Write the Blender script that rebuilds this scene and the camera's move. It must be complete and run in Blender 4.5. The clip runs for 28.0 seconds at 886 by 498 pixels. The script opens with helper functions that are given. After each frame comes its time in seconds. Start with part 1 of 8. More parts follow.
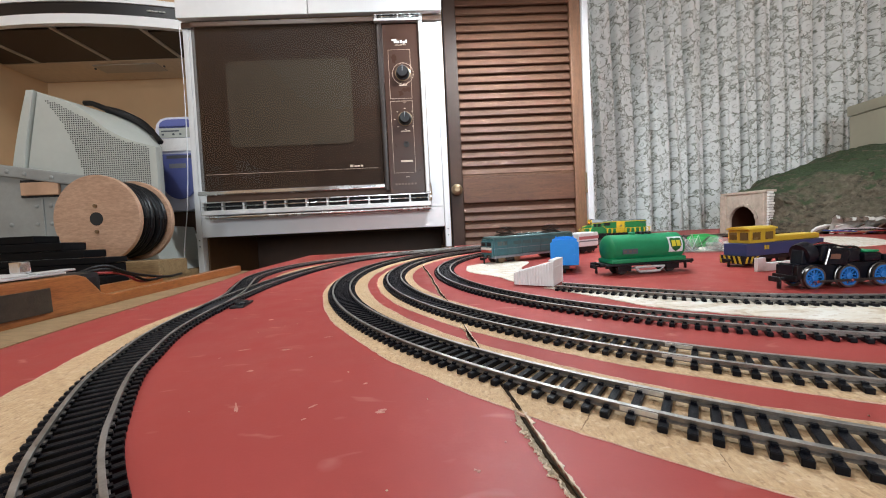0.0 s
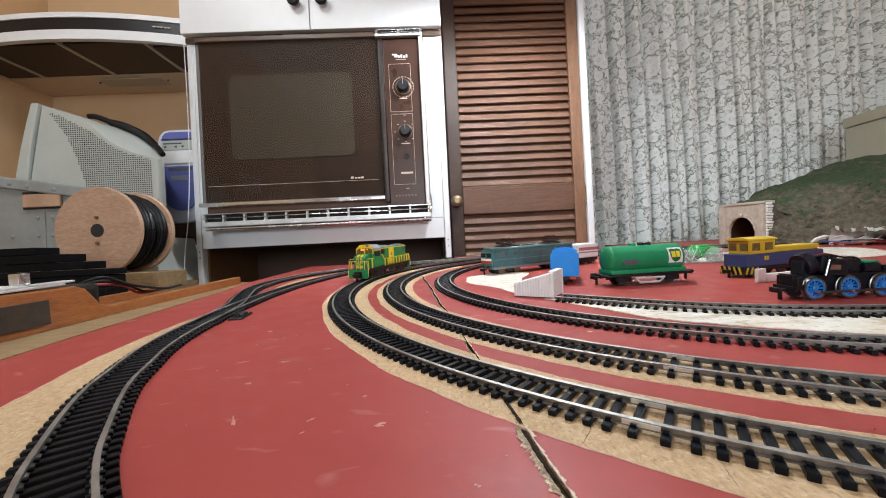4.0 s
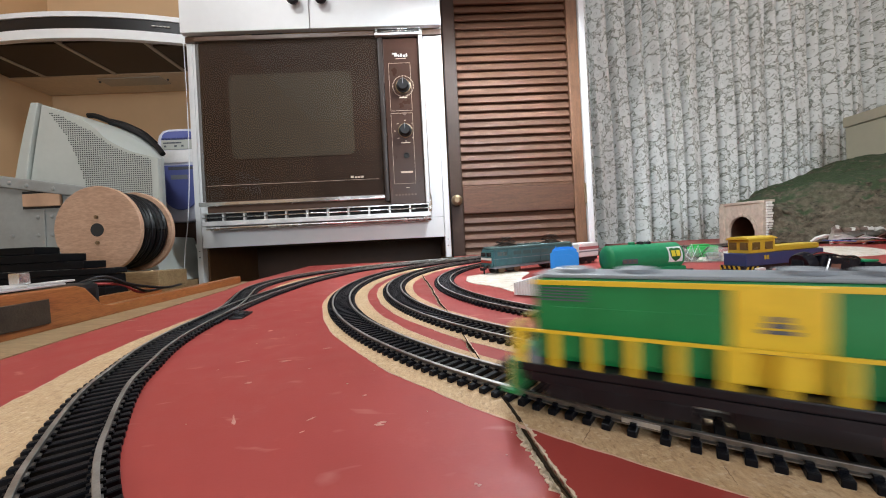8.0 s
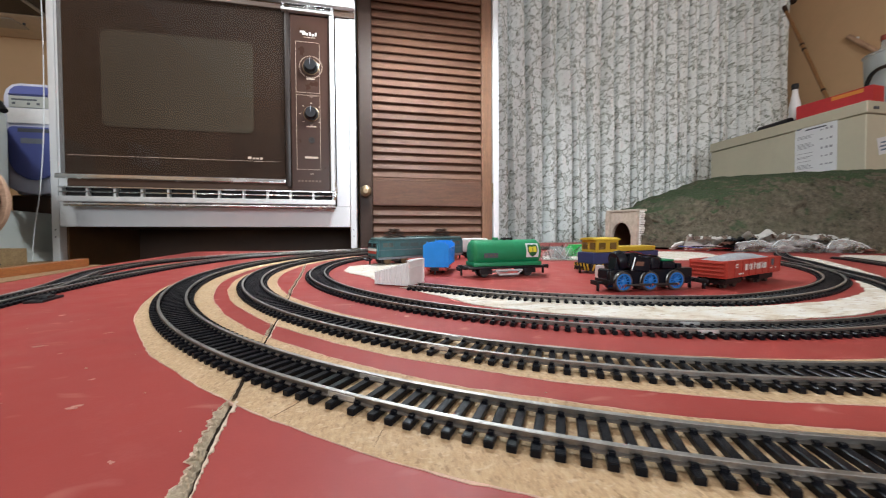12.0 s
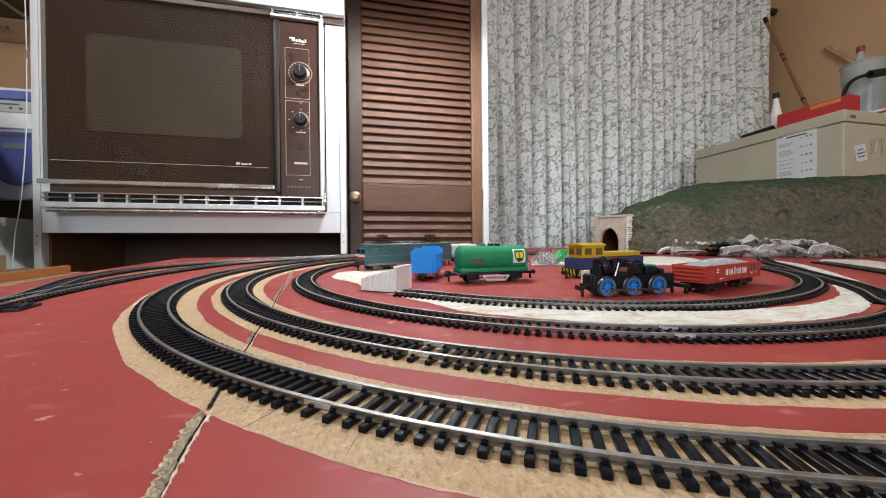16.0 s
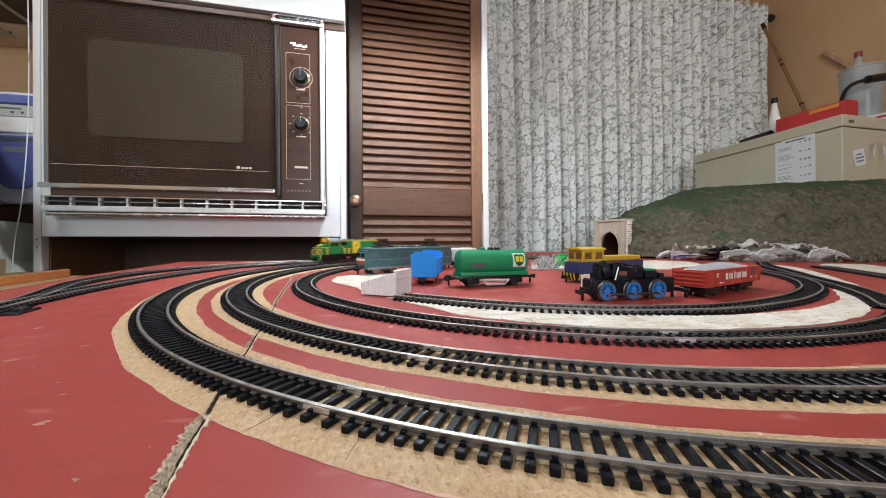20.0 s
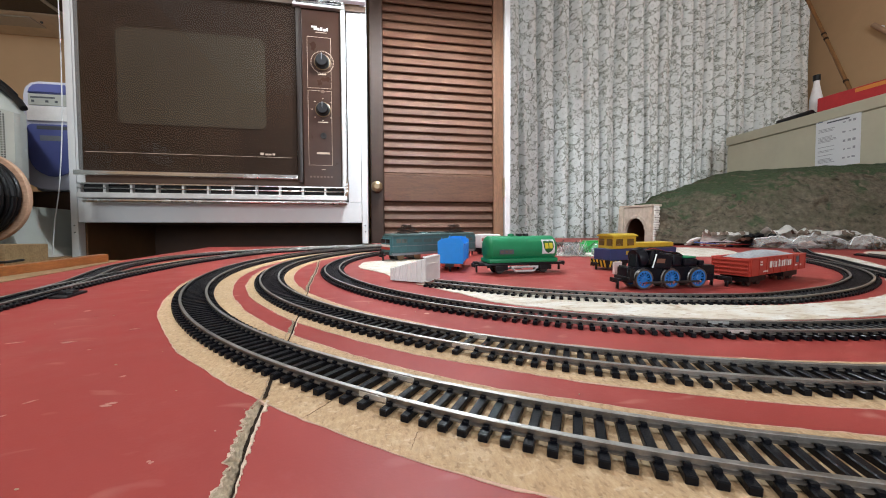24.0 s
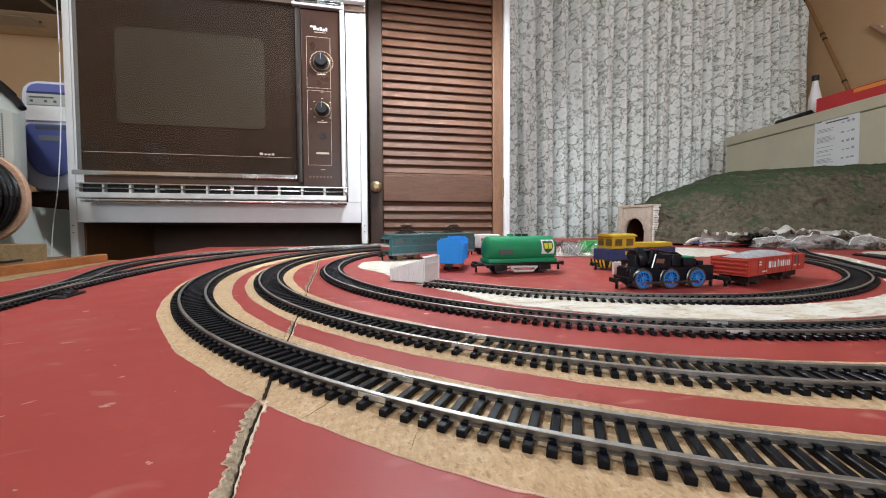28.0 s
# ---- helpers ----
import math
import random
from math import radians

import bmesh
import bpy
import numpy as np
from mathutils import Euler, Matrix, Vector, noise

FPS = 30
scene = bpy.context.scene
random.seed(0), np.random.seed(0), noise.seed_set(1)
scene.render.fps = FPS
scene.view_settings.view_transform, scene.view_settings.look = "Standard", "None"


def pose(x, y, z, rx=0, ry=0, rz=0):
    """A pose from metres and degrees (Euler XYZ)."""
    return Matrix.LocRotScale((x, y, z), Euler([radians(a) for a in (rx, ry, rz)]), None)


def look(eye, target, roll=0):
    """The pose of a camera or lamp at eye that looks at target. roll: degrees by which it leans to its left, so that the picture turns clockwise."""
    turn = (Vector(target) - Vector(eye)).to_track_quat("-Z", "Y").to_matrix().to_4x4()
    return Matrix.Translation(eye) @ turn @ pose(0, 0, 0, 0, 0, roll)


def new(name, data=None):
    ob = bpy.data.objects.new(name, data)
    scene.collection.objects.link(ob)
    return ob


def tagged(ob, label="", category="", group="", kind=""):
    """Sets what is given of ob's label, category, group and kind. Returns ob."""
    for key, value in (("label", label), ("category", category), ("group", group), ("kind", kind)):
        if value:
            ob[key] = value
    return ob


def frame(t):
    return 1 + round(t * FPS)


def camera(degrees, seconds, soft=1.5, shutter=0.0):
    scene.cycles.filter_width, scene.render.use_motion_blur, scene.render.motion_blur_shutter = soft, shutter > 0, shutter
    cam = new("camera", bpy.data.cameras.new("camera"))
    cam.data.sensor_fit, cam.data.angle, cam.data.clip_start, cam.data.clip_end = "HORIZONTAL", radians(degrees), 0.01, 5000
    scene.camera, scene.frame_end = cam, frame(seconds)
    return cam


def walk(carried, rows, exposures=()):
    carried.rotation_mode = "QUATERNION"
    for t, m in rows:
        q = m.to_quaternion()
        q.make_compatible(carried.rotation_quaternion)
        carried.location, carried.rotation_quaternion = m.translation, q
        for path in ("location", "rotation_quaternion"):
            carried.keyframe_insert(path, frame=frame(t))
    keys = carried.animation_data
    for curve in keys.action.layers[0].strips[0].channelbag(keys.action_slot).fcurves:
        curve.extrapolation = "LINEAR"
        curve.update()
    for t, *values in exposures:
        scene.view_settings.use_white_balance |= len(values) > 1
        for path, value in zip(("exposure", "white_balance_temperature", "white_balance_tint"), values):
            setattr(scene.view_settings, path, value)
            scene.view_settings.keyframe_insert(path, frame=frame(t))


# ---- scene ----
import itertools

# ---------------------------------------------------------------- camera
cam = camera(100.85, 28.0, soft=1.0, shutter=0.6)
PATH = [
    (0.0, -0.0001, 0.0002, 0.0701, -1.71, -4.17, 2.74),
    (0.5, -0.0001, -0.0000, 0.0701, -1.71, -3.30, 2.75),
    (1.0, -0.0001, 0.0000, 0.0701, -1.70, -3.88, 2.77),
    (1.5, -0.0000, 0.0000, 0.0701, -1.71, -3.18, 2.75),
    (2.0, -0.0001, 0.0001, 0.0701, -1.71, -2.97, 2.80),
    (2.5, -0.0000, -0.0000, 0.0701, -1.71, -2.83, 2.80),
    (3.0, 0.0000, 0.0000, 0.0701, -1.72, -2.53, 2.77),
    (3.5, 0.0000, -0.0000, 0.0701, -1.71, -2.45, 2.80),
    (5.5, 0.0000, 0.0000, 0.0701, -1.70, -2.37, 2.78),
    (6.0, 0.0000, -0.0000, 0.0701, -1.71, -2.45, 2.80),
    (6.5, 0.0000, 0.0000, 0.0702, -1.71, -2.77, 2.76),
    (7.0, 0.0000, 0.0001, 0.0702, -1.69, -3.07, 2.78),
    (7.5, 0.0000, -0.0000, 0.0701, -1.71, -2.45, 2.80),
    (8.0, 0.0000, -0.0000, 0.0701, -1.71, -2.54, 2.82),
    (8.5, 0.0000, 0.0000, 0.0702, -1.70, -2.42, 2.82),
    (9.0, -0.0001, 0.0001, 0.0701, -1.71, -2.98, 2.79),
    (9.5, 0.0000, 0.0000, 0.0702, -1.71, -2.72, 2.80),
    (10.0, -0.0000, 0.0001, 0.0701, -1.71, -3.19, 2.74),
    (10.5, -0.0000, 0.0000, 0.0702, -1.70, -3.47, 2.76),
    (11.0, 0.0012, 0.0106, 0.0725, -4.36, -5.27, 3.76),
    (11.5, 0.0639, 0.0052, 0.0624, -8.58, -4.90, 0.02),
    (12.0, 0.0749, -0.0099, 0.0618, -11.92, -3.53, -0.13),
    (12.5, 0.0800, -0.0130, 0.0617, -13.18, -1.72, -0.11),
    (14.5, 0.0802, -0.0127, 0.0629, -13.16, -2.62, -0.09),
    (15.0, 0.0802, -0.0127, 0.0629, -13.16, -2.75, -0.10),
    (15.5, 0.0802, -0.0129, 0.0625, -13.15, -2.57, -0.07),
    (16.0, 0.0802, -0.0128, 0.0628, -13.15, -2.70, -0.05),
    (16.5, 0.0801, -0.0128, 0.0628, -13.15, -2.87, -0.10),
    (17.0, 0.0802, -0.0127, 0.0629, -13.16, -2.75, -0.10),
    (17.5, 0.0801, -0.0128, 0.0627, -13.18, -2.38, -0.10),
    (18.0, 0.0801, -0.0127, 0.0629, -13.18, -2.37, -0.09),
    (18.5, 0.0801, -0.0128, 0.0629, -13.17, -2.24, -0.07),
    (19.0, 0.0801, -0.0129, 0.0627, -13.17, -2.23, -0.06),
    (19.5, 0.0801, -0.0129, 0.0628, -13.17, -2.10, -0.09),
    (20.0, 0.0801, -0.0129, 0.0629, -13.17, -2.09, -0.10),
    (20.5, 0.0801, -0.0129, 0.0627, -13.16, -2.30, -0.08),
    (21.0, 0.0741, -0.0112, 0.0629, -12.44, -1.77, -0.11),
    (21.5, 0.0675, -0.0041, 0.0621, -10.10, -5.78, -0.12),
    (22.0, 0.0676, -0.0048, 0.0624, -10.02, -5.06, -0.12),
    (22.5, 0.0674, -0.0054, 0.0628, -10.11, -3.82, -0.12),
    (24.5, 0.0673, -0.0056, 0.0627, -10.73, -4.35, -0.11),
    (25.0, 0.0673, -0.0057, 0.0625, -10.72, -3.76, -0.12),
    (25.5, 0.0673, -0.0057, 0.0625, -10.72, -3.76, -0.12),
    (26.0, 0.0673, -0.0056, 0.0626, -10.72, -3.52, -0.14),
    (26.5, 0.0673, -0.0056, 0.0627, -10.71, -4.02, -0.11),
    (27.0, 0.0672, -0.0056, 0.0626, -10.73, -4.31, -0.12),
    (27.5, 0.0672, -0.0057, 0.0627, -10.72, -4.01, -0.12),
    (28.0, 0.0673, -0.0055, 0.0629, -10.73, -4.27, -0.12),
]
walk(cam, [(t, pose(x, y, z, 90 + pitch, roll, yaw)) for t, x, y, z, yaw, pitch, roll in PATH],
     exposures=[(0.0, 0.0), (28.0, 0.0)])

# ---------------------------------------------------------------- light
world = bpy.data.worlds.new("room_air")
world.use_nodes = True
world.node_tree.nodes["Background"].inputs[0].default_value = (0.9, 0.95, 1.0, 1)
world.node_tree.nodes["Background"].inputs[1].default_value = 0.006
scene.world = world


def area_lamp(name, at, target, sx, sy, watts, colour):
    lamp = bpy.data.lights.new(name, "AREA")
    lamp.shape, lamp.size, lamp.size_y, lamp.energy, lamp.color = "RECTANGLE", sx, sy, watts, colour
    ob = new(name, lamp)
    ob.matrix_world = look(at, target)
    return ob


# Two unseen ceiling battens, added to fill the left side and right wall.
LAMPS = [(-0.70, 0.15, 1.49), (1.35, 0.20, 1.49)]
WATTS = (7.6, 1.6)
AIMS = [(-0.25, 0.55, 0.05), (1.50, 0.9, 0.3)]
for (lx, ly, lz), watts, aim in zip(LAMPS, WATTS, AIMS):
    area_lamp("fill_lamp_light", (lx, ly, lz - 0.09), aim, 0.62, 0.16, watts, (0.93, 0.97, 1.0))
# an unseen work lamp, added over the layout where the cast shadows point
PENDANT = (0.21, 0.76, 0.70)
bulb = bpy.data.lights.new("pendant_light", "POINT")
bulb.energy, bulb.color, bulb.shadow_soft_size = 22.0, (0.84, 0.94, 1.0), 0.045
new("pendant_light", bulb).matrix_world = pose(PENDANT[0], PENDANT[1], PENDANT[2] + 0.036)
# cool fill for the upright fronts, from an unseen window added opposite the oven
area_lamp("window_fill_light", (0.15, -2.27, 0.60), (0.0, 1.0, 0.20), 1.1, 0.95, 40.0, (0.85, 0.93, 1.0))

# ---------------------------------------------------------------- materials


def tree(name):
    m = bpy.data.materials.new(name)
    m.use_nodes = True
    nt = m.node_tree
    return m, nt, nt.nodes["Principled BSDF"]


def node(nt, kind, **kw):
    n = nt.nodes.new(kind)
    for k, v in kw.items():
        if k in n.inputs:
            n.inputs[k].default_value = v
    return n


def ramp(nt, src, stops):
    n = nt.nodes.new("ShaderNodeValToRGB")
    el = n.color_ramp.elements
    while len(el) < len(stops):
        el.new(0.5)
    for e, (p, c) in zip(el, stops):
        e.position, e.color = p, (*c, 1) if len(c) == 3 else c
    nt.links.new(src, n.inputs[0])
    return n


def coords(nt, scale=(1, 1, 1), shift=None):
    tc = nt.nodes.new("ShaderNodeTexCoord")
    mp = nt.nodes.new("ShaderNodeMapping")
    mp.inputs["Scale"].default_value = scale
    nt.links.new(tc.outputs["Object"], mp.inputs[0])
    return mp.outputs[0]


def mix(nt, fac, a, b, kind="MIX"):
    n = nt.nodes.new("ShaderNodeMix")
    n.data_type, n.blend_type = "RGBA", kind
    for sock, v in ((0, fac), (6, a), (7, b)):
        if isinstance(v, (int, float)):
            n.inputs[sock].default_value = v
        elif isinstance(v, tuple):
            n.inputs[sock].default_value = (*v, 1)
        else:
            nt.links.new(v, n.inputs[sock])
    return n.outputs[2]


def noise_at(nt, vec, scale, detail=4, rough=0.55, distort=0.0):
    n = node(nt, "ShaderNodeTexNoise", Scale=scale, Detail=detail, Roughness=rough, Distortion=distort)
    nt.links.new(vec, n.inputs["Vector"])
    return n.outputs[0]


def bump(nt, bsdf, height, strength, dist):
    b = node(nt, "ShaderNodeBump", Strength=strength, Distance=dist)
    nt.links.new(height, b.inputs["Height"])
    nt.links.new(b.outputs[0], bsdf.inputs["Normal"])


def plain(name, colour, rough=0.5, metal=0.0, var=0.18, scale=60.0, relief=0.0, coat=0.0, grime=0.25, spec=0.5):
    """Paint, plastic or metal: two scales of tone, uneven gloss and faint relief."""
    m, nt, b = tree(name)
    v = coords(nt)
    fine, broad = noise_at(nt, v, scale * 6), noise_at(nt, v, scale)
    dark = tuple(c * (1 - var) for c in colour)
    light = tuple(min(1, c * (1 + var * 0.5)) for c in colour)
    col = ramp(nt, broad, [(0.3, dark), (0.7, light)])
    col2 = mix(nt, grime, col.outputs[0], ramp(nt, fine, [(0.35, tuple(c * 0.7 for c in colour)), (0.6, colour)]).outputs[0])
    nt.links.new(col2, b.inputs["Base Color"])
    r = ramp(nt, broad, [(0.2, (max(0, rough - 0.09),) * 3), (0.8, (min(1, rough + 0.12),) * 3)])
    nt.links.new(r.outputs[0], b.inputs["Roughness"])
    b.inputs["Metallic"].default_value = metal
    b.inputs["Coat Weight"].default_value = coat
    b.inputs["Specular IOR Level"].default_value = spec
    if relief:
        bump(nt, b, fine, 0.4, relief)
    return m


def timber(name, dark, light, scale=(30, 4, 30), rough=0.45, relief=0.0004, rand=0.12):
    """Grain that runs along the second axis of the object."""
    m, nt, b = tree(name)
    v = coords(nt, scale)
    grain = noise_at(nt, v, 3.0, 6, 0.62, 1.2)
    fine = noise_at(nt, coords(nt, tuple(s * 6 for s in scale)), 4.0, 3)
    col = ramp(nt, grain, [(0.28, dark), (0.5, tuple((a + c) / 2 for a, c in zip(dark, light))), (0.72, light)])
    col2 = mix(nt, 0.35, col.outputs[0], ramp(nt, fine, [(0.35, tuple(c * 0.6 for c in dark)), (0.65, light)]).outputs[0])
    oi = nt.nodes.new("ShaderNodeObjectInfo")
    hsv = nt.nodes.new("ShaderNodeHueSaturation")
    mr = node(nt, "ShaderNodeMapRange")
    mr.inputs[3].default_value, mr.inputs[4].default_value = 1 - rand, 1 + rand
    nt.links.new(oi.outputs["Random"], mr.inputs[0])
    nt.links.new(mr.outputs[0], hsv.inputs["Value"])
    nt.links.new(col2, hsv.inputs["Color"])
    nt.links.new(hsv.outputs[0], b.inputs["Base Color"])
    b.inputs["Roughness"].default_value = rough
    bump(nt, b, fine, 0.35, relief)
    return m


def red_paint():
    m, nt, b = tree("red_floor_paint")
    v = coords(nt)
    broad, mid, fine = noise_at(nt, v, 5, 5), noise_at(nt, v, 38, 5, 0.6), noise_at(nt, v, 900, 3)
    base = ramp(nt, broad, [(0.3, (0.300, 0.043, 0.037)), (0.7, (0.335, 0.052, 0.045))])
    c = mix(nt, 0.22, base.outputs[0], ramp(nt, mid, [(0.35, (0.26, 0.040, 0.034)), (0.7, (0.37, 0.074, 0.062))]).outputs[0])
    scuff = noise_at(nt, coords(nt, (1, 2.2, 1)), 42, 2, 0.4, 0.6)
    mask = ramp(nt, scuff, [(0.66, (0, 0, 0)), (0.80, (0.6,) * 3)])
    c = mix(nt, mask.outputs[0], c, (0.55, 0.26, 0.21))
    chips = node(nt, "ShaderNodeTexVoronoi", Scale=26.0)
    nt.links.new(v, chips.inputs["Vector"])
    spots = ramp(nt, chips.outputs["Distance"], [(0.035, (0.9,) * 3), (0.06, (0, 0, 0))])
    keep = ramp(nt, noise_at(nt, v, 12, 1), [(0.55, (0, 0, 0)), (0.6, (1, 1, 1))])
    k = mix(nt, 1.0, spots.outputs[0], keep.outputs[0], "MULTIPLY")
    c = mix(nt, k, c, (0.66, 0.42, 0.32))
    scratch = noise_at(nt, coords(nt, (260, 18, 1)), 1.0, 2, 0.5, 0.4)
    where = ramp(nt, noise_at(nt, v, 9, 2), [(0.56, (0, 0, 0)), (0.66, (1, 1, 1))])
    line = mix(nt, 1.0, ramp(nt, scratch, [(0.72, (0, 0, 0)), (0.78, (0.7,) * 3)]).outputs[0], where.outputs[0], "MULTIPLY")
    c = mix(nt, line, c, (0.62, 0.34, 0.27))
    dusty = ramp(nt, noise_at(nt, v, 14, 6, 0.75), [(0.54, (0, 0, 0)), (0.74, (0.20,) * 3)])
    c = mix(nt, dusty.outputs[0], c, (0.46, 0.17, 0.14))
    nt.links.new(c, b.inputs["Base Color"])
    r = ramp(nt, mid, [(0.3, (0.42,) * 3), (0.75, (0.58,) * 3)])
    nt.links.new(r.outputs[0], b.inputs["Roughness"])
    b.inputs["Specular IOR Level"].default_value = 0.20
    bump(nt, b, mix(nt, 0.4, mid, fine), 0.2, 0.0004)
    return m


def chipboard():
    m, nt, b = tree("bare_chipboard")
    v = coords(nt)
    vo = node(nt, "ShaderNodeTexVoronoi", Scale=1300.0)
    nt.links.new(coords(nt, (1, 0.5, 1)), vo.inputs["Vector"])
    flake = ramp(nt, vo.outputs["Color"], [(0.1, (0.34, 0.215, 0.115)), (0.5, (0.50, 0.33, 0.175)), (0.9, (0.62, 0.46, 0.29))])
    broad = ramp(nt, noise_at(nt, v, 24, 4), [(0.3, (0.42, 0.275, 0.15)), (0.7, (0.54, 0.385, 0.235))])
    c = mix(nt, 0.55, flake.outputs[0], broad.outputs[0])
    chip = ramp(nt, noise_at(nt, coords(nt, (1, 0.45, 1)), 620, 4, 0.8), [(0.34, (0.30, 0.185, 0.10)), (0.5, (0.50, 0.33, 0.175)), (0.68, (0.66, 0.48, 0.29))])
    c = mix(nt, 0.45, c, chip.outputs[0])
    c = mix(nt, ramp(nt, noise_at(nt, v, 330, 3, 0.7), [(0.62, (0, 0, 0)), (0.72, (0.6,) * 3)]).outputs[0], c, (0.22, 0.125, 0.06))
    dust = ramp(nt, noise_at(nt, v, 60, 3, 0.6), [(0.55, (0, 0, 0)), (0.75, (0.35,) * 3)])
    c = mix(nt, dust.outputs[0], c, (0.66, 0.52, 0.36))
    nt.links.new(c, b.inputs["Base Color"])
    strand = ramp(nt, noise_at(nt, coords(nt, (1, 0.55, 1)), 620, 2, 0.5), [(0.60, (0, 0, 0)), (0.68, (0.55,) * 3)])
    c2 = mix(nt, strand.outputs[0], c, (0.24, 0.135, 0.065))
    pale = ramp(nt, noise_at(nt, coords(nt, (0.6, 1, 1)), 560, 2, 0.5), [(0.61, (0, 0, 0)), (0.70, (0.35,) * 3)])
    nt.links.new(mix(nt, pale.outputs[0], c2, (0.74, 0.60, 0.42)), b.inputs["Base Color"])
    b.inputs["Roughness"].default_value = 0.8
    bump(nt, b, noise_at(nt, v, 700, 3, 0.7), 0.5, 0.0006)
    return m


def pale_board():
    m, nt, b = tree("scraped_pale_board")
    v = coords(nt, (1, 2.5, 1))
    c = ramp(nt, noise_at(nt, v, 30, 6, 0.65, 0.8), [(0.3, (0.46, 0.37, 0.26)), (0.44, (0.64, 0.57, 0.47)), (0.62, (0.76, 0.74, 0.69))])
    c2 = mix(nt, ramp(nt, noise_at(nt, v, 120, 3), [(0.58, (0, 0, 0)), (0.66, (0.7,) * 3)]).outputs[0], c.outputs[0], (0.34, 0.22, 0.12))
    nt.links.new(c2, b.inputs["Base Color"])
    b.inputs["Roughness"].default_value = 0.75
    bump(nt, b, noise_at(nt, v, 200, 3), 0.5, 0.0006)
    return m


def lace():
    """Flowered lace: solid petals and leaves, thin net between them."""
    m, nt, b = tree("lace_curtain")
    flat = nt.nodes.new("ShaderNodeUVMap")
    flat.uv_map = "cloth"

    def vec(op, a, c, scale=None):
        n = nt.nodes.new("ShaderNodeVectorMath")
        n.operation = op
        nt.links.new(a, n.inputs[0])
        if c is not None:
            nt.links.new(c, n.inputs[1])
        if scale is not None:
            n.inputs[3].default_value = scale
        return n.outputs[0]

    def calc(op, a, c=None, d=None):
        n = nt.nodes.new("ShaderNodeMath")
        n.operation = op
        for k, v in enumerate((a, c, d)):
            if isinstance(v, (int, float)):
                n.inputs[k].default_value = v
            elif v is not None:
                nt.links.new(v, n.inputs[k])
        return n.outputs[0]

    nz = node(nt, "ShaderNodeTexNoise", Scale=38.0, Detail=3.0)
    nt.links.new(flat.outputs[0], nz.inputs["Vector"])
    v = vec("ADD", flat.outputs[0], vec("SCALE", nz.outputs["Color"], None, 0.0045))

    def flower(scale, petals, size, line):
        vo = node(nt, "ShaderNodeTexVoronoi", Scale=scale, Randomness=0.85)
        vo.voronoi_dimensions = "2D"
        nt.links.new(v, vo.inputs["Vector"])
        turn = nt.nodes.new("ShaderNodeSeparateColor")
        nt.links.new(vo.outputs["Color"], turn.inputs[0])
        petal = calc("MULTIPLY_ADD", noise_at(nt, flat.outputs[0], scale * petals * 0.62, 1, 0.5), 2.0, -1.0)
        edge = calc("SUBTRACT", vo.outputs["Distance"], calc("MULTIPLY_ADD", petal, size * 0.55, calc("MULTIPLY_ADD", turn.outputs[1], size * 0.5, size * 0.8)))
        ring = ramp(nt, calc("ABSOLUTE", edge), [(line * 0.45, (1, 1, 1)), (line, (0, 0, 0))]).outputs[0]
        eye = ramp(nt, calc("ABSOLUTE", calc("SUBTRACT", vo.outputs["Distance"], size * 0.28)), [(line * 0.2, (0.55,) * 3), (line * 0.6, (0, 0, 0))]).outputs[0]
        outside = ramp(nt, edge, [(0.0, (0, 0, 0)), (line, (1, 1, 1))]).outputs[0]
        return ring, eye, outside

    r1, e1, o1 = flower(19.0, 6.0, 0.40, 0.055)
    r2, e2, o2 = flower(42.0, 5.0, 0.38, 0.080)
    net = node(nt, "ShaderNodeTexVoronoi", Scale=95.0)
    net.voronoi_dimensions, net.feature = "2D", "DISTANCE_TO_EDGE"
    nt.links.new(v, net.inputs["Vector"])
    net = ramp(nt, net.outputs["Distance"], [(0.06, (1.0,) * 3), (0.20, (0.35,) * 3)]).outputs[0]
    ground = mix(nt, 1.0, mix(nt, 1.0, o1, o2, "MULTIPLY"), net, "MULTIPLY")
    small = mix(nt, 1.0, mix(nt, 1.0, r2, e2, "LIGHTEN"), o1, "MULTIPLY")
    e = mix(nt, 1.0, mix(nt, 1.0, r1, e1, "LIGHTEN"), mix(nt, 1.0, small, ground, "LIGHTEN"), "LIGHTEN")
    broken = ramp(nt, noise_at(nt, v, 55, 3, 0.6), [(0.40, (0.10,) * 3), (0.56, (1, 1, 1))]).outputs[0]
    e = mix(nt, 1.0, e, broken, "MULTIPLY")
    tone = ramp(nt, noise_at(nt, v, 60, 3), [(0.3, (0.88, 0.91, 0.89)), (0.7, (0.94, 0.96, 0.95))])
    c = mix(nt, e, tone.outputs[0], (0.27, 0.29, 0.24))
    nt.links.new(c, b.inputs["Base Color"])
    b.inputs["Roughness"].default_value = 0.85
    return m


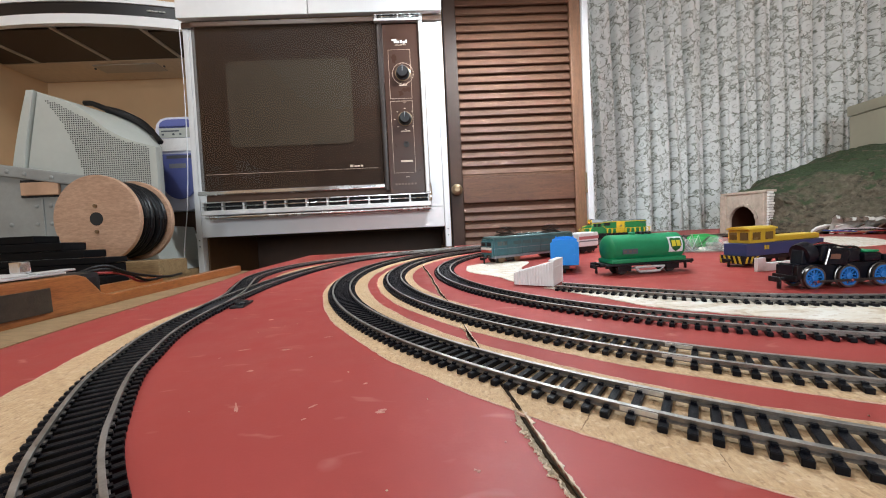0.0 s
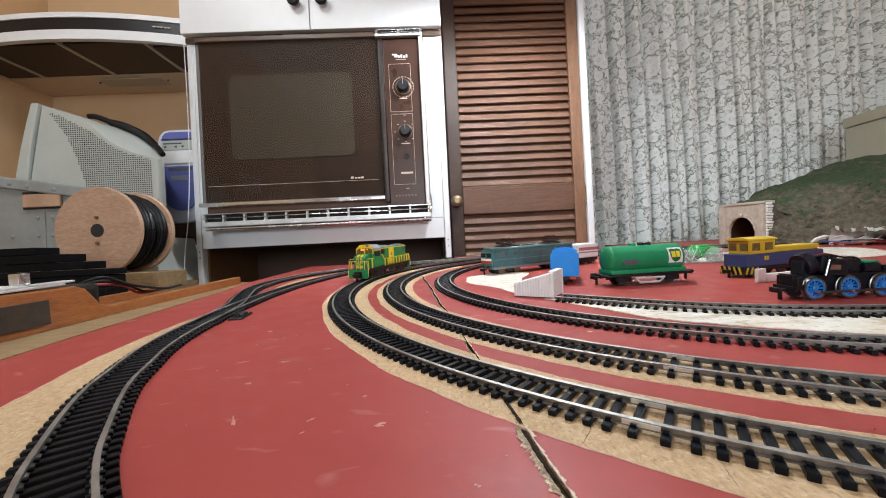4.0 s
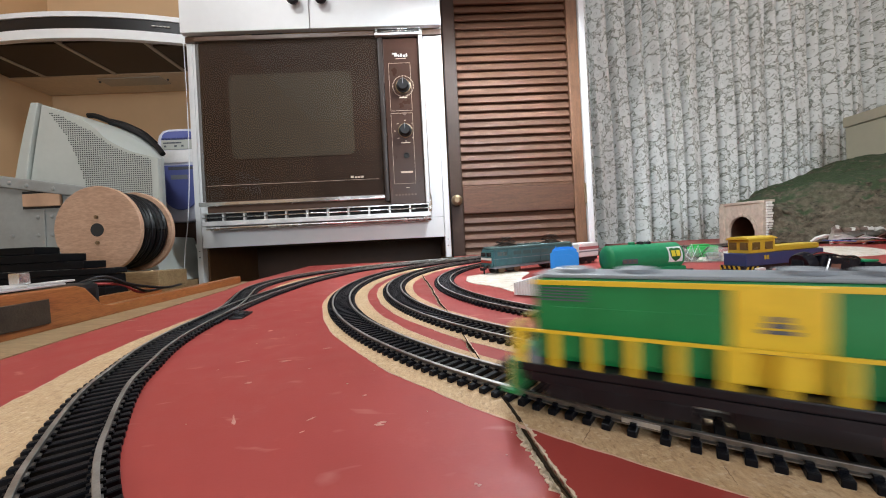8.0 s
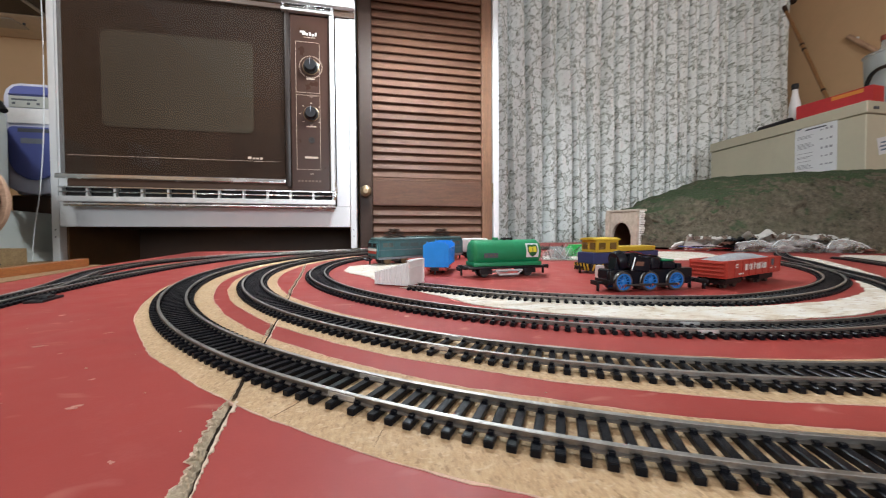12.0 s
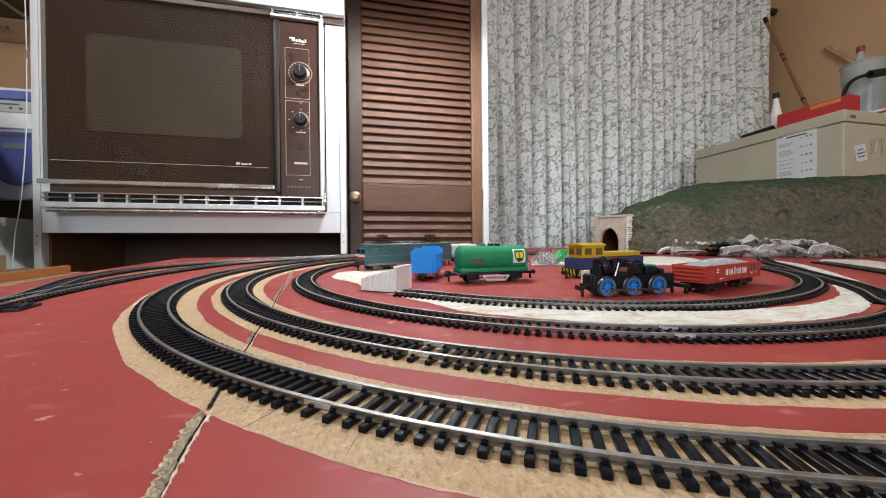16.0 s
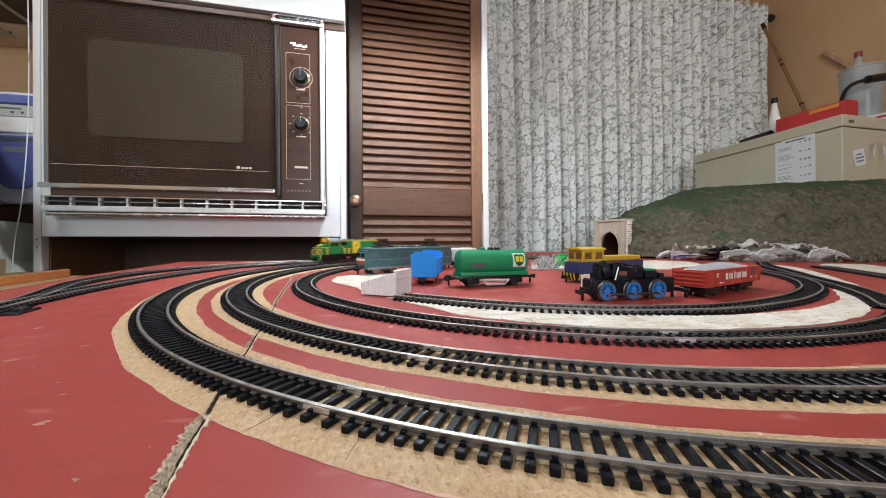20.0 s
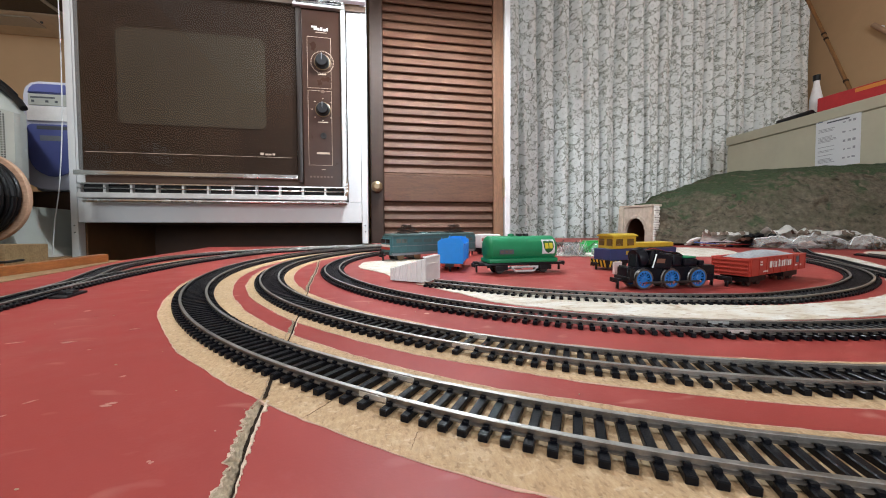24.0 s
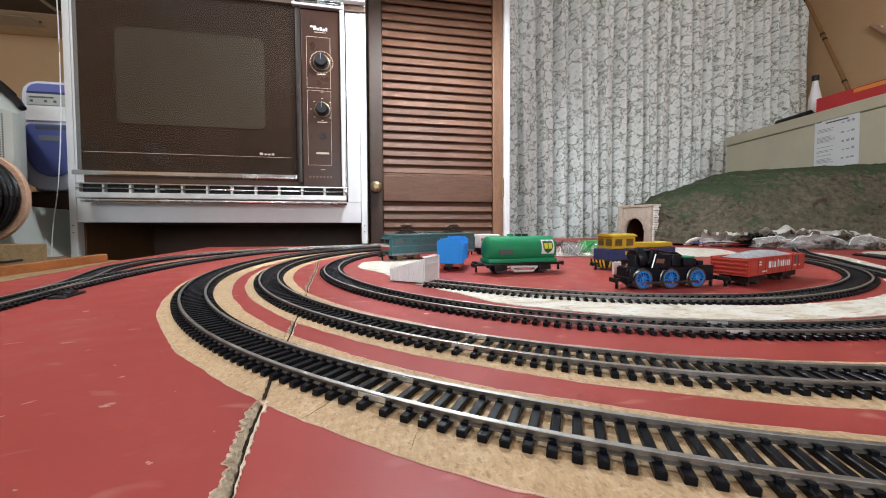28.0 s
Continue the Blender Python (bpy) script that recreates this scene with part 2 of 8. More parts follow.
def hillside():
    m, nt, b = tree("flocked_hillside")
    v = coords(nt)
    geo = nt.nodes.new("ShaderNodeNewGeometry")
    sep = nt.nodes.new("ShaderNodeSeparateXYZ")
    nt.links.new(geo.outputs["Normal"], sep.inputs[0])
    earth = ramp(nt, noise_at(nt, v, 85, 6, 0.72), [(0.30, (0.022, 0.017, 0.012)), (0.42, (0.085, 0.068, 0.047)), (0.58, (0.140, 0.114, 0.080)), (0.76, (0.215, 0.178, 0.132))])
    grass = ramp(nt, noise_at(nt, v, 170, 4, 0.7), [(0.3, (0.017, 0.033, 0.012)), (0.7, (0.054, 0.086, 0.032))])
    up = nt.nodes.new("ShaderNodeMath")
    up.operation = "ADD"
    nt.links.new(sep.outputs[2], up.inputs[0])
    wob = node(nt, "ShaderNodeMapRange")
    wob.inputs[3].default_value, wob.inputs[4].default_value = -0.55, 0.42
    nt.links.new(noise_at(nt, v, 18, 4), wob.inputs[0])
    nt.links.new(wob.outputs[0], up.inputs[1])
    g = ramp(nt, up.outputs[0], [(0.60, (0.06,) * 3), (0.80, (1, 1, 1))])
    moss = ramp(nt, noise_at(nt, v, 11, 5, 0.7), [(0.50, (0, 0, 0)), (0.66, (0.55,) * 3)])
    soil = mix(nt, moss.outputs[0], earth.outputs[0], (0.050, 0.062, 0.030))
    cracks = ramp(nt, noise_at(nt, coords(nt, (1, 1, 2.2)), 48, 3, 0.6, 0.8), [(0.30, (0.85,) * 3), (0.40, (0, 0, 0))])
    soil = mix(nt, cracks.outputs[0], soil, (0.020, 0.015, 0.011))
    nt.links.new(mix(nt, g.outputs[0], soil, grass.outputs[0]), b.inputs["Base Color"])
    b.inputs["Roughness"].default_value = 0.95
    bump(nt, b, noise_at(nt, v, 240, 4, 0.75), 0.9, 0.004)
    return m


def clear(name, colour, rough=0.05, alpha=0.35):
    m, nt, b = tree(name)
    b.inputs["Base Color"].default_value = (*colour, 1)
    b.inputs["Roughness"].default_value = rough
    b.inputs["Alpha"].default_value = alpha
    return m


M = {
    "red": red_paint(), "chip": chipboard(), "pale": pale_board(), "lace": lace(), "hill": hillside(),
    "wall": plain("tan_wall_paint", (0.66, 0.44, 0.25), 0.7, var=0.08, scale=3, relief=0.0008, grime=0.1),
    "white": plain("white_cabinet_paint", (0.78, 0.79, 0.80), 0.35, var=0.05, scale=6, grime=0.06),
    "white_plastic": plain("white_plastic", (0.86, 0.86, 0.86), 0.4, var=0.06, scale=90, grime=0.1),
    "brown_trim": plain("brown_trim", (0.10, 0.055, 0.035), 0.35, var=0.2, scale=8),
    "panel": plain("brown_control_panel", (0.046, 0.021, 0.014), 0.3, var=0.12, scale=20, grime=0.05, spec=0.25),
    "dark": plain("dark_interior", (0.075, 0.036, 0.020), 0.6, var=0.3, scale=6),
    "black": plain("black_plastic", (0.007, 0.007, 0.009), 0.40, var=0.3, scale=120, spec=0.4),
    "strip_black": plain("matt_black_plastic", (0.004, 0.004, 0.005), 0.6, var=0.4, scale=60, spec=0.12),
    "sleeper": plain("black_sleeper_plastic", (0.0045, 0.005, 0.008), 0.34, var=0.35, scale=300, relief=0.0002, spec=0.16),
    "rail": plain("nickel_rail", (0.50, 0.49, 0.47), 0.38, 0.95, var=0.25, scale=140, grime=0.4),
    "rail_side": plain("dull_rail_side", (0.27, 0.25, 0.23), 0.36, 0.85, var=0.35, scale=140, grime=0.5),
    "bright": plain("bright_fishplate", (0.70, 0.70, 0.69), 0.34, 0.8, var=0.1, scale=100),
    "steel": plain("chrome", (0.80, 0.80, 0.80), 0.22, 1.0, var=0.1, scale=30, grime=0.1),
    "alu": plain("worn_aluminium", (0.74, 0.74, 0.74), 0.40, 0.5, var=0.2, scale=25),
    "line": plain("cream_print", (0.62, 0.50, 0.40), 0.5, var=0.05),
    "print": plain("pale_print", (0.80, 0.78, 0.74), 0.5, var=0.05),
    "louvre": timber("stained_louvre_wood", (0.056, 0.023, 0.012), (0.160, 0.071, 0.037), (5, 40, 40), 0.68),
    "doorwood": timber("stained_door_wood", (0.080, 0.038, 0.020), (0.235, 0.113, 0.058), (40, 40, 5), 0.5),
    "darkwood": plain("dark_brown_post", (0.042, 0.022, 0.014), 0.5, var=0.25, scale=12, spec=0.25),
    "oak": timber("varnished_orange_wood", (0.22, 0.070, 0.020), (0.42, 0.150, 0.045), (40, 5, 40), 0.3),
    "ply": plain("pale_plywood", (0.52, 0.325, 0.21), 0.6, var=0.28, scale=16, grime=0.12),
    "bench": timber("unpainted_board_edge", (0.20, 0.12, 0.05), (0.36, 0.24, 0.12), (4, 16, 16), 0.6),
    "bamboo": timber("bamboo_stick", (0.20, 0.09, 0.03), (0.36, 0.18, 0.07), (30, 30, 6), 0.4),
    "beige": plain("beige_computer_plastic", (0.46, 0.485, 0.45), 0.5, var=0.06, scale=12, grime=0.08),
    "cream": plain("cream_enamel", (0.52, 0.49, 0.37), 0.4, var=0.06, scale=8, grime=0.08),
    "blue_pc": plain("blue_violet_plastic", (0.12, 0.15, 0.42), 0.35, var=0.08, scale=20, grime=0.08),
    "lilac": plain("pale_lilac_plastic", (0.66, 0.68, 0.80), 0.4, var=0.05, scale=20, grime=0.05),
    "green": plain("tank_green", (0.008, 0.25, 0.100), 0.42, var=0.14, scale=60, coat=0.0, grime=0.1),
    "loco_green": plain("loco_green", (0.012, 0.22, 0.060), 0.38, var=0.15, scale=90),
    "yellow": plain("loco_yellow", (0.80, 0.55, 0.03), 0.42, var=0.12, scale=90),
    "yellow2": plain("shunter_yellow", (0.60, 0.40, 0.03), 0.45, var=0.12, scale=90),
    "navy": plain("shunter_navy", (0.034, 0.052, 0.15), 0.4, var=0.2, scale=90),
    "teal": plain("electric_teal", (0.060, 0.17, 0.19), 0.42, var=0.30, scale=120, grime=0.4),
    "grey": plain("roof_grey", (0.23, 0.255, 0.285), 0.5, var=0.12, scale=90),
    "blue": plain("bright_blue_plastic", (0.013, 0.29, 0.86), 0.38, var=0.06, scale=90, grime=0.06),
    "wheel_blue": plain("wheel_blue", (0.02, 0.19, 0.58), 0.4, var=0.1, scale=120),
    "wagon_red": plain("wagon_red", (0.46, 0.055, 0.038), 0.42, var=0.12, scale=120),
    "box_red": plain("red_carton", (0.52, 0.03, 0.035), 0.5, var=0.1, scale=12),
    "orange_print": plain("orange_print", (0.75, 0.28, 0.05), 0.5, var=0.05),
    "gravel": plain("grey_gravel_load", (0.36, 0.37, 0.39), 0.9, var=0.35, scale=400, relief=0.0006),
    "stone": plain("cast_stone", (0.50, 0.42, 0.34), 0.85, var=0.3, scale=70, relief=0.0008),
    "plaster": plain("torn_white_plaster", (0.80, 0.78, 0.74), 0.85, var=0.2, scale=60, relief=0.001),
    "rust": plain("brown_crumbled_card", (0.20, 0.09, 0.06), 0.85, var=0.35, scale=70, relief=0.001),
    "paper": plain("paper", (0.74, 0.76, 0.78), 0.7, var=0.03, scale=20, grime=0.03),
    "ink": plain("ink", (0.10, 0.11, 0.13), 0.7, var=0.1),
    "brass": plain("aged_brass", (0.24, 0.17, 0.10), 0.4, 0.7, var=0.2, scale=80),
    "coil": plain("black_cable", (0.006, 0.006, 0.007), 0.42, var=0.3, scale=80, spec=0.25),
    "carpet": plain("dark_floor", (0.10, 0.075, 0.06), 0.9, var=0.3, scale=6, relief=0.002),
    "ceiling": plain("white_ceiling", (0.78, 0.76, 0.72), 0.8, var=0.04, scale=4),
    "clear": clear("clear_blister_plastic", (0.60, 0.64, 0.64), 0.08, 0.22),
    "film": clear("clear_wrapping_film", (0.72, 0.74, 0.72), 0.10, 0.30),
    "tub": clear("cloudy_tub_plastic", (0.50, 0.56, 0.57), 0.3, 0.55),
    "bottle": clear("grey_bottle_plastic", (0.55, 0.60, 0.60), 0.12, 0.45),
    "grille_hole": plain("dark_slot", (0.02, 0.02, 0.02), 0.8, var=0.2),
    "mesh": plain("greasy_filter_mesh", (0.055, 0.040, 0.028), 0.5, 0.4, var=0.4, scale=120, relief=0.0008),
    "hood_panel": plain("beige_hood_panel", (0.66, 0.54, 0.40), 0.5, var=0.08, scale=12),
    "hood_grey": plain("hood_underside", (0.46, 0.42, 0.36), 0.5, var=0.1, scale=20),
    "window_dark": plain("dark_window", (0.02, 0.022, 0.025), 0.15, var=0.2),
}


def oven_glass():
    m, nt, b = tree("smoked_oven_glass")
    b.inputs["Base Color"].default_value = (0.020, 0.012, 0.008, 1)
    b.inputs["Roughness"].default_value = 0.04
    b.inputs["IOR"].default_value = 1.52
    b.inputs["Specular IOR Level"].default_value = 0.36
    b.inputs["Alpha"].default_value = 0.50
    return m


M["glass"] = oven_glass()
lampm, lnt, lb = tree("lit_tube_cover")
lb.inputs["Emission Color"].default_value = (1.0, 0.93, 0.82, 1)
lb.inputs["Emission Strength"].default_value = 6.0
M["tube"] = lampm

# ---------------------------------------------------------------- building blocks


def finish(name, bm, material, smooth=35):
    """Bevels are shaded round; a face much larger than all those round it stays flat."""
    flat = []
    if smooth:
        bm.faces.index_update()
        for f in bm.faces:
            third = f.calc_area() / 3
            if all(g.calc_area() < third for e in f.edges for g in e.link_faces if g is not f):
                flat.append(f.index)
    me = bpy.data.meshes.new(name)
    bm.to_mesh(me)
    bm.free()
    for mm in material if isinstance(material, (list, tuple)) else [material]:
        me.materials.append(M[mm] if isinstance(mm, str) else mm)
    if smooth:
        me.shade_smooth()
        me.set_sharp_from_angle(angle=radians(smooth))
        for i in flat:
            me.polygons[i].use_smooth = False
    return me


def part(name, bm, material, parent, label="", at=None, smooth=35):
    """Links a bmesh (or a mesh) as one mesh object under a thing or a part."""
    me = bm if isinstance(bm, bpy.types.Mesh) else finish(name, bm, material, smooth)
    ob = new(name, me)
    ob.parent = parent
    if at is not None:
        ob.matrix_local = at
    return tagged(ob, label)


def thing(name, m, label, category, group="", kind=""):
    ob = new(name)
    ob.empty_display_size = 0.02
    ob.matrix_world = m
    return tagged(ob, label, category, group, kind)


def solid(name, bm, material, label="", category="", kind="structure", smooth=35):
    return tagged(new(name, finish(name, bm, material, smooth)), label, category, "", kind)


def box(bm, x0, x1, y0, y1, z0, z1, bev=0.0, seg=2):
    m = Matrix.Translation(((x0 + x1) / 2, (y0 + y1) / 2, (z0 + z1) / 2)) @ Matrix.Diagonal((abs(x1 - x0), abs(y1 - y0), abs(z1 - z0), 1))
    vs = bmesh.ops.create_cube(bm, size=1, matrix=m)["verts"]
    if bev:
        es = {e for v in vs for e in v.link_edges}
        bmesh.ops.bevel(bm, geom=list(es), offset=bev, segments=seg, profile=0.6, affect="EDGES", clamp_overlap=True)
    return bm


def B(*a, **k):
    return box(bmesh.new(), *a, **k)


def rod(bm, a, b, r, seg=12, r2=None):
    a, b = Vector(a), Vector(b)
    d = b - a
    m = Matrix.Translation((a + b) / 2) @ d.to_track_quat("Z", "Y").to_matrix().to_4x4()
    bmesh.ops.create_cone(bm, cap_ends=True, segments=seg, radius1=r, radius2=r if r2 is None else r2, depth=d.length, matrix=m)
    return bm


def R_(*a, **k):
    return rod(bmesh.new(), *a, **k)


def lathe(bm, profile, m=Matrix(), seg=28):
    """Turns (radius, height) pairs round the z axis of m."""
    rings = []
    for r, h in profile:
        rings.append([bm.verts.new(m @ Vector((r * math.cos(2 * math.pi * i / seg), r * math.sin(2 * math.pi * i / seg), h))) for i in range(seg)])
    for a, b in zip(rings, rings[1:]):
        for i in range(seg):
            bm.faces.new((a[i], a[(i + 1) % seg], b[(i + 1) % seg], b[i]))
    for ring, flip in ((rings[0], True), (rings[-1], False)):
        bm.faces.new(ring[::-1] if flip else ring)
    return bm


def prism(bm, outline, h0, h1, m=Matrix(), bev=0.0):
    """Extrudes a flat outline (x, y) from h0 to h1 along the z axis of m."""
    lo = [bm.verts.new(m @ Vector((x, y, h0))) for x, y in outline]
    hi = [bm.verts.new(m @ Vector((x, y, h1))) for x, y in outline]
    n = len(outline)
    fs = [bm.faces.new(lo[::-1]), bm.faces.new(hi)]
    for i in range(n):
        fs.append(bm.faces.new((lo[i], lo[(i + 1) % n], hi[(i + 1) % n], hi[i])))
    bmesh.ops.recalc_face_normals(bm, faces=fs)
    if bev:
        es = {e for f in fs for e in f.edges}
        bmesh.ops.bevel(bm, geom=list(es), offset=bev, segments=2, profile=0.6, affect="EDGES", clamp_overlap=True)
    return bm


def tube(bm, pts, r, seg=8):
    """A round tube along points."""
    pts = [Vector(p) for p in pts]
    rings = []
    for i, p in enumerate(pts):
        d = (pts[min(i + 1, len(pts) - 1)] - pts[max(i - 1, 0)]).normalized()
        q = d.to_track_quat("Z", "Y").to_matrix()
        rings.append([bm.verts.new(p + q @ Vector((r * math.cos(2 * math.pi * k / seg), r * math.sin(2 * math.pi * k / seg), 0))) for k in range(seg)])
    for a, b in zip(rings, rings[1:]):
        for k in range(seg):
            bm.faces.new((a[k], a[(k + 1) % seg], b[(k + 1) % seg], b[k]))
    bm.faces.new(rings[0][::-1])
    bm.faces.new(rings[-1])
    return bm


def curve_pts(ctrl, n=8):
    """Catmull-Rom through control points."""
    P = [Vector(c) for c in ctrl]
    P = [P[0] * 2 - P[1]] + P + [P[-1] * 2 - P[-2]]
    out = []
    for i in range(1, len(P) - 2):
        a, b, c, d = P[i - 1:i + 3]
        for k in range(n):
            t = k / n
            out.append(0.5 * (2 * b + (c - a) * t + (2 * a - 5 * b + 4 * c - d) * t * t + (3 * b - a - 3 * c + d) * t ** 3))
    return out + [P[-2]]


XZ = Matrix(((1, 0, 0, 0), (0, 0, -1, 0), (0, 1, 0, 0), (0, 0, 0, 1)))   # outline (x, z), depth along -y
YZ = Matrix(((0, 0, 1, 0), (1, 0, 0, 0), (0, 1, 0, 0), (0, 0, 0, 1)))    # outline (y, z), depth along x


def lettering(text, size, material, parent, m, name="lettering"):
    cu = bpy.data.curves.new(name, "FONT")
    cu.body, cu.size, cu.extrude, cu.align_x, cu.align_y = text, size, size * 0.02, "CENTER", "CENTER"
    tmp = bpy.data.objects.new("tmp", cu)
    me = bpy.data.meshes.new_from_object(tmp)
    bpy.data.objects.remove(tmp)
    me.materials.clear()
    me.materials.append(M[material])
    me.name = name
    ob = new(name, me)
    ob.parent = parent
    ob.matrix_local = m
    return ob

# ---------------------------------------------------------------- plan
# The board lies at z = 0. The room stands a touch out of true to the board.
YC = 1.014
ROOM = Matrix.Translation((0, YC, 0)) @ Matrix.Rotation(-math.atan(0.0409), 4, "X") @ Matrix.Translation((0, -YC, 0))
CX, CY = 0.3645, 0.5028
RAIL_TOP = 0.0048


def room_solid(*a, **k):
    ob = solid(*a, **k)
    ob.matrix_world = ROOM
    return ob


def room_thing(name, m, *a, **k):
    return thing(name, ROOM @ m, *a, **k)


def arc(r, a0, a1, n):
    return [(CX + r * math.cos(radians(a0 + (a1 - a0) * i / n)), CY + r * math.sin(radians(a0 + (a1 - a0) * i / n))) for i in range(n + 1)]


TRACKS = {
    "outer": [(1.0, 0.95), (1.22, 0.93), (1.37, 0.84), (1.45, 0.66), (1.45, 0.40), (1.37, 0.19), (1.2, 0.06), (1.0, 0.02), (0.8, 0.015), (0.55, 0.018)] + arc(0.478, -92, -244, 24) + [(0.3, 0.952), (0.45, 0.957), (0.62, 0.955), (0.82, 0.95), (1.0, 0.95)],
    "middle": [(1.25, 0.66), (1.03, 0.575), (0.95, 0.48), (0.84, 0.345), (0.72, 0.22), (0.56, 0.125)] + arc(0.418, -84, -242, 24) + [(0.3, 0.902), (0.5, 0.905), (0.7, 0.895), (1.0, 0.88)],
    "inner": [(1.1, 0.72), (0.9, 0.565), (0.8, 0.46), (0.735, 0.395), (0.68, 0.335), (0.64, 0.292), (0.585, 0.243), (0.53, 0.203)] + arc(0.351, -62, -240, 24) + [(0.3, 0.841), (0.5, 0.85), (0.8, 0.83)],
    "siding": [(0.121, 0.352), (0.155, 0.322), (0.191, 0.292), (0.225, 0.271), (0.255, 0.257), (0.29, 0.245), (0.335, 0.2355), (0.39, 0.232), (0.475, 0.249), (0.545, 0.276), (0.604, 0.308), (0.667, 0.357), (0.73, 0.43), (0.78, 0.52)],
    "left": [(0.03, -0.05), (-0.045, 0.035), (-0.107, 0.1), (-0.1333, 0.135), (-0.159, 0.176), (-0.173, 0.2075), (-0.188, 0.2455), (-0.199, 0.288), (-0.2085, 0.35), (-0.214, 0.42), (-0.214, 0.49), (-0.2, 0.611), (-0.15, 0.75), (-0.05, 0.84), (0.08, 0.91), (0.25, 0.98), (0.45, 1.01), (0.8, 1.02)],
    "branch": [(-0.199, 0.288), (-0.207, 0.34), (-0.2205, 0.405), (-0.243, 0.468), (-0.264, 0.53), (-0.271, 0.585), (-0.267, 0.65), (-0.248, 0.71), (-0.212, 0.765), (-0.15, 0.825), (-0.05, 0.89), (0.08, 0.948), (0.25, 0.995), (0.5, 1.04)],
}


class Line:
    """A centre line that gives place and heading by its length."""

    def __init__(self, ctrl):
        self.p = curve_pts([(x, y, 0) for x, y in ctrl], 14)
        self.s = [0.0]
        for a, b in zip(self.p, self.p[1:]):
            self.s.append(self.s[-1] + (b - a).length)
        self.length = self.s[-1]

    def at(self, s):
        s = min(max(s, 0), self.length - 1e-6)
        i = int(np.searchsorted(self.s, s, side="right")) - 1
        a, b = self.p[i], self.p[i + 1]
        t = (s - self.s[i]) / (self.s[i + 1] - self.s[i])
        return a.lerp(b, t), (b - a).normalized()


LINES = {k: Line(v) for k, v in TRACKS.items()}

def s_near(key, x, y):
    line = LINES[key]
    return line.s[min(range(len(line.p)), key=lambda i: (line.p[i].x - x) ** 2 + (line.p[i].y - y) ** 2)]


# ---------------------------------------------------------------- room shell
room_solid("floor", B(-1.32, 2.4, -2.3, 1.75, -0.92, -0.87), "carpet", "dark brown floor far under the layout board")
room_solid("ceiling", B(-1.32, 2.4, -2.3, 1.75, 1.56, 1.6), "ceiling", "white painted ceiling")
room_solid("wall_north", B(-0.645, 2.4, 1.72, 1.78, -0.87, 1.56), "wall", "tan painted wall behind the curtain")
room_solid("wall_alcove", B(-1.32, -0.645, 1.335, 1.40, -0.87, 1.56), "wall", "tan painted wall behind the old monitor")
room_solid("wall_west", B(-1.38, -1.32, -2.3, 1.75, -0.87, 1.56), "wall", "tan painted side wall")
room_solid("wall_east", B(2.36, 2.42, -2.3, 1.78, -0.87, 1.56), "wall", "tan painted wall behind the cream chest")
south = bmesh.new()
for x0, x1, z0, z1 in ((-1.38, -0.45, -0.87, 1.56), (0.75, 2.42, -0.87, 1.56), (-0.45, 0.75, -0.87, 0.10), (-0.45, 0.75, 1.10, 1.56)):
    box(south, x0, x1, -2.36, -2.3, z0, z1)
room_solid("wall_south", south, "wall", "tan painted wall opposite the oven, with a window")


def added_window(name, m, half, high, label):
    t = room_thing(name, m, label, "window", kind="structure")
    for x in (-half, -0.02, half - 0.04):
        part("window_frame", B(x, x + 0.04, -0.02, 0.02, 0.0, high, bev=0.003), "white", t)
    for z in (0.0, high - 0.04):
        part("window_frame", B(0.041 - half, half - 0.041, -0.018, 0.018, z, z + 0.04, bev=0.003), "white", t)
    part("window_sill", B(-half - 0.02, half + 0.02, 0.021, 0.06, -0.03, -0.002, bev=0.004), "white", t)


# Unseen window, added to house the cool fill light.
added_window("added_window_2", pose(0.15, -2.33, 0.10), 0.6, 1.0, "white framed window with daylight opposite the oven")


def room_door():
    """The brown door opposite the oven, which the oven's glass mirrors."""
    t = room_thing("door_2", pose(-1.30, -2.298, -0.87), "dark brown panelled room door with a round dark plate", "door", kind="structure")
    part("leaf", B(0.05, 0.72, 0.0, 0.035, 0.0, 2.02, bev=0.003), "darkwood", t)
    for x0, x1 in ((0.0, 0.048), (0.722, 0.77)):
        part("door_frame", B(x0, x1, 0.0, 0.05, 0.0, 2.07, bev=0.004), "doorwood", t)
    part("door_frame", B(0.049, 0.721, 0.0, 0.05, 2.022, 2.07, bev=0.004), "doorwood", t)
    for z0, z1 in ((0.18, 0.92), (1.10, 1.88)):
        part("raised_panel", B(0.16, 0.61, 0.0355, 0.043, z0, z1, bev=0.006), "doorwood", t)
    part("round_plate", lathe(bmesh.new(), [(0.004, 0.0), (0.105, 0.0), (0.11, 0.004), (0.10, 0.012), (0.05, 0.016), (0.004, 0.017)], pose(0.15, 0.0435, 1.94, -90, 0, 0), 32), "black", t)
    part("door_handle", R_((0.66, 0.036, 1.0), (0.66, 0.085, 1.0), 0.014, 16), "steel", t)


room_door()


def switch_box():
    t = room_thing("switch_box", pose(-1.319, -0.70, 0.56), "white plastic switch box fixed to the side wall", "switch box")
    part("box_body", B(0.0, 0.05, -0.13, 0.13, -0.06, 0.06, bev=0.006), "white_plastic", t)
    part("box_cover", B(0.0505, 0.056, -0.115, 0.115, -0.048, 0.048, bev=0.003), "white_plastic", t)
    part("rocker_switch", B(0.0565, 0.062, -0.015, 0.015, -0.022, 0.022, bev=0.002), "white", t)


switch_box()


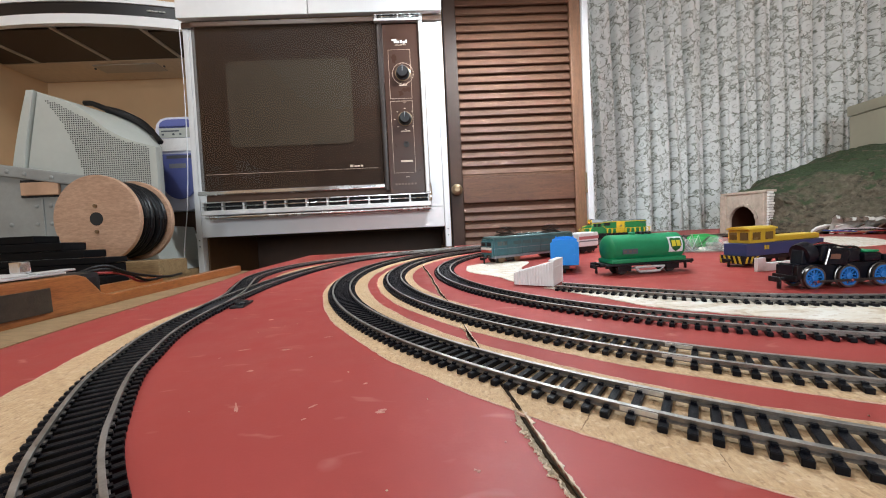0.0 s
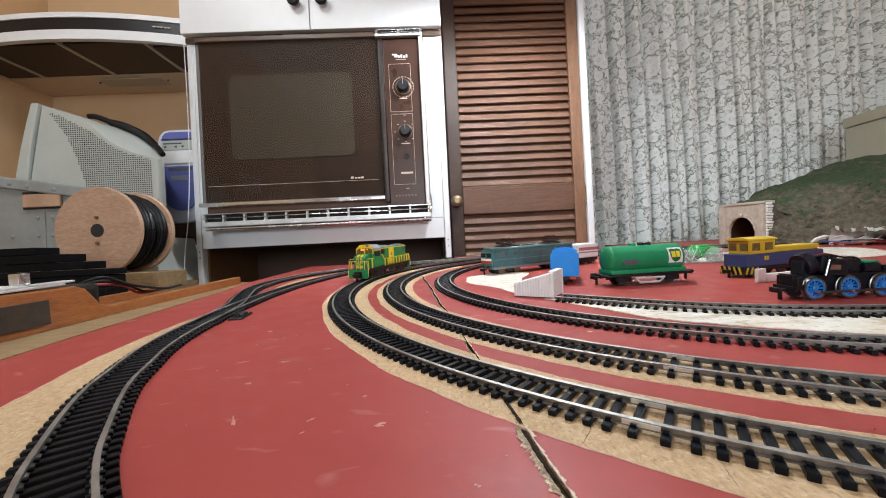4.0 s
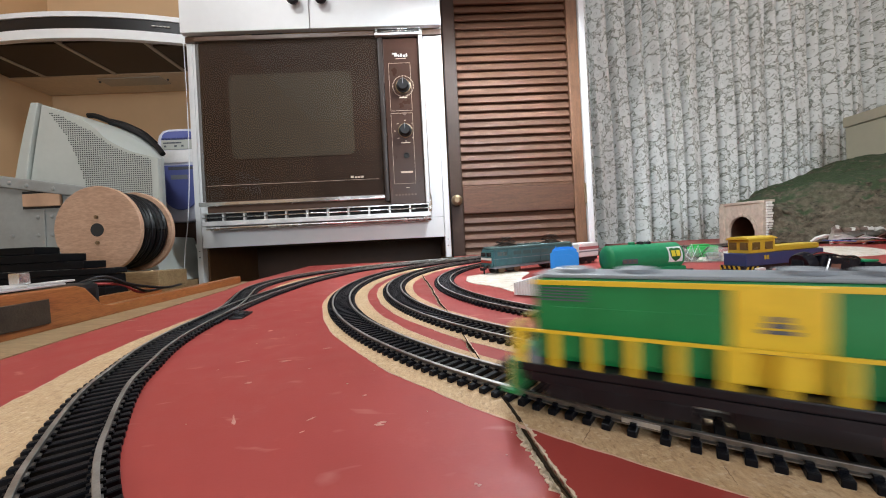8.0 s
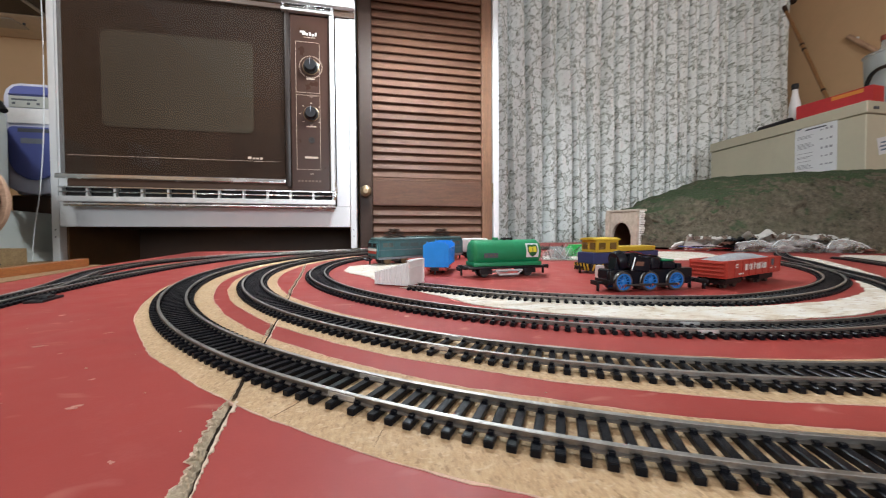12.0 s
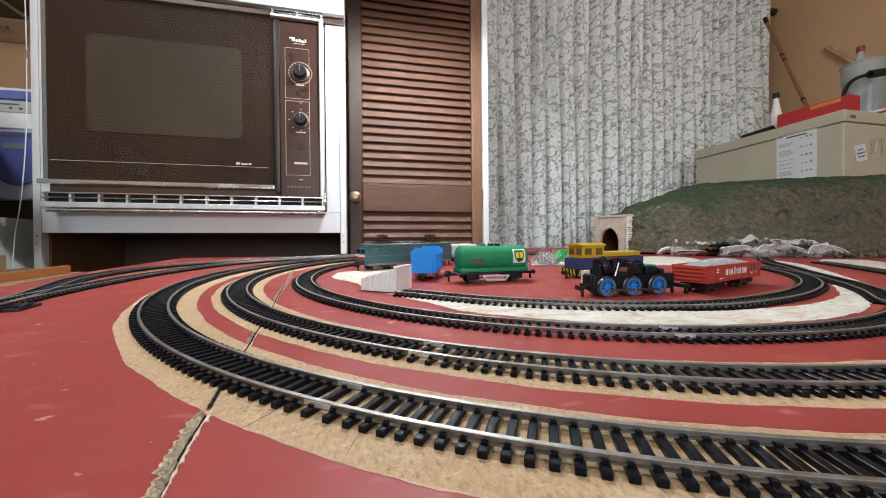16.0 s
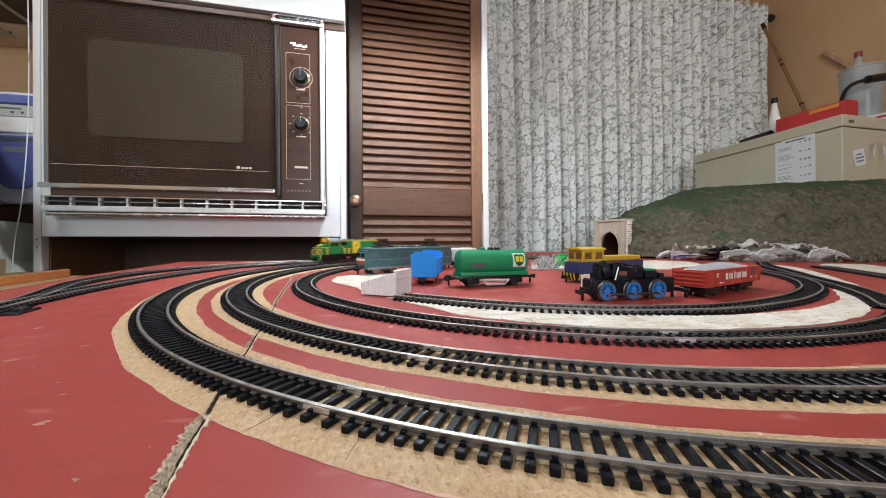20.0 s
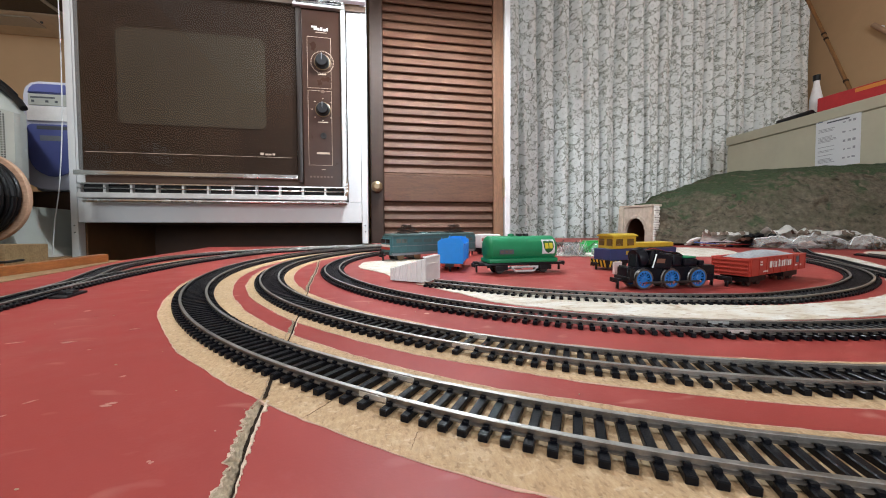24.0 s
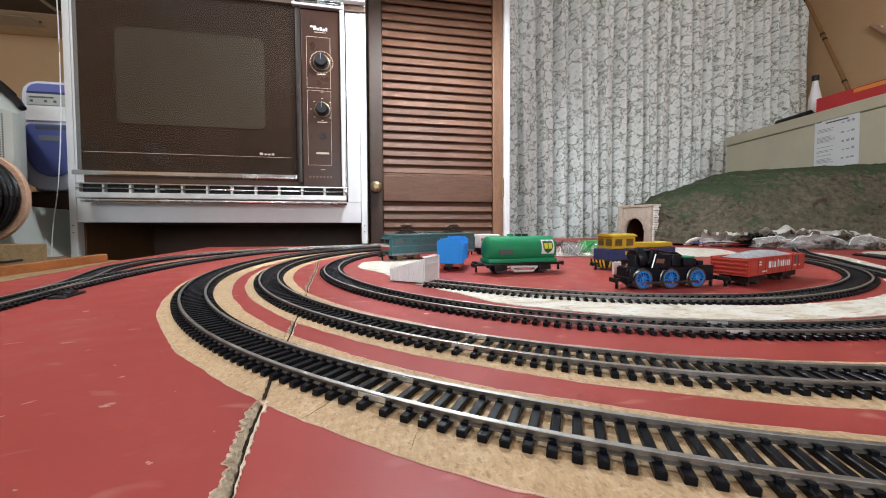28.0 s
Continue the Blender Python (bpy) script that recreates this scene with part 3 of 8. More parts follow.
# Body of an added fill batten; it hangs out of view.
def fill_lamp(x, y, z):
    t = thing("fill_lamp", pose(x, y, z), "unseen short fluorescent batten lamp added on the ceiling for fill", "lamp")
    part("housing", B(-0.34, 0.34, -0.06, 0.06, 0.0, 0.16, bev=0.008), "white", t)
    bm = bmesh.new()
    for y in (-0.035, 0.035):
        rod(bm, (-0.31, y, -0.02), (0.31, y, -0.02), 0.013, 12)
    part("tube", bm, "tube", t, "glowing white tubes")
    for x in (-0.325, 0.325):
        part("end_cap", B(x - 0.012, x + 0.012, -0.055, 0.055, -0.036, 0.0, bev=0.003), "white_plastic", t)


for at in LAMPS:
    fill_lamp(*at)


def pendant_lamp(x, y, z):
    t = thing("pendant_lamp", pose(x, y, z), "unseen white metal pendant lamp hanging over the layout", "lamp")
    bm = bmesh.new()
    rings = [[bm.verts.new((r * math.cos(k * math.pi / 20), r * math.sin(k * math.pi / 20), h)) for k in range(40)] for r, h in ((0.10, 0.0), (0.102, 0.003), (0.075, 0.05), (0.035, 0.085), (0.02, 0.14), (0.018, 0.14), (0.032, 0.083), (0.072, 0.048), (0.098, 0.003), (0.10, 0.0))]
    for a, b in zip(rings, rings[1:]):
        for k in range(40):
            bm.faces.new((a[k], a[(k + 1) % 40], b[(k + 1) % 40], b[k]))
    bmesh.ops.recalc_face_normals(bm, faces=bm.faces[:])
    part("shade", bm, "white", t)
    part("lamp_holder", R_((0, 0, 0.085), (0, 0, 0.139), 0.014, 16), "white_plastic", t)
    part("cord", R_((0, 0, 0.1405), (0, 0, 0.84), 0.004, 8), "coil", t)


pendant_lamp(*PENDANT)

# ---------------------------------------------------------------- layout board


def seam(y):
    return 0.0418 - 0.0995 * y + 0.0007 * math.sin(29 * y) + 0.0004 * math.sin(97 * y + 1)


def gap_left(y):
    """How far the left board's broken edge stands back from the joint."""
    k = min(1.0, max(0.0, (0.136 - y) / 0.016))
    far = min(1.0, max(0.0, (y - 0.19) / 0.01))
    return (0.0012 + 0.0024 * k + 0.0010 * far) * (0.9 + 0.55 * noise.noise((1.0, y * 95, 0)) + 0.42 * noise.noise((3.0, y * 430, 0)) + 0.26 * noise.noise((5.0, y * 1100, 0)))


def board():
    ys = [-0.08 + i * 0.0012 for i in range(877)]
    left = [(-0.34, -0.55), (seam(-0.08) - 0.003, -0.55)] + [(seam(y) - max(0.0006, gap_left(y)), y) for y in ys] + [(-0.326, ys[-1])]
    right = [(1.9, -0.55), (1.9, 1.30), (0.62, 1.30), (0.62, 1.065), (0.06, 1.065), (0.06, 0.972)]
    right += [(seam(y) + 0.0005 + 0.0004 * noise.noise((y * 300, 7, 0)), y) for y in reversed(ys)] + [(seam(-0.08) + 0.0006, -0.55)]
    solid("board_left", prism(bmesh.new(), left, -0.018, 0.0), "red", "layout board of chipboard painted brick red, scuffed", "", smooth=0)
    solid("board_right", prism(bmesh.new(), right[::-1], -0.018, 0.0), "red", "layout board of chipboard painted brick red, with bare rings", "", smooth=0)
    # Unseen black sheet, added so the joint above it looks shaded.
    solid("board_underlay", B(-0.30, 1.85, -0.5, 0.95, -0.030, -0.019), "black", "black sheet added under the boards to darken the joint", "")


board()


def strip_between(name, inner, outer, material, z, label):
    """A thin flat sheet between two edges of equally many points."""
    bm = bmesh.new()
    a = [bm.verts.new((x, y, z)) for x, y in inner]
    b = [bm.verts.new((x, y, z)) for x, y in outer]
    lo = [bm.verts.new((x, y, -0.001)) for x, y in inner]
    lob = [bm.verts.new((x, y, -0.001)) for x, y in outer]
    for i in range(len(a) - 1):
        bm.faces.new((a[i], b[i], b[i + 1], a[i + 1]))
        bm.faces.new((a[i], a[i + 1], lo[i + 1], lo[i]))
        bm.faces.new((b[i + 1], b[i], lob[i], lob[i + 1]))
    bmesh.ops.recalc_face_normals(bm, faces=bm.faces[:])
    if sum(f.normal.z for f in bm.faces) < 0:
        bmesh.ops.reverse_faces(bm, faces=bm.faces[:])
    return solid(name, bm, material, label, "", "structure", smooth=0)


def wob(seed, s, amp):
    return amp * (noise.noise((seed, s * 22, 0)) + 0.5 * noise.noise((seed, s * 75, 3)) + 0.25 * noise.noise((seed, s * 260, 5)))


def band(name, line, s0, s1, off_in, off_out, material, z, label, seed, amp=0.0013, rim=True):
    """A bare strip beside or under a track; offsets to the right hand of the line."""
    n = max(8, int((s1 - s0) / 0.004))
    inn, out, rim_o, rim_i = [], [], [], []
    for i in range(n + 1):
        s = s0 + (s1 - s0) * i / n
        p, d = line.at(s)
        nx, ny = d.y, -d.x
        oi = off_in(s) + wob(seed, s, amp)
        oo = off_out(s) + wob(seed + 9, s, amp)
        rr = 0.0002 + 0.0018 * abs(noise.noise((seed, s * 260, 2)))
        inn.append((p.x + nx * oi, p.y + ny * oi))
        out.append((p.x + nx * oo, p.y + ny * oo))
        rim_i.append((p.x + nx * (oi - rr), p.y + ny * (oi - rr)))
        rim_o.append((p.x + nx * (oo + rr), p.y + ny * (oo + rr)))
    strip_between(name, inn, out, material, z, label)
    if rim:
        strip_between("paint_edge", out, rim_o, "paint_rim", z - 0.00004, "pale torn edge of the red paint")
        strip_between("paint_edge", rim_i, inn, "paint_rim", z - 0.00004, "pale torn edge of the red paint")


M["raw_edge"] = plain("raw_board_edge", (0.26, 0.16, 0.085), 0.9, var=0.5, scale=400, relief=0.002)
M["paint_rim"] = plain("torn_paint_edge", (0.62, 0.40, 0.30), 0.75, var=0.3, scale=200, relief=0.0003)
BARE = "bare chipboard strip with a torn paint edge"
# the line "outer" runs clockwise seen from above: its right hand is the inside of the ring
L = LINES["outer"]
band("bare_strip", L, s_near("outer", 0.7, 0.015), s_near("outer", -0.04, 0.76), lambda s: -0.0278 + 0.0090 * min(1, max(0, (s - s_near("outer", 0.10, 0.11)) / 0.30)), lambda s: 0.0215 + 0.0065 * min(1, max(0, (s - s_near("outer", 0.10, 0.11)) / 0.30)), "chip", 0.00026, BARE, 1)
L = LINES["middle"]
band("bare_strip", L, s_near("middle", 0.6, 0.145), s_near("middle", 0.04, 0.765), lambda s: -0.0205, lambda s: 0.0235, "chip", 0.00026, BARE, 2)
L = LINES["left"]
band("bare_strip", L, 0.02, 0.62, lambda s: -0.050 + 0.037 * min(1, max(0, (s - 0.2) / 0.40)), lambda s: 0.010, "chip", 0.00026, BARE, 3)


def crack(x0, y0, x1, y1, w, seed):
    a, b = [], []
    for i in range(25):
        u = i / 24
        k = 0.0005 * noise.noise((seed, u * 5, 0)) + 0.00025 * noise.noise((seed, u * 21, 2))
        ww = w * (0.35 + abs(noise.noise((seed, u * 15, 5))) * 1.6) * math.sin(math.pi * min(1, u + 0.08))
        x, y = x0 + (x1 - x0) * u + k, y0 + (y1 - y0) * u
        a.append((x - ww, y))
        b.append((x + ww, y))
    strip_between("board_crack", a, b, "raw_edge", 0.0004, "thin dark crack in the bare chipboard")


def patch(name, outline, material, z, label, seed=0, amp=0.002):
    pts = curve_pts([(x, y, 0) for x, y in outline + outline[:1]], 10)[:-1]
    pts = [(p.x + amp * noise.noise((p.x * 90, p.y * 90, seed)), p.y + amp * noise.noise((p.x * 90, p.y * 90, seed + 5))) for p in pts]
    return solid(name, prism(bmesh.new(), pts, -0.001, z), material, label, "", "structure", smooth=0)


for k, (x0, y0, x1, y1, w) in enumerate(((0.0522, 0.1235, 0.0443, 0.1127, 0.00022), (0.0792, 0.0985, 0.0765, 0.0905, 0.00015), (0.140, 0.082, 0.132, 0.070, 0.00015))):
    crack(x0, y0, x1, y1, w, k * 3.7)
# scraped pale ground between the inner ring and the siding, and round the shed
ring = [(0.108, 0.358), (0.121, 0.336), (0.139, 0.304), (0.160, 0.264), (0.189, 0.238), (0.222, 0.216), (0.254, 0.199), (0.326, 0.181), (0.40, 0.178), (0.465, 0.19), (0.53, 0.219), (0.58, 0.255), (0.63, 0.303)]
ring += [(0.588, 0.275), (0.533, 0.243), (0.465, 0.222), (0.40, 0.216), (0.331, 0.222), (0.246, 0.272), (0.205, 0.297), (0.167, 0.328), (0.140, 0.355)]
patch("bare_patch", ring, "pale", 0.0006, "scraped pale bare ground beside the siding", 3)
patch("bare_patch", [(0.05, 0.565), (0.047, 0.50), (0.075, 0.448), (0.092, 0.392), (0.112, 0.402), (0.12, 0.5), (0.15, 0.58), (0.10, 0.60)], "pale", 0.0006, "scraped pale bare ground round the small shed", 4)
patch("bare_patch", [(0.68, 0.30), (0.75, 0.36), (0.83, 0.43), (0.93, 0.53), (0.97, 0.60), (0.93, 0.585), (0.84, 0.495), (0.76, 0.41), (0.70, 0.345)], "pale", 0.0006, "scraped pale bare ground between two tracks", 5)
patch("bare_patch", [(0.40, 0.62), (0.55, 0.58), (0.70, 0.56), (0.80, 0.62), (0.86, 0.72), (0.80, 0.775), (0.6, 0.76), (0.45, 0.70)], "pale", 0.0006, "scraped pale bare ground before the hill", 6)
patch("bare_patch", [(0.90, 0.40), (0.96, 0.455), (1.03, 0.55), (1.12, 0.60), (1.18, 0.56), (1.05, 0.44), (0.95, 0.36)], "pale", 0.0006, "scraped pale bare ground under the hill", 7)


patch("bare_patch", [(-0.218, 0.50), (-0.236, 0.545), (-0.241, 0.60), (-0.232, 0.66), (-0.205, 0.715), (-0.165, 0.76), (-0.158, 0.745), (-0.185, 0.69), (-0.205, 0.62), (-0.214, 0.55)], "chip", 0.0006, "bare chipboard wedge between the turnout's two tracks", 8)


def scuffs():
    """Chips and rubbed marks in the red paint, by place, length and breadth."""
    for k, (x, y, a, b, turn) in enumerate(SCUFFS):
        c, s_ = math.cos(radians(turn)), math.sin(radians(turn))
        pts = []
        for q in range(14):
            w = 2 * math.pi * q / 14
            r = 0.75 + 0.6 * noise.noise((k * 3.1, math.cos(w) * 1.7, math.sin(w) * 1.7))
            u, v = a * r * math.cos(w), b * r * math.sin(w)
            pts.append((x + u * c - v * s_, y + u * s_ + v * c))
        solid("paint_scuff", prism(bmesh.new(), pts, -0.001, 0.00018), "scuff", "pale chip rubbed in the red paint", "", smooth=0)


M["scuff"] = plain("rubbed_paint", (0.52, 0.27, 0.22), 0.7, var=0.35, scale=500)
SCUFFS = [(-0.0821, 0.1441, 0.0055, 0.0008, 118), (-0.0952, 0.1827, 0.0018, 0.0012, 0), (-0.0509, 0.1416, 0.0022, 0.0006, 50), (-0.0511, 0.1322, 0.0012, 0.0006, 40), (-0.123, 0.2045, 0.001, 0.0004, 60), (-0.0334, 0.1602, 0.0008, 0.0005, 0), (-0.2956, 0.3614, 0.006, 0.0012, 10), (-0.0234, 0.134, 0.003, 0.0008, 0), (-0.1153, 0.2167, 0.004, 0.0007, 20), (0.0095, 0.0978, 0.0007, 0.0005, 30), (-0.0334, 0.1598, 0.0015, 0.0004, 20), (-0.0223, 0.1354, 0.0028, 0.0007, 0), (-0.0701, 0.1982, 0.0013, 0.0004, 30), (-0.1114, 0.2667, 0.001, 0.0005, 0), (-0.0711, 0.2332, 0.003, 0.0006, 15), (0.0087, 0.0985, 0.0006, 0.0005, 0), (0.0197, 0.1107, 0.0004, 0.0004, 0), (-0.0887, 0.2123, 0.003, 0.0005, 30), (-0.0899, 0.2133, 0.003, 0.0006, 10)]
scuffs()


def seam_filler():
    """The broken slope of the left board, and the torn lips of both boards."""
    rows = []
    ys = [-0.075 + i * 0.0004 for i in range(600)] + [0.165 + i * 0.0008 for i in range(1000)]
    for y in ys:
        x0, x1 = seam(y) - max(0.0006, gap_left(y)) - 0.0004, seam(y) - 0.0008 + 0.0005 * noise.noise((8.0, y * 500, 0))
        row = []
        for k in range(8):
            u = k / 6
            rough = 0.0009 * noise.noise((u * 4, y * 620, 0)) + 0.0005 * noise.noise((u * 9, y * 1500, 3))
            row.append((x0 + (x1 - x0) * min(1.0, u), y, 0.0005 - 0.0019 * min(1.0, u) + (rough if 0 < k < 7 else 0.0) - (0.011 if k == 7 else 0.0)))
        rows.append(row)
    vs = [v for r in rows for v in r]
    fs = [(i * 8 + k, i * 8 + k + 1, i * 8 + k + 9, i * 8 + k + 8) for i in range(len(rows) - 1) for k in range(7)]
    me = bpy.data.meshes.new("joint_filler")
    me.from_pydata(vs, [], fs)
    me.materials.append(M["filler"])
    tagged(new("joint_filler", me), "crumbled pale broken edge along the board joint", "", "", "structure")
    for side, wide in ((1, 0.0021), (-1, 0.0017)):
        a, b = [], []
        chips = random.Random(40 + side)
        tear, until, long = 1.0, -1.0, 0.001
        for y in ys:
            if y > until:
                tear, long = chips.uniform(0.15, 1.0), chips.uniform(0.0007, 0.0026)
                until = y + long
            w = wide * tear * (0.6 + 0.4 * (until - y) / long) * (0.75 + 0.5 * noise.noise((side, y * 1900, 0))) * (1.0 if y < 0.15 else 0.6)
            x = seam(y) - max(0.0006, gap_left(y)) if side < 0 else seam(y) + 0.0005 + 0.0004 * noise.noise((y * 300, 7, 0))
            if any(y0 < y < y1 for y0, y1 in ((0.128, 0.203), (0.272, 0.338))) or side < 0 and y > 0.118:
                w = 0.00005
            a.append((x, y))
            b.append((x + side * w, y))
        strip_between("torn_lip", a, b, "lip", 0.00036, "torn pale lip of paint along the board joint")
    # Dark strips stand for the shade down in the open joint.
    for y0, y1 in ((-0.06, 0.128), (0.128, 0.9)):
        a = [(seam(y) - (0.0009 if 0.1 < y < 0.155 else 0.0002) + 0.0004 * noise.noise((y * 400, 1, 0)), y) for y in ys if y0 < y < y1]
        b = [(seam(y) + 0.0002 + 0.0003 * noise.noise((y * 400, 5, 0)), y) for y in ys if y0 < y < y1]
        strip_between("joint_shade_strip", a, b, "joint_dark", 0.0008 if y0 > 0 else -0.0006, "dark strip painted for the shaded open joint between the boards")


# Near-black brown paints the shade of the gap.
M["joint_dark"] = plain("joint_gap_shade", (0.030, 0.020, 0.013), 0.95, var=0.4, scale=300, spec=0.1)
M["filler"] = plain("crumbled_filler", (0.56, 0.45, 0.32), 0.9, var=0.5, scale=420, relief=0.002, grime=0.5)
edge = bmesh.new()
wall = [(edge.verts.new((seam(y) + 0.0003, y, -0.017)), edge.verts.new((seam(y) + 0.0003 + 0.0004 * noise.noise((y * 300, 7, 0)), y, -0.0002))) for y in [-0.075 + i * 0.002 for i in range(520)]]
for (a, b), (c, d) in zip(wall, wall[1:]):
    edge.faces.new((a, b, d, c))
solid("board_edge", edge, "raw_edge", "raw chipboard edge inside the board joint", "", smooth=0)
M["lip"] = plain("torn_lip", (0.72, 0.58, 0.45), 0.9, var=0.3, scale=400, relief=0.0006)
seam_filler()

# unpainted margin of the board
solid("board_margin", prism(bmesh.new(), [(-0.345, 0.10), (-0.27, 0.10), (-0.285, 0.20), (-0.297, 0.30), (-0.305, 0.42), (-0.313, 0.55), (-0.33, 0.66), (-0.345, 0.66)], -0.016, 0.0007), "bench", "unpainted brown margin of the board", "", smooth=0)

# ---------------------------------------------------------------- track


def rail_mesh(line, s0, s1, off):
    prof = [(-0.0014, 0.0), (0.0014, 0.0), (0.0014, 0.0004), (0.0005, 0.0007), (0.0005, 0.0016), (0.0009, 0.0018), (0.0009, 0.0024), (0.0007, 0.0026), (-0.0007, 0.0026), (-0.0009, 0.0024), (-0.0009, 0.0018), (-0.0005, 0.0016), (-0.0005, 0.0007), (-0.0014, 0.0004)]
    n = max(2, int((s1 - s0) / 0.005))
    vs, fs, k = [], [], len(prof)
    for i in range(n + 1):
        p, d = line.at(s0 + (s1 - s0) * i / n)
        nx, ny = d.y, -d.x
        for u, z in prof:
            vs.append((p.x + nx * (off + u), p.y + ny * (off + u), 0.0022 + z))
    for i in range(n):
        for j in range(k):
            fs.append((i * k + j, i * k + (j + 1) % k, (i + 1) * k + (j + 1) % k, (i + 1) * k + j))
    fs += [tuple(range(k - 1, -1, -1)), tuple(n * k + j for j in range(k))]
    me = bpy.data.meshes.new("rail")
    me.from_pydata(vs, [], fs)
    me.materials.append(M["rail_side"])
    me.materials.append(M["rail"])
    for i in range(n):
        for j in (6, 7, 8):
            me.polygons[i * k + j].material_index = 1
    me.shade_smooth()
    me.set_sharp_from_angle(angle=radians(30))
    return me


def sleeper_mesh():
    bm = bmesh.new()
    box(bm, -0.00145, 0.00145, -0.0139, 0.0139, -0.0003, 0.0021, bev=0.0003, seg=1)
    for y in (-0.00865, 0.00865):
        for sgn in (-1, 1):
            box(bm, -0.0009, 0.0009, y + sgn * 0.0008, y + sgn * 0.0021, 0.0020, 0.0030)
    return finish("sleeper", bm, "sleeper", 0)


SLEEPER = sleeper_mesh()


def lay_track(key, s0, s1, label, pitch=0.0062, most=300, joints=()):
    """Rails and sleepers along a line; joints: places where two lengths meet and a sleeper is left out."""
    line = LINES[key]
    t = thing("model_track", Matrix(), label, "railway track", "model tracks")
    for off in (-0.00865, 0.00865):
        part("rail", rail_mesh(line, s0, s1, off), "rail", t)
    n = int((s1 - s0) / pitch)
    rest = bmesh.new()
    for i in range(n):
        s = s0 + (i + 0.5) * pitch
        near = [s - s_near(key, x, y) for x, y in joints if abs(s - s_near(key, x, y)) < 1.55 * pitch]
        if near and abs(near[0]) < 0.5 * pitch:
            continue
        p, d = line.at(s - (0.0016 if near[0] > 0 else -0.0016) if near else s)
        jit = 0.0002 * math.sin(i * 12.7)
        m = Matrix.Translation((p.x, p.y, 0.0004)) @ Matrix.Rotation(math.atan2(d.y, d.x) + jit * 60, 4, "Z")
        if i < most:
            part("sleeper", SLEEPER, "sleeper", t, at=m)
        else:
            rest.from_mesh(SLEEPER)
            rest.verts.ensure_lookup_table()
            bmesh.ops.transform(rest, matrix=m, verts=rest.verts[-len(SLEEPER.vertices):])
    if n > most:
        tagged(part("far_sleepers", rest, "sleeper", t, smooth=0), "row of far black sleepers", kind="stuff")
    else:
        rest.free()
    return t


def fishplate(track, key, s, off):
    line = LINES[key]
    p, d = line.at(s)
    bm = bmesh.new()
    for sgn in (-1, 1):
        box(bm, -0.0058, 0.0058, sgn * 0.0009 - 0.0003, sgn * 0.0009 + 0.0003, 0.0026, 0.0043, bev=0.0001, seg=1)
    m = Matrix.Translation((p.x + d.y * off, p.y - d.x * off, 0)) @ Matrix.Rotation(math.atan2(d.y, d.x), 4, "Z")
    part("fishplate", bm, "bright", track, "bright rail joiner", at=m)


OUT_END = LINES["outer"].length - 0.05
trk = lay_track("outer", s_near("outer", 0.62, 0.016), OUT_END, "outermost ring of black sleepered model track, worn nickel rails", joints=[(0.071, 0.125)])
for x, y, off in ((0.064, 0.1174, -0.00865), (0.076, 0.1326, 0.00865)):
    fishplate(trk, "outer", s_near("outer", x, y), off)
trk = lay_track("middle", 0.30, LINES["middle"].length - 0.25, "middle ring of black sleepered model track, worn nickel rails", joints=[(0.116, 0.170)])
for x, y, off in ((0.1125, 0.163, -0.00865), (0.120, 0.178, 0.00865)):
    fishplate(trk, "middle", s_near("middle", x, y), off)
trk = lay_track("inner", 0.10, LINES["inner"].length - 0.3, "inner ring of black sleepered model track, worn nickel rails")
for x, y, off in ((0.260, 0.151, -0.00865), (0.264, 0.169, 0.00865)):
    fishplate(trk, "inner", s_near("inner", x, y), off)
lay_track("siding", 0.0, LINES["siding"].length - 0.01, "short siding of black model track inside the rings")
lay_track("left", 0.02, LINES["left"].length - 0.35, "curved black model track along the board edge")
trk = lay_track("branch", 0.03, LINES["branch"].length - 0.35, "branch of black model track from the turnout")


def turnout_motor():
    t = thing("turnout_motor", pose(-0.186, 0.352, 0, 0, 0, 98), "small black turnout motor beside the track", "turnout motor")
    part("base", B(-0.014, 0.014, -0.006, 0.006, -0.0002, 0.002, bev=0.0006), "black", t)
    part("lever", R_((-0.008, 0, 0.0026), (0.008, 0.001, 0.0032), 0.0013, 10), "black", t)
    part("housing", B(-0.005, 0.006, -0.0045, 0.0045, 0.0015, 0.0042, bev=0.001), "black", t)


turnout_motor()

# ---------------------------------------------------------------- oven tower, pantry door, curtain


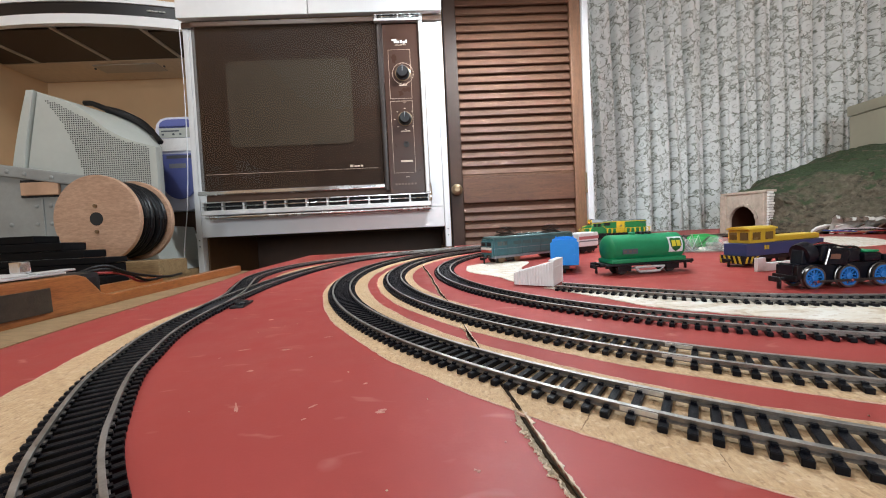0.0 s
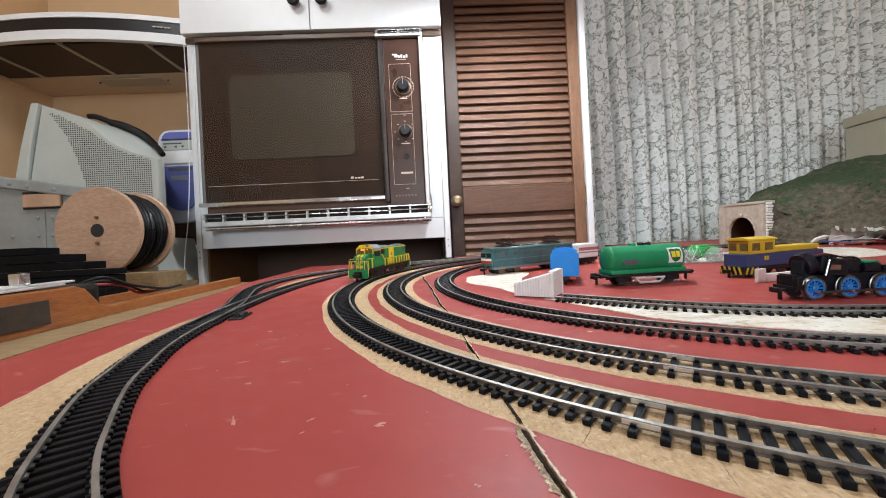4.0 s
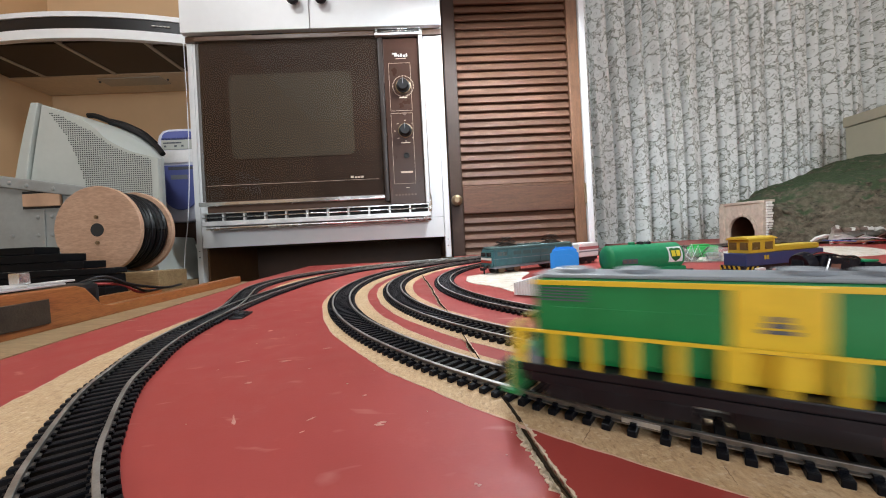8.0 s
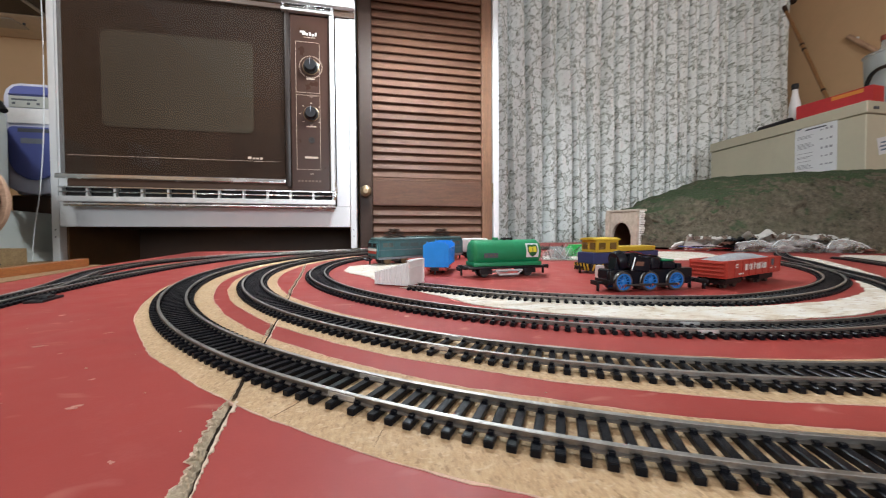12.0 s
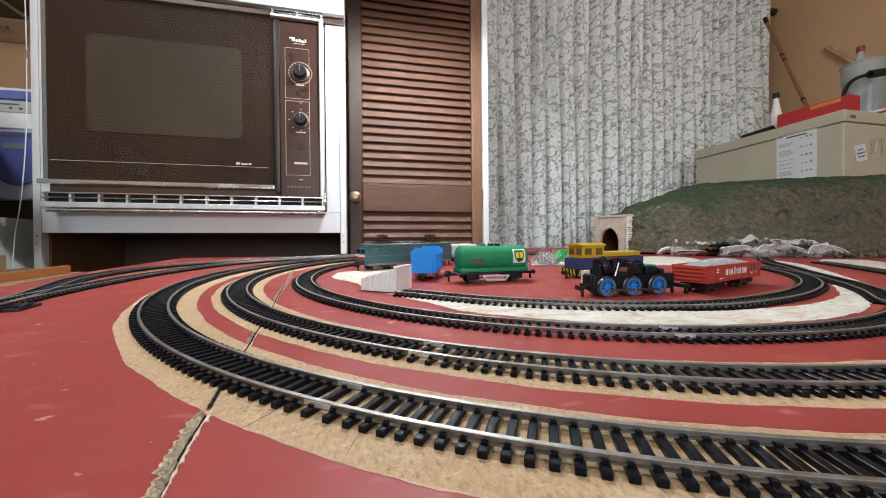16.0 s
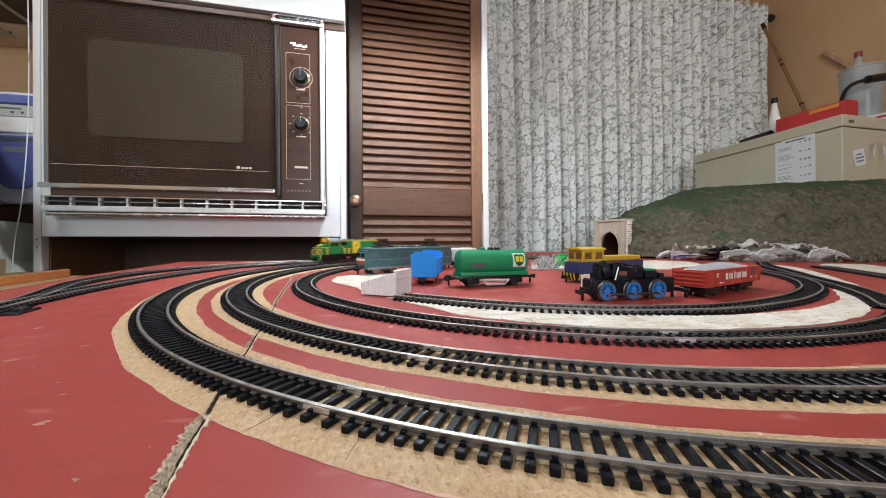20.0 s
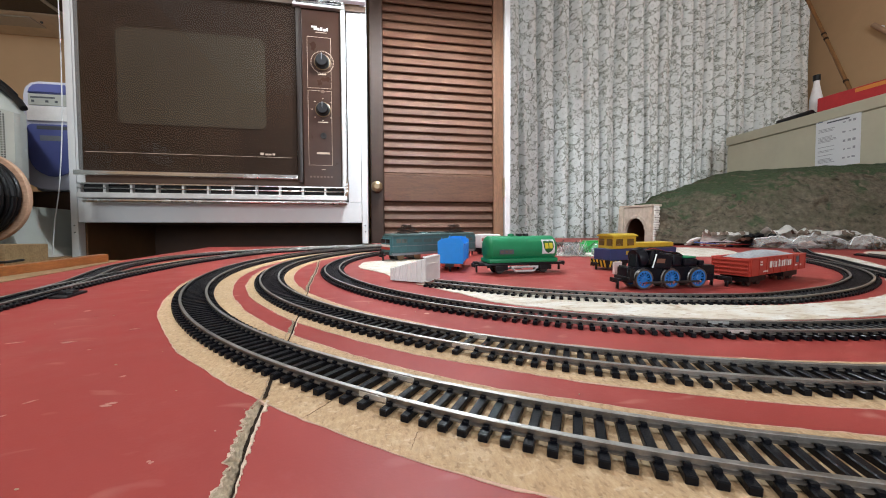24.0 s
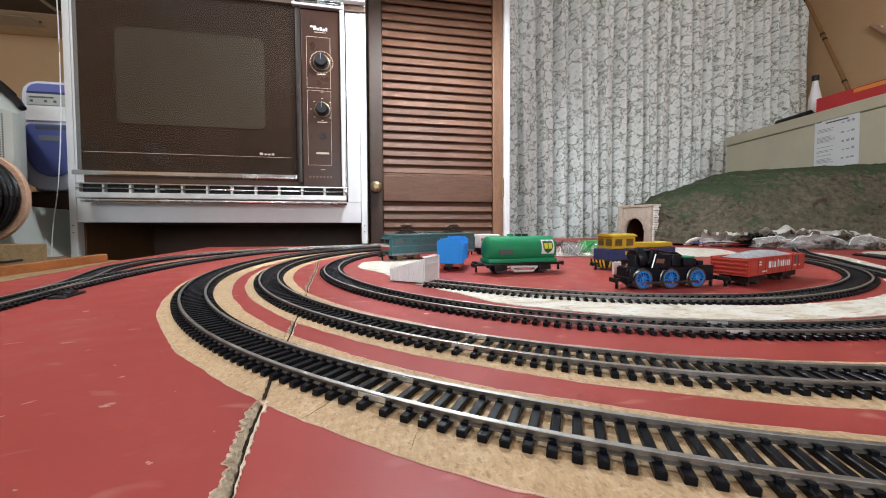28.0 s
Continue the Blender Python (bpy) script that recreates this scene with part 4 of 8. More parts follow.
def oven_cabinet():
    t = room_thing("oven_cabinet", pose(0, 1.014, 0), "white painted tall cabinet round a built-in oven, open below", "cabinet")
    part("side_panel", B(-0.642, -0.627, 0.0, 0.31, -0.86, 1.5, bev=0.002), "white", t)
    part("side_panel", B(0.0355, 0.052, 0.0, 0.31, 0.002, 1.5, bev=0.002), "white", t)
    part("lower_rail", B(-0.6265, 0.035, 0.001, 0.02, 0.0595, 0.1145, bev=0.001), "white", t)
    part("filler_strip", B(-0.6265, -0.600, 0.001, 0.02, 0.115, 0.617, bev=0.001), "white", t)
    part("filler_strip", B(0.0005, 0.035, 0.001, 0.02, 0.115, 0.617, bev=0.001), "white", t)
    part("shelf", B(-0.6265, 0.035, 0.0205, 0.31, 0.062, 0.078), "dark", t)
    part("top_trim", B(-0.641, 0.0515, -0.006, 0.02, 0.6175, 0.632, bev=0.001), "brown_trim", t, "brown strip under the upper doors")
    for x0, x1, kx in ((-0.642, -0.3005, -0.335), (-0.2985, 0.052, -0.262)):
        d = part("door", B(x0, x1, -0.024, -0.0065, 0.6335, 1.48, bev=0.002), "white", t)
        bm = bmesh.new()
        lathe(bm, [(0.006, 0), (0.007, 0.008), (0.014, 0.012), (0.0165, 0.018), (0.013, 0.024), (0.006, 0.026)], pose(kx, -0.024, 0.704, 90, 0, 0), 20)
        part("knob", bm, "black", d, "small black knob")
    # dark cavity below; its left wall is a lighter copy, painted as lit
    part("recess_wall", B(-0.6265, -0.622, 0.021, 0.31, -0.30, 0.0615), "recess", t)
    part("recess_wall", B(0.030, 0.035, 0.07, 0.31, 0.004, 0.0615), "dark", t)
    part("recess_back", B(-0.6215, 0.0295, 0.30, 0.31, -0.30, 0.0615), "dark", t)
    for z in (0.052, 0.035):
        for x in (-0.6345, 0.0438):
            part("screw", R_((x, -0.0008, z), (x, 0.002, z), 0.0016, 10), "ink", t)


# Lighter brown puts the light on the cavity's left wall into colour.
M["recess"] = plain("brown_recess_lit_side", (0.17, 0.085, 0.035), 0.6, var=0.2, scale=8)
oven_cabinet()


def oven():
    t = room_thing("built_in_oven", pose(0, 0.985, 0), "brown glass built-in wall oven with chrome trim and two knobs", "oven")
    part("carcass", B(-0.598, -0.002, 0.012, 0.26, 0.116, 0.612, bev=0.002), "dark", t)
    d = part("door", B(-0.6, -0.121, -0.003, 0.001, 0.18, 0.604, bev=0.0008), "glass", t, "smoked brown glass door")
    d.visible_shadow = False
    part("inner_panel", B(-0.597, -0.124, 0.006, 0.0105, 0.178, 0.602), "inner_panel", t, "dark brown panel behind the glass")
    out = []
    for cx, cz, a0 in ((-0.212, 0.308, -90), (-0.212, 0.500, 0), (-0.505, 0.500, 90), (-0.505, 0.308, 180)):
        out += [(cx + 0.016 * math.cos(radians(a0 + k * 15)), cz + 0.016 * math.sin(radians(a0 + k * 15))) for k in range(7)]
    part("inner_window", prism(bmesh.new(), out, -0.0058, -0.0040, XZ), "inner_window", t, "paler inner oven window")
    part("print_line", B(-0.585, -0.135, -0.0036, -0.0031, 0.2215, 0.2222), "line", d)
    for i, (x, w, h) in enumerate(((-0.205, 0.008, 0.006), (-0.195, 0.006, 0.004), (-0.187, 0.007, 0.004), (-0.178, 0.006, 0.005))):
        part("logo_mark", B(x - w / 2, x + w / 2, -0.0037, -0.0031, 0.2265, 0.2265 + h), "line", d)
    part("door_handle", B(-0.604, -0.119, -0.016, -0.0035, 0.1665, 0.1775, bev=0.003, seg=3), "steel", t, "polished bar along the door's lower edge")
    # Dark strip stands for the shaded gap between door and panel.
    part("door_gap_strip", B(-0.1205, -0.1075, -0.006, 0.010, 0.16, 0.606, bev=0.003), "post_brown", t)
    p = part("control_panel", B(-0.107, -0.0125, -0.004, 0.010, 0.15, 0.594, bev=0.002), "panel", t)
    # printed frames
    for z0, z1 in ((0.400, 0.528), (0.205, 0.394)):
        bm = bmesh.new()
        x0, x1, w = -0.094, -0.036, 0.0007
        box(bm, x0, x1, -0.0046, -0.0041, z0, z0 + w)
        box(bm, x0, x1, -0.0046, -0.0041, z1 - w, z1)
        box(bm, x0, x0 + w, -0.0046, -0.0041, z0 + w, z1 - w)
        box(bm, x1 - w, x1, -0.0046, -0.0041, z0 + w, z1 - w)
        part("printed_frame", bm, "line", p)
    for cz, r, ring in ((0.4655, 0.0185, 0.0275), (0.3465, 0.0175, 0.0)):
        bm = bmesh.new()
        lathe(bm, [(r, 0), (r, 0.003), (r * 0.95, 0.006), (r * 0.86, 0.0065), (r * 0.80, 0.016), (r * 0.72, 0.018)], pose(-0.0575, -0.004, cz, 90, 0, 0), 32)
        k = part("knob", bm, "black", p, "black round knob")
        bm = bmesh.new()
        lathe(bm, [(r * 1.08, 0.0), (r * 1.1, 0.0022), (r * 1.0, 0.003)], pose(-0.0575, -0.0042, cz, 90, 0, 0), 32)
        part("knob_rim", bm, "brass", k)
        part("pointer", B(-0.0583, -0.0567, -0.0227, -0.006, cz, cz + r * 0.85), "grey", k)
        n, rr = (44, ring) if ring else (8, 0.0275)
        for i in range(n):
            a = 2 * math.pi * i / n
            if not ring and i in (2,):
                continue
            bm = bmesh.new()
            wx, wz = (0.0007, 0.0013) if ring else (0.0022, 0.0007)
            box(bm, -wx, wx, -0.0005, 0.0002, -wz, wz)
            bmesh.ops.transform(bm, matrix=pose(-0.0575 + rr * math.sin(a), -0.0043, cz + rr * math.cos(a), 0, -math.degrees(a) if ring else 0, 0), verts=bm.verts[:])
            part("dial_mark", bm, "line", p)
    bm = bmesh.new()
    lathe(bm, [(0.0078, 0), (0.0078, 0.0012), (0.0058, 0.0014), (0.0056, 0.0004)], pose(-0.0575, -0.004, 0.2805, 90, 0, 0), 24)
    part("indicator", bm, "grille_hole", p, "round dark indicator lens")
    bm = bmesh.new()
    lathe(bm, [(0.0045, 0), (0.0045, 0.001), (0.003, 0.0012)], pose(-0.0575, -0.004, 0.392, 90, 0, 0), 16)
    part("indicator", bm, "dull_print", p)
    for x0, x1, z0, z1, m in ((-0.069, -0.048, 0.434, 0.4365, "line"), (-0.070, -0.046, 0.3135, 0.316, "line"), (-0.0745, -0.0425, 0.2335, 0.2385, "line"), (-0.063, -0.053, 0.1935, 0.195, "line")):
        part("printed_bar", B(x0, x1, -0.0045, -0.0041, z0, z1), m, p)
    for i in range(7):
        part("printed_bar", B(-0.092 + i * 0.0085, -0.092 + i * 0.0085 + 0.005, -0.0045, -0.0041, 0.1735, 0.178), "dull_print", p)
    for i, (x, w, z, h) in enumerate(((-0.083, 0.013, 0.551, 0.004), (-0.077, 0.008, 0.5455, 0.007), (-0.068, 0.005, 0.5445, 0.006), (-0.061, 0.005, 0.5445, 0.008), (-0.054, 0.006, 0.5435, 0.006), (-0.0465, 0.004, 0.5445, 0.008))):
        part("logo_mark", B(x, x + w, -0.0046, -0.0041, z, z + h), "print", p)
    part("printed_bar", B(-0.074, -0.046, -0.0046, -0.0041, 0.539, 0.5403), "line", p)
    # chrome trim at the right and vented strips above the panel and below the door
    part("side_trim", B(-0.0120, -0.0005, -0.012, 0.011, 0.150, 0.598, bev=0.004, seg=3), "alu", t, "dull chrome side trim")

    def vent(x0, x1, z0, z1, n, name):
        v = part(name, B(x0, x1, 0.0005, 0.011, z0, z1), "grille_hole", t, "vented chrome strip")
        h = z1 - z0
        part("bar", B(x0, x1, -0.014, 0.0, z0, z0 + 0.36 * h, bev=0.0015), "alu", v)
        part("bar", B(x0, x1, -0.012, 0.0, z0 + 0.60 * h, z0 + 0.68 * h), "steel", v)
        part("bar", B(x0, x1, -0.013, 0.0, z0 + 0.90 * h, z1, bev=0.0008), "steel", v)
        for i in range(n + 1):
            x = x0 + (x1 - x0) * i / n
            x = min(max(x, x0 + 0.005), x1 - 0.005)
            part("upright", B(x - 0.0022, x + 0.0022, -0.011, 0.0, z0 + 0.36 * h, z0 + 0.90 * h), "alu", v)

    vent(-0.600, -0.0005, 0.115, 0.1495, 11, "lower_vent")
    vent(-0.126, -0.0005, 0.5985, 0.6165, 2, "upper_vent")
    part("corner_trim", tube(bmesh.new(), curve_pts([(-0.002, -0.006, 0.175), (0.0005, -0.008, 0.150), (-0.004, -0.009, 0.124), (-0.018, -0.009, 0.1105), (-0.05, -0.009, 0.1085), (-0.59, -0.009, 0.1085)], 8), 0.0045, 10), "steel", t, "rounded chrome edge trim")
    part("top_rail", B(-0.6, -0.127, -0.004, 0.010, 0.6045, 0.616, bev=0.001), "brown_trim", t)


M["inner_window"] = plain("inner_oven_window", (0.22, 0.165, 0.11), 0.5, var=0.12, scale=5, grime=0.05)
M["inner_panel"] = plain("inner_oven_panel", (0.105, 0.052, 0.030), 0.5, var=0.15, scale=5)
M["post_brown"] = plain("dark_gap_strip", (0.022, 0.013, 0.010), 0.4, var=0.2)
M["dull_print"] = plain("dull_print", (0.17, 0.11, 0.085), 0.5, var=0.05)
oven()


def pantry_door():
    t = room_thing("door_1", pose(0, 1.08, 0), "dark stained louvred wooden cupboard door with a round knob", "door", kind="structure")
    part("stile", B(0.0595, 0.0965, -0.004, 0.03, -0.86, 1.45, bev=0.003), "darkwood", t, "dark brown stile")
    part("stile", B(0.4310, 0.4635, 0.0, 0.03, -0.86, 1.45, bev=0.003), "doorwood", t)
    part("mid_rail", B(0.0968, 0.4307, 0.002, 0.028, 0.1255, 0.2015, bev=0.003), "louvre", t)
    part("backing", B(0.0968, 0.4307, 0.031, 0.036, -0.86, 1.45), "dark", t)
    bm = bmesh.new()
    box(bm, 0.0, 0.3332, -0.0027, 0.0027, -0.0158, 0.0158, bev=0.0018, seg=2)
    bmesh.ops.transform(bm, matrix=Matrix.Rotation(radians(-27), 4, "X"), verts=bm.verts[:])
    slat = finish("slat", bm, "louvre")
    part("rail_lip", B(0.0968, 0.4307, 0.006, 0.026, 0.2018, 0.2085, bev=0.002), "louvre", t)
    for i in range(50):
        part("slat", slat, "louvre", t, at=pose(0.0972, 0.014, 0.2232 + i * 0.0245, random.uniform(-1.2, 1.2), random.uniform(-0.12, 0.12)))
    for i in range(12):
        part("slat", slat, "louvre", t, at=pose(0.0972, 0.014, 0.1105 - i * 0.0245, random.uniform(-1.2, 1.2)))
    bm = bmesh.new()
    lathe(bm, [(0.008, 0), (0.007, 0.006), (0.013, 0.012), (0.0165, 0.02), (0.0145, 0.028), (0.007, 0.032)], pose(0.0765, -0.004, 0.1635, 90, 0, 0), 24)
    part("door_knob", bm, "brass", t, "round aged brass knob")
    for z in (0.17, 0.95):
        part("hinge", B(0.4600, 0.4665, -0.004, 0.004, z - 0.03, z + 0.03, bev=0.001), "brass", t)


pantry_door()
room_solid("door_frame", B(0.4655, 0.483, 1.072, 1.70, -0.86, 1.5, bev=0.002), "white", "white painted edge of the cupboard wall")


def curtain():
    t = room_thing("curtain", pose(0, 1.52, 0), "pale lace curtain in deep pleats on a dark rod", "curtain")
    nx, nz = 1100, 44
    x0, x1, z0, z1 = 0.50, 2.245, -0.12, 1.318
    vs, fs = [], []
    for j in range(nz + 1):
        h = 1 - (1 - j / nz) ** 1.4
        g = max(0.0, (h - 0.86) / 0.14)
        for i in range(nx + 1):
            u = i / nx
            z = z0 + (z1 - z0) * h
            ph = 2 * math.pi * (20 * u + 6.5 * u * u) + 1.0 * math.sin(9 * u) + 0.5 * math.sin(23 * u)
            wave = 0.5 + 0.5 * math.cos(ph)
            ridge = wave ** (0.75 + 0.35 * math.sin(7 * u + 1))
            deep = 0.024 * (0.85 + 0.3 * math.sin(31 * u + 1)) * (1 - 0.25 * g)
            y = deep * (1 - ridge) + 0.034 * math.exp(-wave / 0.20) + 0.006 * math.sin(1.7 * ph + 2.2 * z + 5 * u) + 0.004 * math.sin(2 * ph + 6 * z) - 0.03
            # gathered heading: three narrow tucks on every ridge and a frilled upper hem
            y += g * (0.010 * math.sin(3 * ph) * wave + 0.012 * (1 - wave))
            z += g * g * (0.016 * wave - 0.010 + 0.006 * math.sin(5 * ph))
            x = x0 + (x1 - x0) * u + 0.006 * math.sin(ph) * (0.6 + 0.4 * math.sin(13 * u)) + 0.005 * math.sin(2.2 * z + 8 * u)
            vs.append((x - 0.035 * u * max(0, 0.5 - z), y, z))
    w = nx + 1
    for j in range(nz):
        for i in range(nx):
            fs.append((j * w + i, j * w + i + 1, (j + 1) * w + i + 1, (j + 1) * w + i))
    me = bpy.data.meshes.new("lace_panel")
    me.from_pydata(vs, [], fs)
    me.materials.append(M["lace"])
    me.shade_smooth()
    cloth = me.uv_layers.new(name="cloth")
    for loop in me.loops:
        j, i = divmod(loop.vertex_index, w)
        cloth.data[loop.index].uv = (2.7 * i / nx, vs[loop.vertex_index][2])
    part("lace_panel", me, "lace", t)
    rd = part("rod", R_((0.45, 0.045, 1.312), (2.33, 0.045, 1.312), 0.014, 20), "darkwood", t, "dark wooden curtain rod")
    bm = bmesh.new()
    lathe(bm, [(0.014, 0), (0.019, 0.005), (0.019, 0.012), (0.012, 0.018), (0.020, 0.032), (0.017, 0.044), (0.004, 0.054)], pose(2.33, 0.045, 1.312, 0, 90, 0), 20)
    part("finial", bm, "darkwood", rd)


curtain()
room_solid("window_1", B(0.6, 2.1, 1.70, 1.715, 0.0, 1.2), "window_dark", "dark window behind the lace curtain")

# ---------------------------------------------------------------- things by the alcove


def bench():
    room_solid("bench_top", B(-1.31, -0.645, 0.46, 1.33, -0.06, -0.022, bev=0.003), "bench", "brown worktop under the monitor and reel")


bench()


def range_hood():
    t = room_thing("range_hood", pose(-0.98, 0.99, 0.63), "white range hood with a black stripe and greasy filters", "range hood")
    x0, x1 = -0.34, 0.333
    n = 24

    def bow(u):
        return 0.05 * (2 * u - 1) ** 2

    def slab(name, z0, z1, y0, y1, material, label=""):
        bm = bmesh.new()
        for i in range(n):
            for k, (u0, u1) in enumerate(((i / n, (i + 1) / n),)):
                xa, xb = x0 + (x1 - x0) * u0, x0 + (x1 - x0) * u1
                ya, yb = bow(u0), bow(u1)
                v = [bm.verts.new(c) for c in ((xa, ya + y0, z0), (xb, yb + y0, z0), (xb, yb + y1, z0), (xa, ya + y1, z0), (xa, ya + y0, z1), (xb, yb + y0, z1), (xb, yb + y1, z1), (xa, ya + y1, z1))]
                for q in ((0, 1, 5, 4), (2, 3, 7, 6), (0, 3, 2, 1), (4, 5, 6, 7)):
                    bm.faces.new([v[a] for a in q])
        bmesh.ops.remove_doubles(bm, verts=bm.verts[:], dist=1e-5)
        return part(name, bm, material, t, label)

    slab("front_band", 0.001, 0.026, 0.0, 0.014, "white")
    slab("stripe", 0.0265, 0.058, 0.003, 0.014, "black", "glossy black stripe")
    slab("front_band", 0.0585, 0.072, 0.0, 0.014, "white")
    part("canopy", B(x0, x1, 0.066, 0.33, 0.02, 0.070, bev=0.004), "white", t)
    slab("lid", 0.0660, 0.0700, 0.0145, 0.0655, "white")
    part("underside", B(x0 + 0.004, x1 - 0.004, 0.062, 0.21, 0.012, 0.019), "hood_grey", t)
    for xa, xb in ((x0 + 0.006, -0.2305), (-0.2195, -0.0105), (0.0005, 0.2095), (0.2205, x1 - 0.006)):
        y0 = max(bow((xa - x0) / (x1 - x0)), bow((xb - x0) / (x1 - x0))) + 0.0145
        f = part("filter", B(xa, xb, y0, 0.208, 0.006, 0.0115, bev=0.001), "mesh", t, "dark greasy mesh filter")
        if xb < 0.3:
            part("filter_frame", B(xb + 0.0005, xb + 0.0105, bow((xb - x0) / (x1 - x0)) + 0.016, 0.208, 0.003, 0.0115, bev=0.001), "hood_grey", f)
    part("rear_panel", B(x0, x1, 0.211, 0.34, 0.004, 0.0195), "hood_panel", t)
    part("lamp_lens", B(-0.08, 0.12, 0.226, 0.28, 0.000, 0.0035, bev=0.001), "hood_grey", t)
    for x in (-0.09, 0.13):
        part("screw", R_((x, 0.25, 0.0), (x, 0.25, 0.005), 0.003, 10), "ink", t)
    for i, (x, w) in enumerate(((0.246, 0.009), (0.2565, 0.005), (0.263, 0.008), (0.273, 0.006), (0.281, 0.007))):
        part("logo_mark", B(x, x + w, bow((x - x0) / (x1 - x0)) + 0.0005, bow((x - x0) / (x1 - x0)) + 0.0035, 0.0415, 0.0440), "print", t)


range_hood()


def crt_monitor():
    t = room_thing("crt_monitor", pose(0, 0.85, 0), "beige tube monitor with a perforated tapering back, tilted up", "monitor")
    near = [(-0.8660, 0.3985), (-0.835, 0.3865), (-0.79, 0.3666), (-0.759, 0.3467), (-0.725, 0.3140), (-0.68, 0.2875), (-0.645, 0.2755), (-0.6135, 0.2655), (-0.6145, 0.17), (-0.632, 0.105), (-0.75, 0.097), (-0.925, 0.097)]
    crown = [(-0.8660, 0.4055), (-0.8475, 0.3985), (-0.815, 0.3865), (-0.782, 0.3745), (-0.732, 0.3510), (-0.705, 0.3310), (-0.688, 0.3143), (-0.672, 0.29), (-0.672, 0.17), (-0.68, 0.11), (-0.75, 0.100), (-0.92, 0.097)]
    sections = [(0.0, near, 0.988), (0.010, near, 1.0), (0.05, [((a + c) / 2, (b + d) / 2) for (a, b), (c, d) in zip(near, crown)], 1.0), (0.10, crown, 1.0), (0.20, [(-0.93 + (x + 0.93) * 0.7, z) for x, z in crown], 0.99), (0.30, [(-0.93 + (x + 0.93) * 0.4, z) for x, z in crown], 0.96)]
    bm = bmesh.new()
    rings = []
    for y, outline, k in sections:
        pts = curve_pts([(x, z, 0) for x, z in outline[:8]], 5) + [Vector((x, z, 0)) for x, z in outline[8:]]
        rings.append([bm.verts.new((-0.76 + (p.x + 0.76) * k, y, 0.22 + (p.y - 0.22) * k)) for p in pts])
    n = len(rings[0])
    for a, b in zip(rings, rings[1:]):
        for i in range(n):
            bm.faces.new((a[i], a[(i + 1) % n], b[(i + 1) % n], b[i]))
    bm.faces.new(rings[0])
    bm.faces.new(rings[-1][::-1])
    bmesh.ops.recalc_face_normals(bm, faces=bm.faces[:])
    part("housing", bm, "beige", t, smooth=50)
    seam_side = [(-0.8672, 0.4), (-0.8786, 0.349), (-0.89, 0.2935), (-0.8987, 0.2376), (-0.912, 0.16), (-0.925, 0.085)]
    face_side = [(-0.884, 0.4005), (-0.9, 0.345), (-0.914, 0.29), (-0.926, 0.235), (-0.942, 0.16), (-0.955, 0.085)]
    out = [(p.x, p.y) for p in curve_pts([(x, z, 0) for x, z in seam_side], 4)] + [(p.x, p.y) for p in curve_pts([(x, z, 0) for x, z in face_side[::-1]], 4)]
    part("bezel", prism(bmesh.new(), out, -0.40, 0.006, XZ, bev=0.003), "beige", t)
    bm = bmesh.new()
    lo = [(-0.848, 0.3755), (-0.816, 0.328), (-0.7966, 0.28), (-0.7836, 0.237), (-0.778, 0.2135), (-0.774, 0.11)]
    hi = [(-0.848, 0.377), (-0.831, 0.3735), (-0.7604, 0.3326), (-0.7167, 0.298), (-0.681, 0.280), (-0.617, 0.2607)]
    for i in range(50):
        for j in range(56):
            x, z = -0.848 + i * 0.0048, 0.112 + j * 0.0048
            left = np.interp(-z, [-q for _, q in lo], [p for p, _ in lo])
            if x < left or z > np.interp(x, [p for p, _ in hi], [q for _, q in hi]) or x > -0.628:
                continue
            prism(bm, [(x + 0.0015 * math.cos(k * math.pi / 3), z + 0.0015 * math.sin(k * math.pi / 3)) for k in range(6)], -0.002, 0.0006, XZ)
    tagged(part("perforated_vent", bm, "grille_hole", t, smooth=0), "many small round vent holes", kind="stuff")
    part("cable", tube(bmesh.new(), curve_pts([(-0.853, 0.10, 0.408), (-0.83, 0.098, 0.404), (-0.782, 0.096, 0.382), (-0.732, 0.096, 0.358), (-0.686, 0.09, 0.325), (-0.66, 0.08, 0.297)], 6), 0.0065), "coil", t)
    part("cable", tube(bmesh.new(), curve_pts([(-0.80, 0.10, 0.390), (-0.765, 0.10, 0.379), (-0.72, 0.10, 0.355), (-0.69, 0.095, 0.328)], 6), 0.0085), "coil", t)
    part("stand", prism(bmesh.new(), [(-0.84, -0.0215), (-0.66, -0.0215), (-0.68, 0.0), (-0.71, 0.096), (-0.80, 0.096), (-0.82, 0.0)], -0.29, -0.08, XZ, bev=0.004), "beige", t)


crt_monitor()


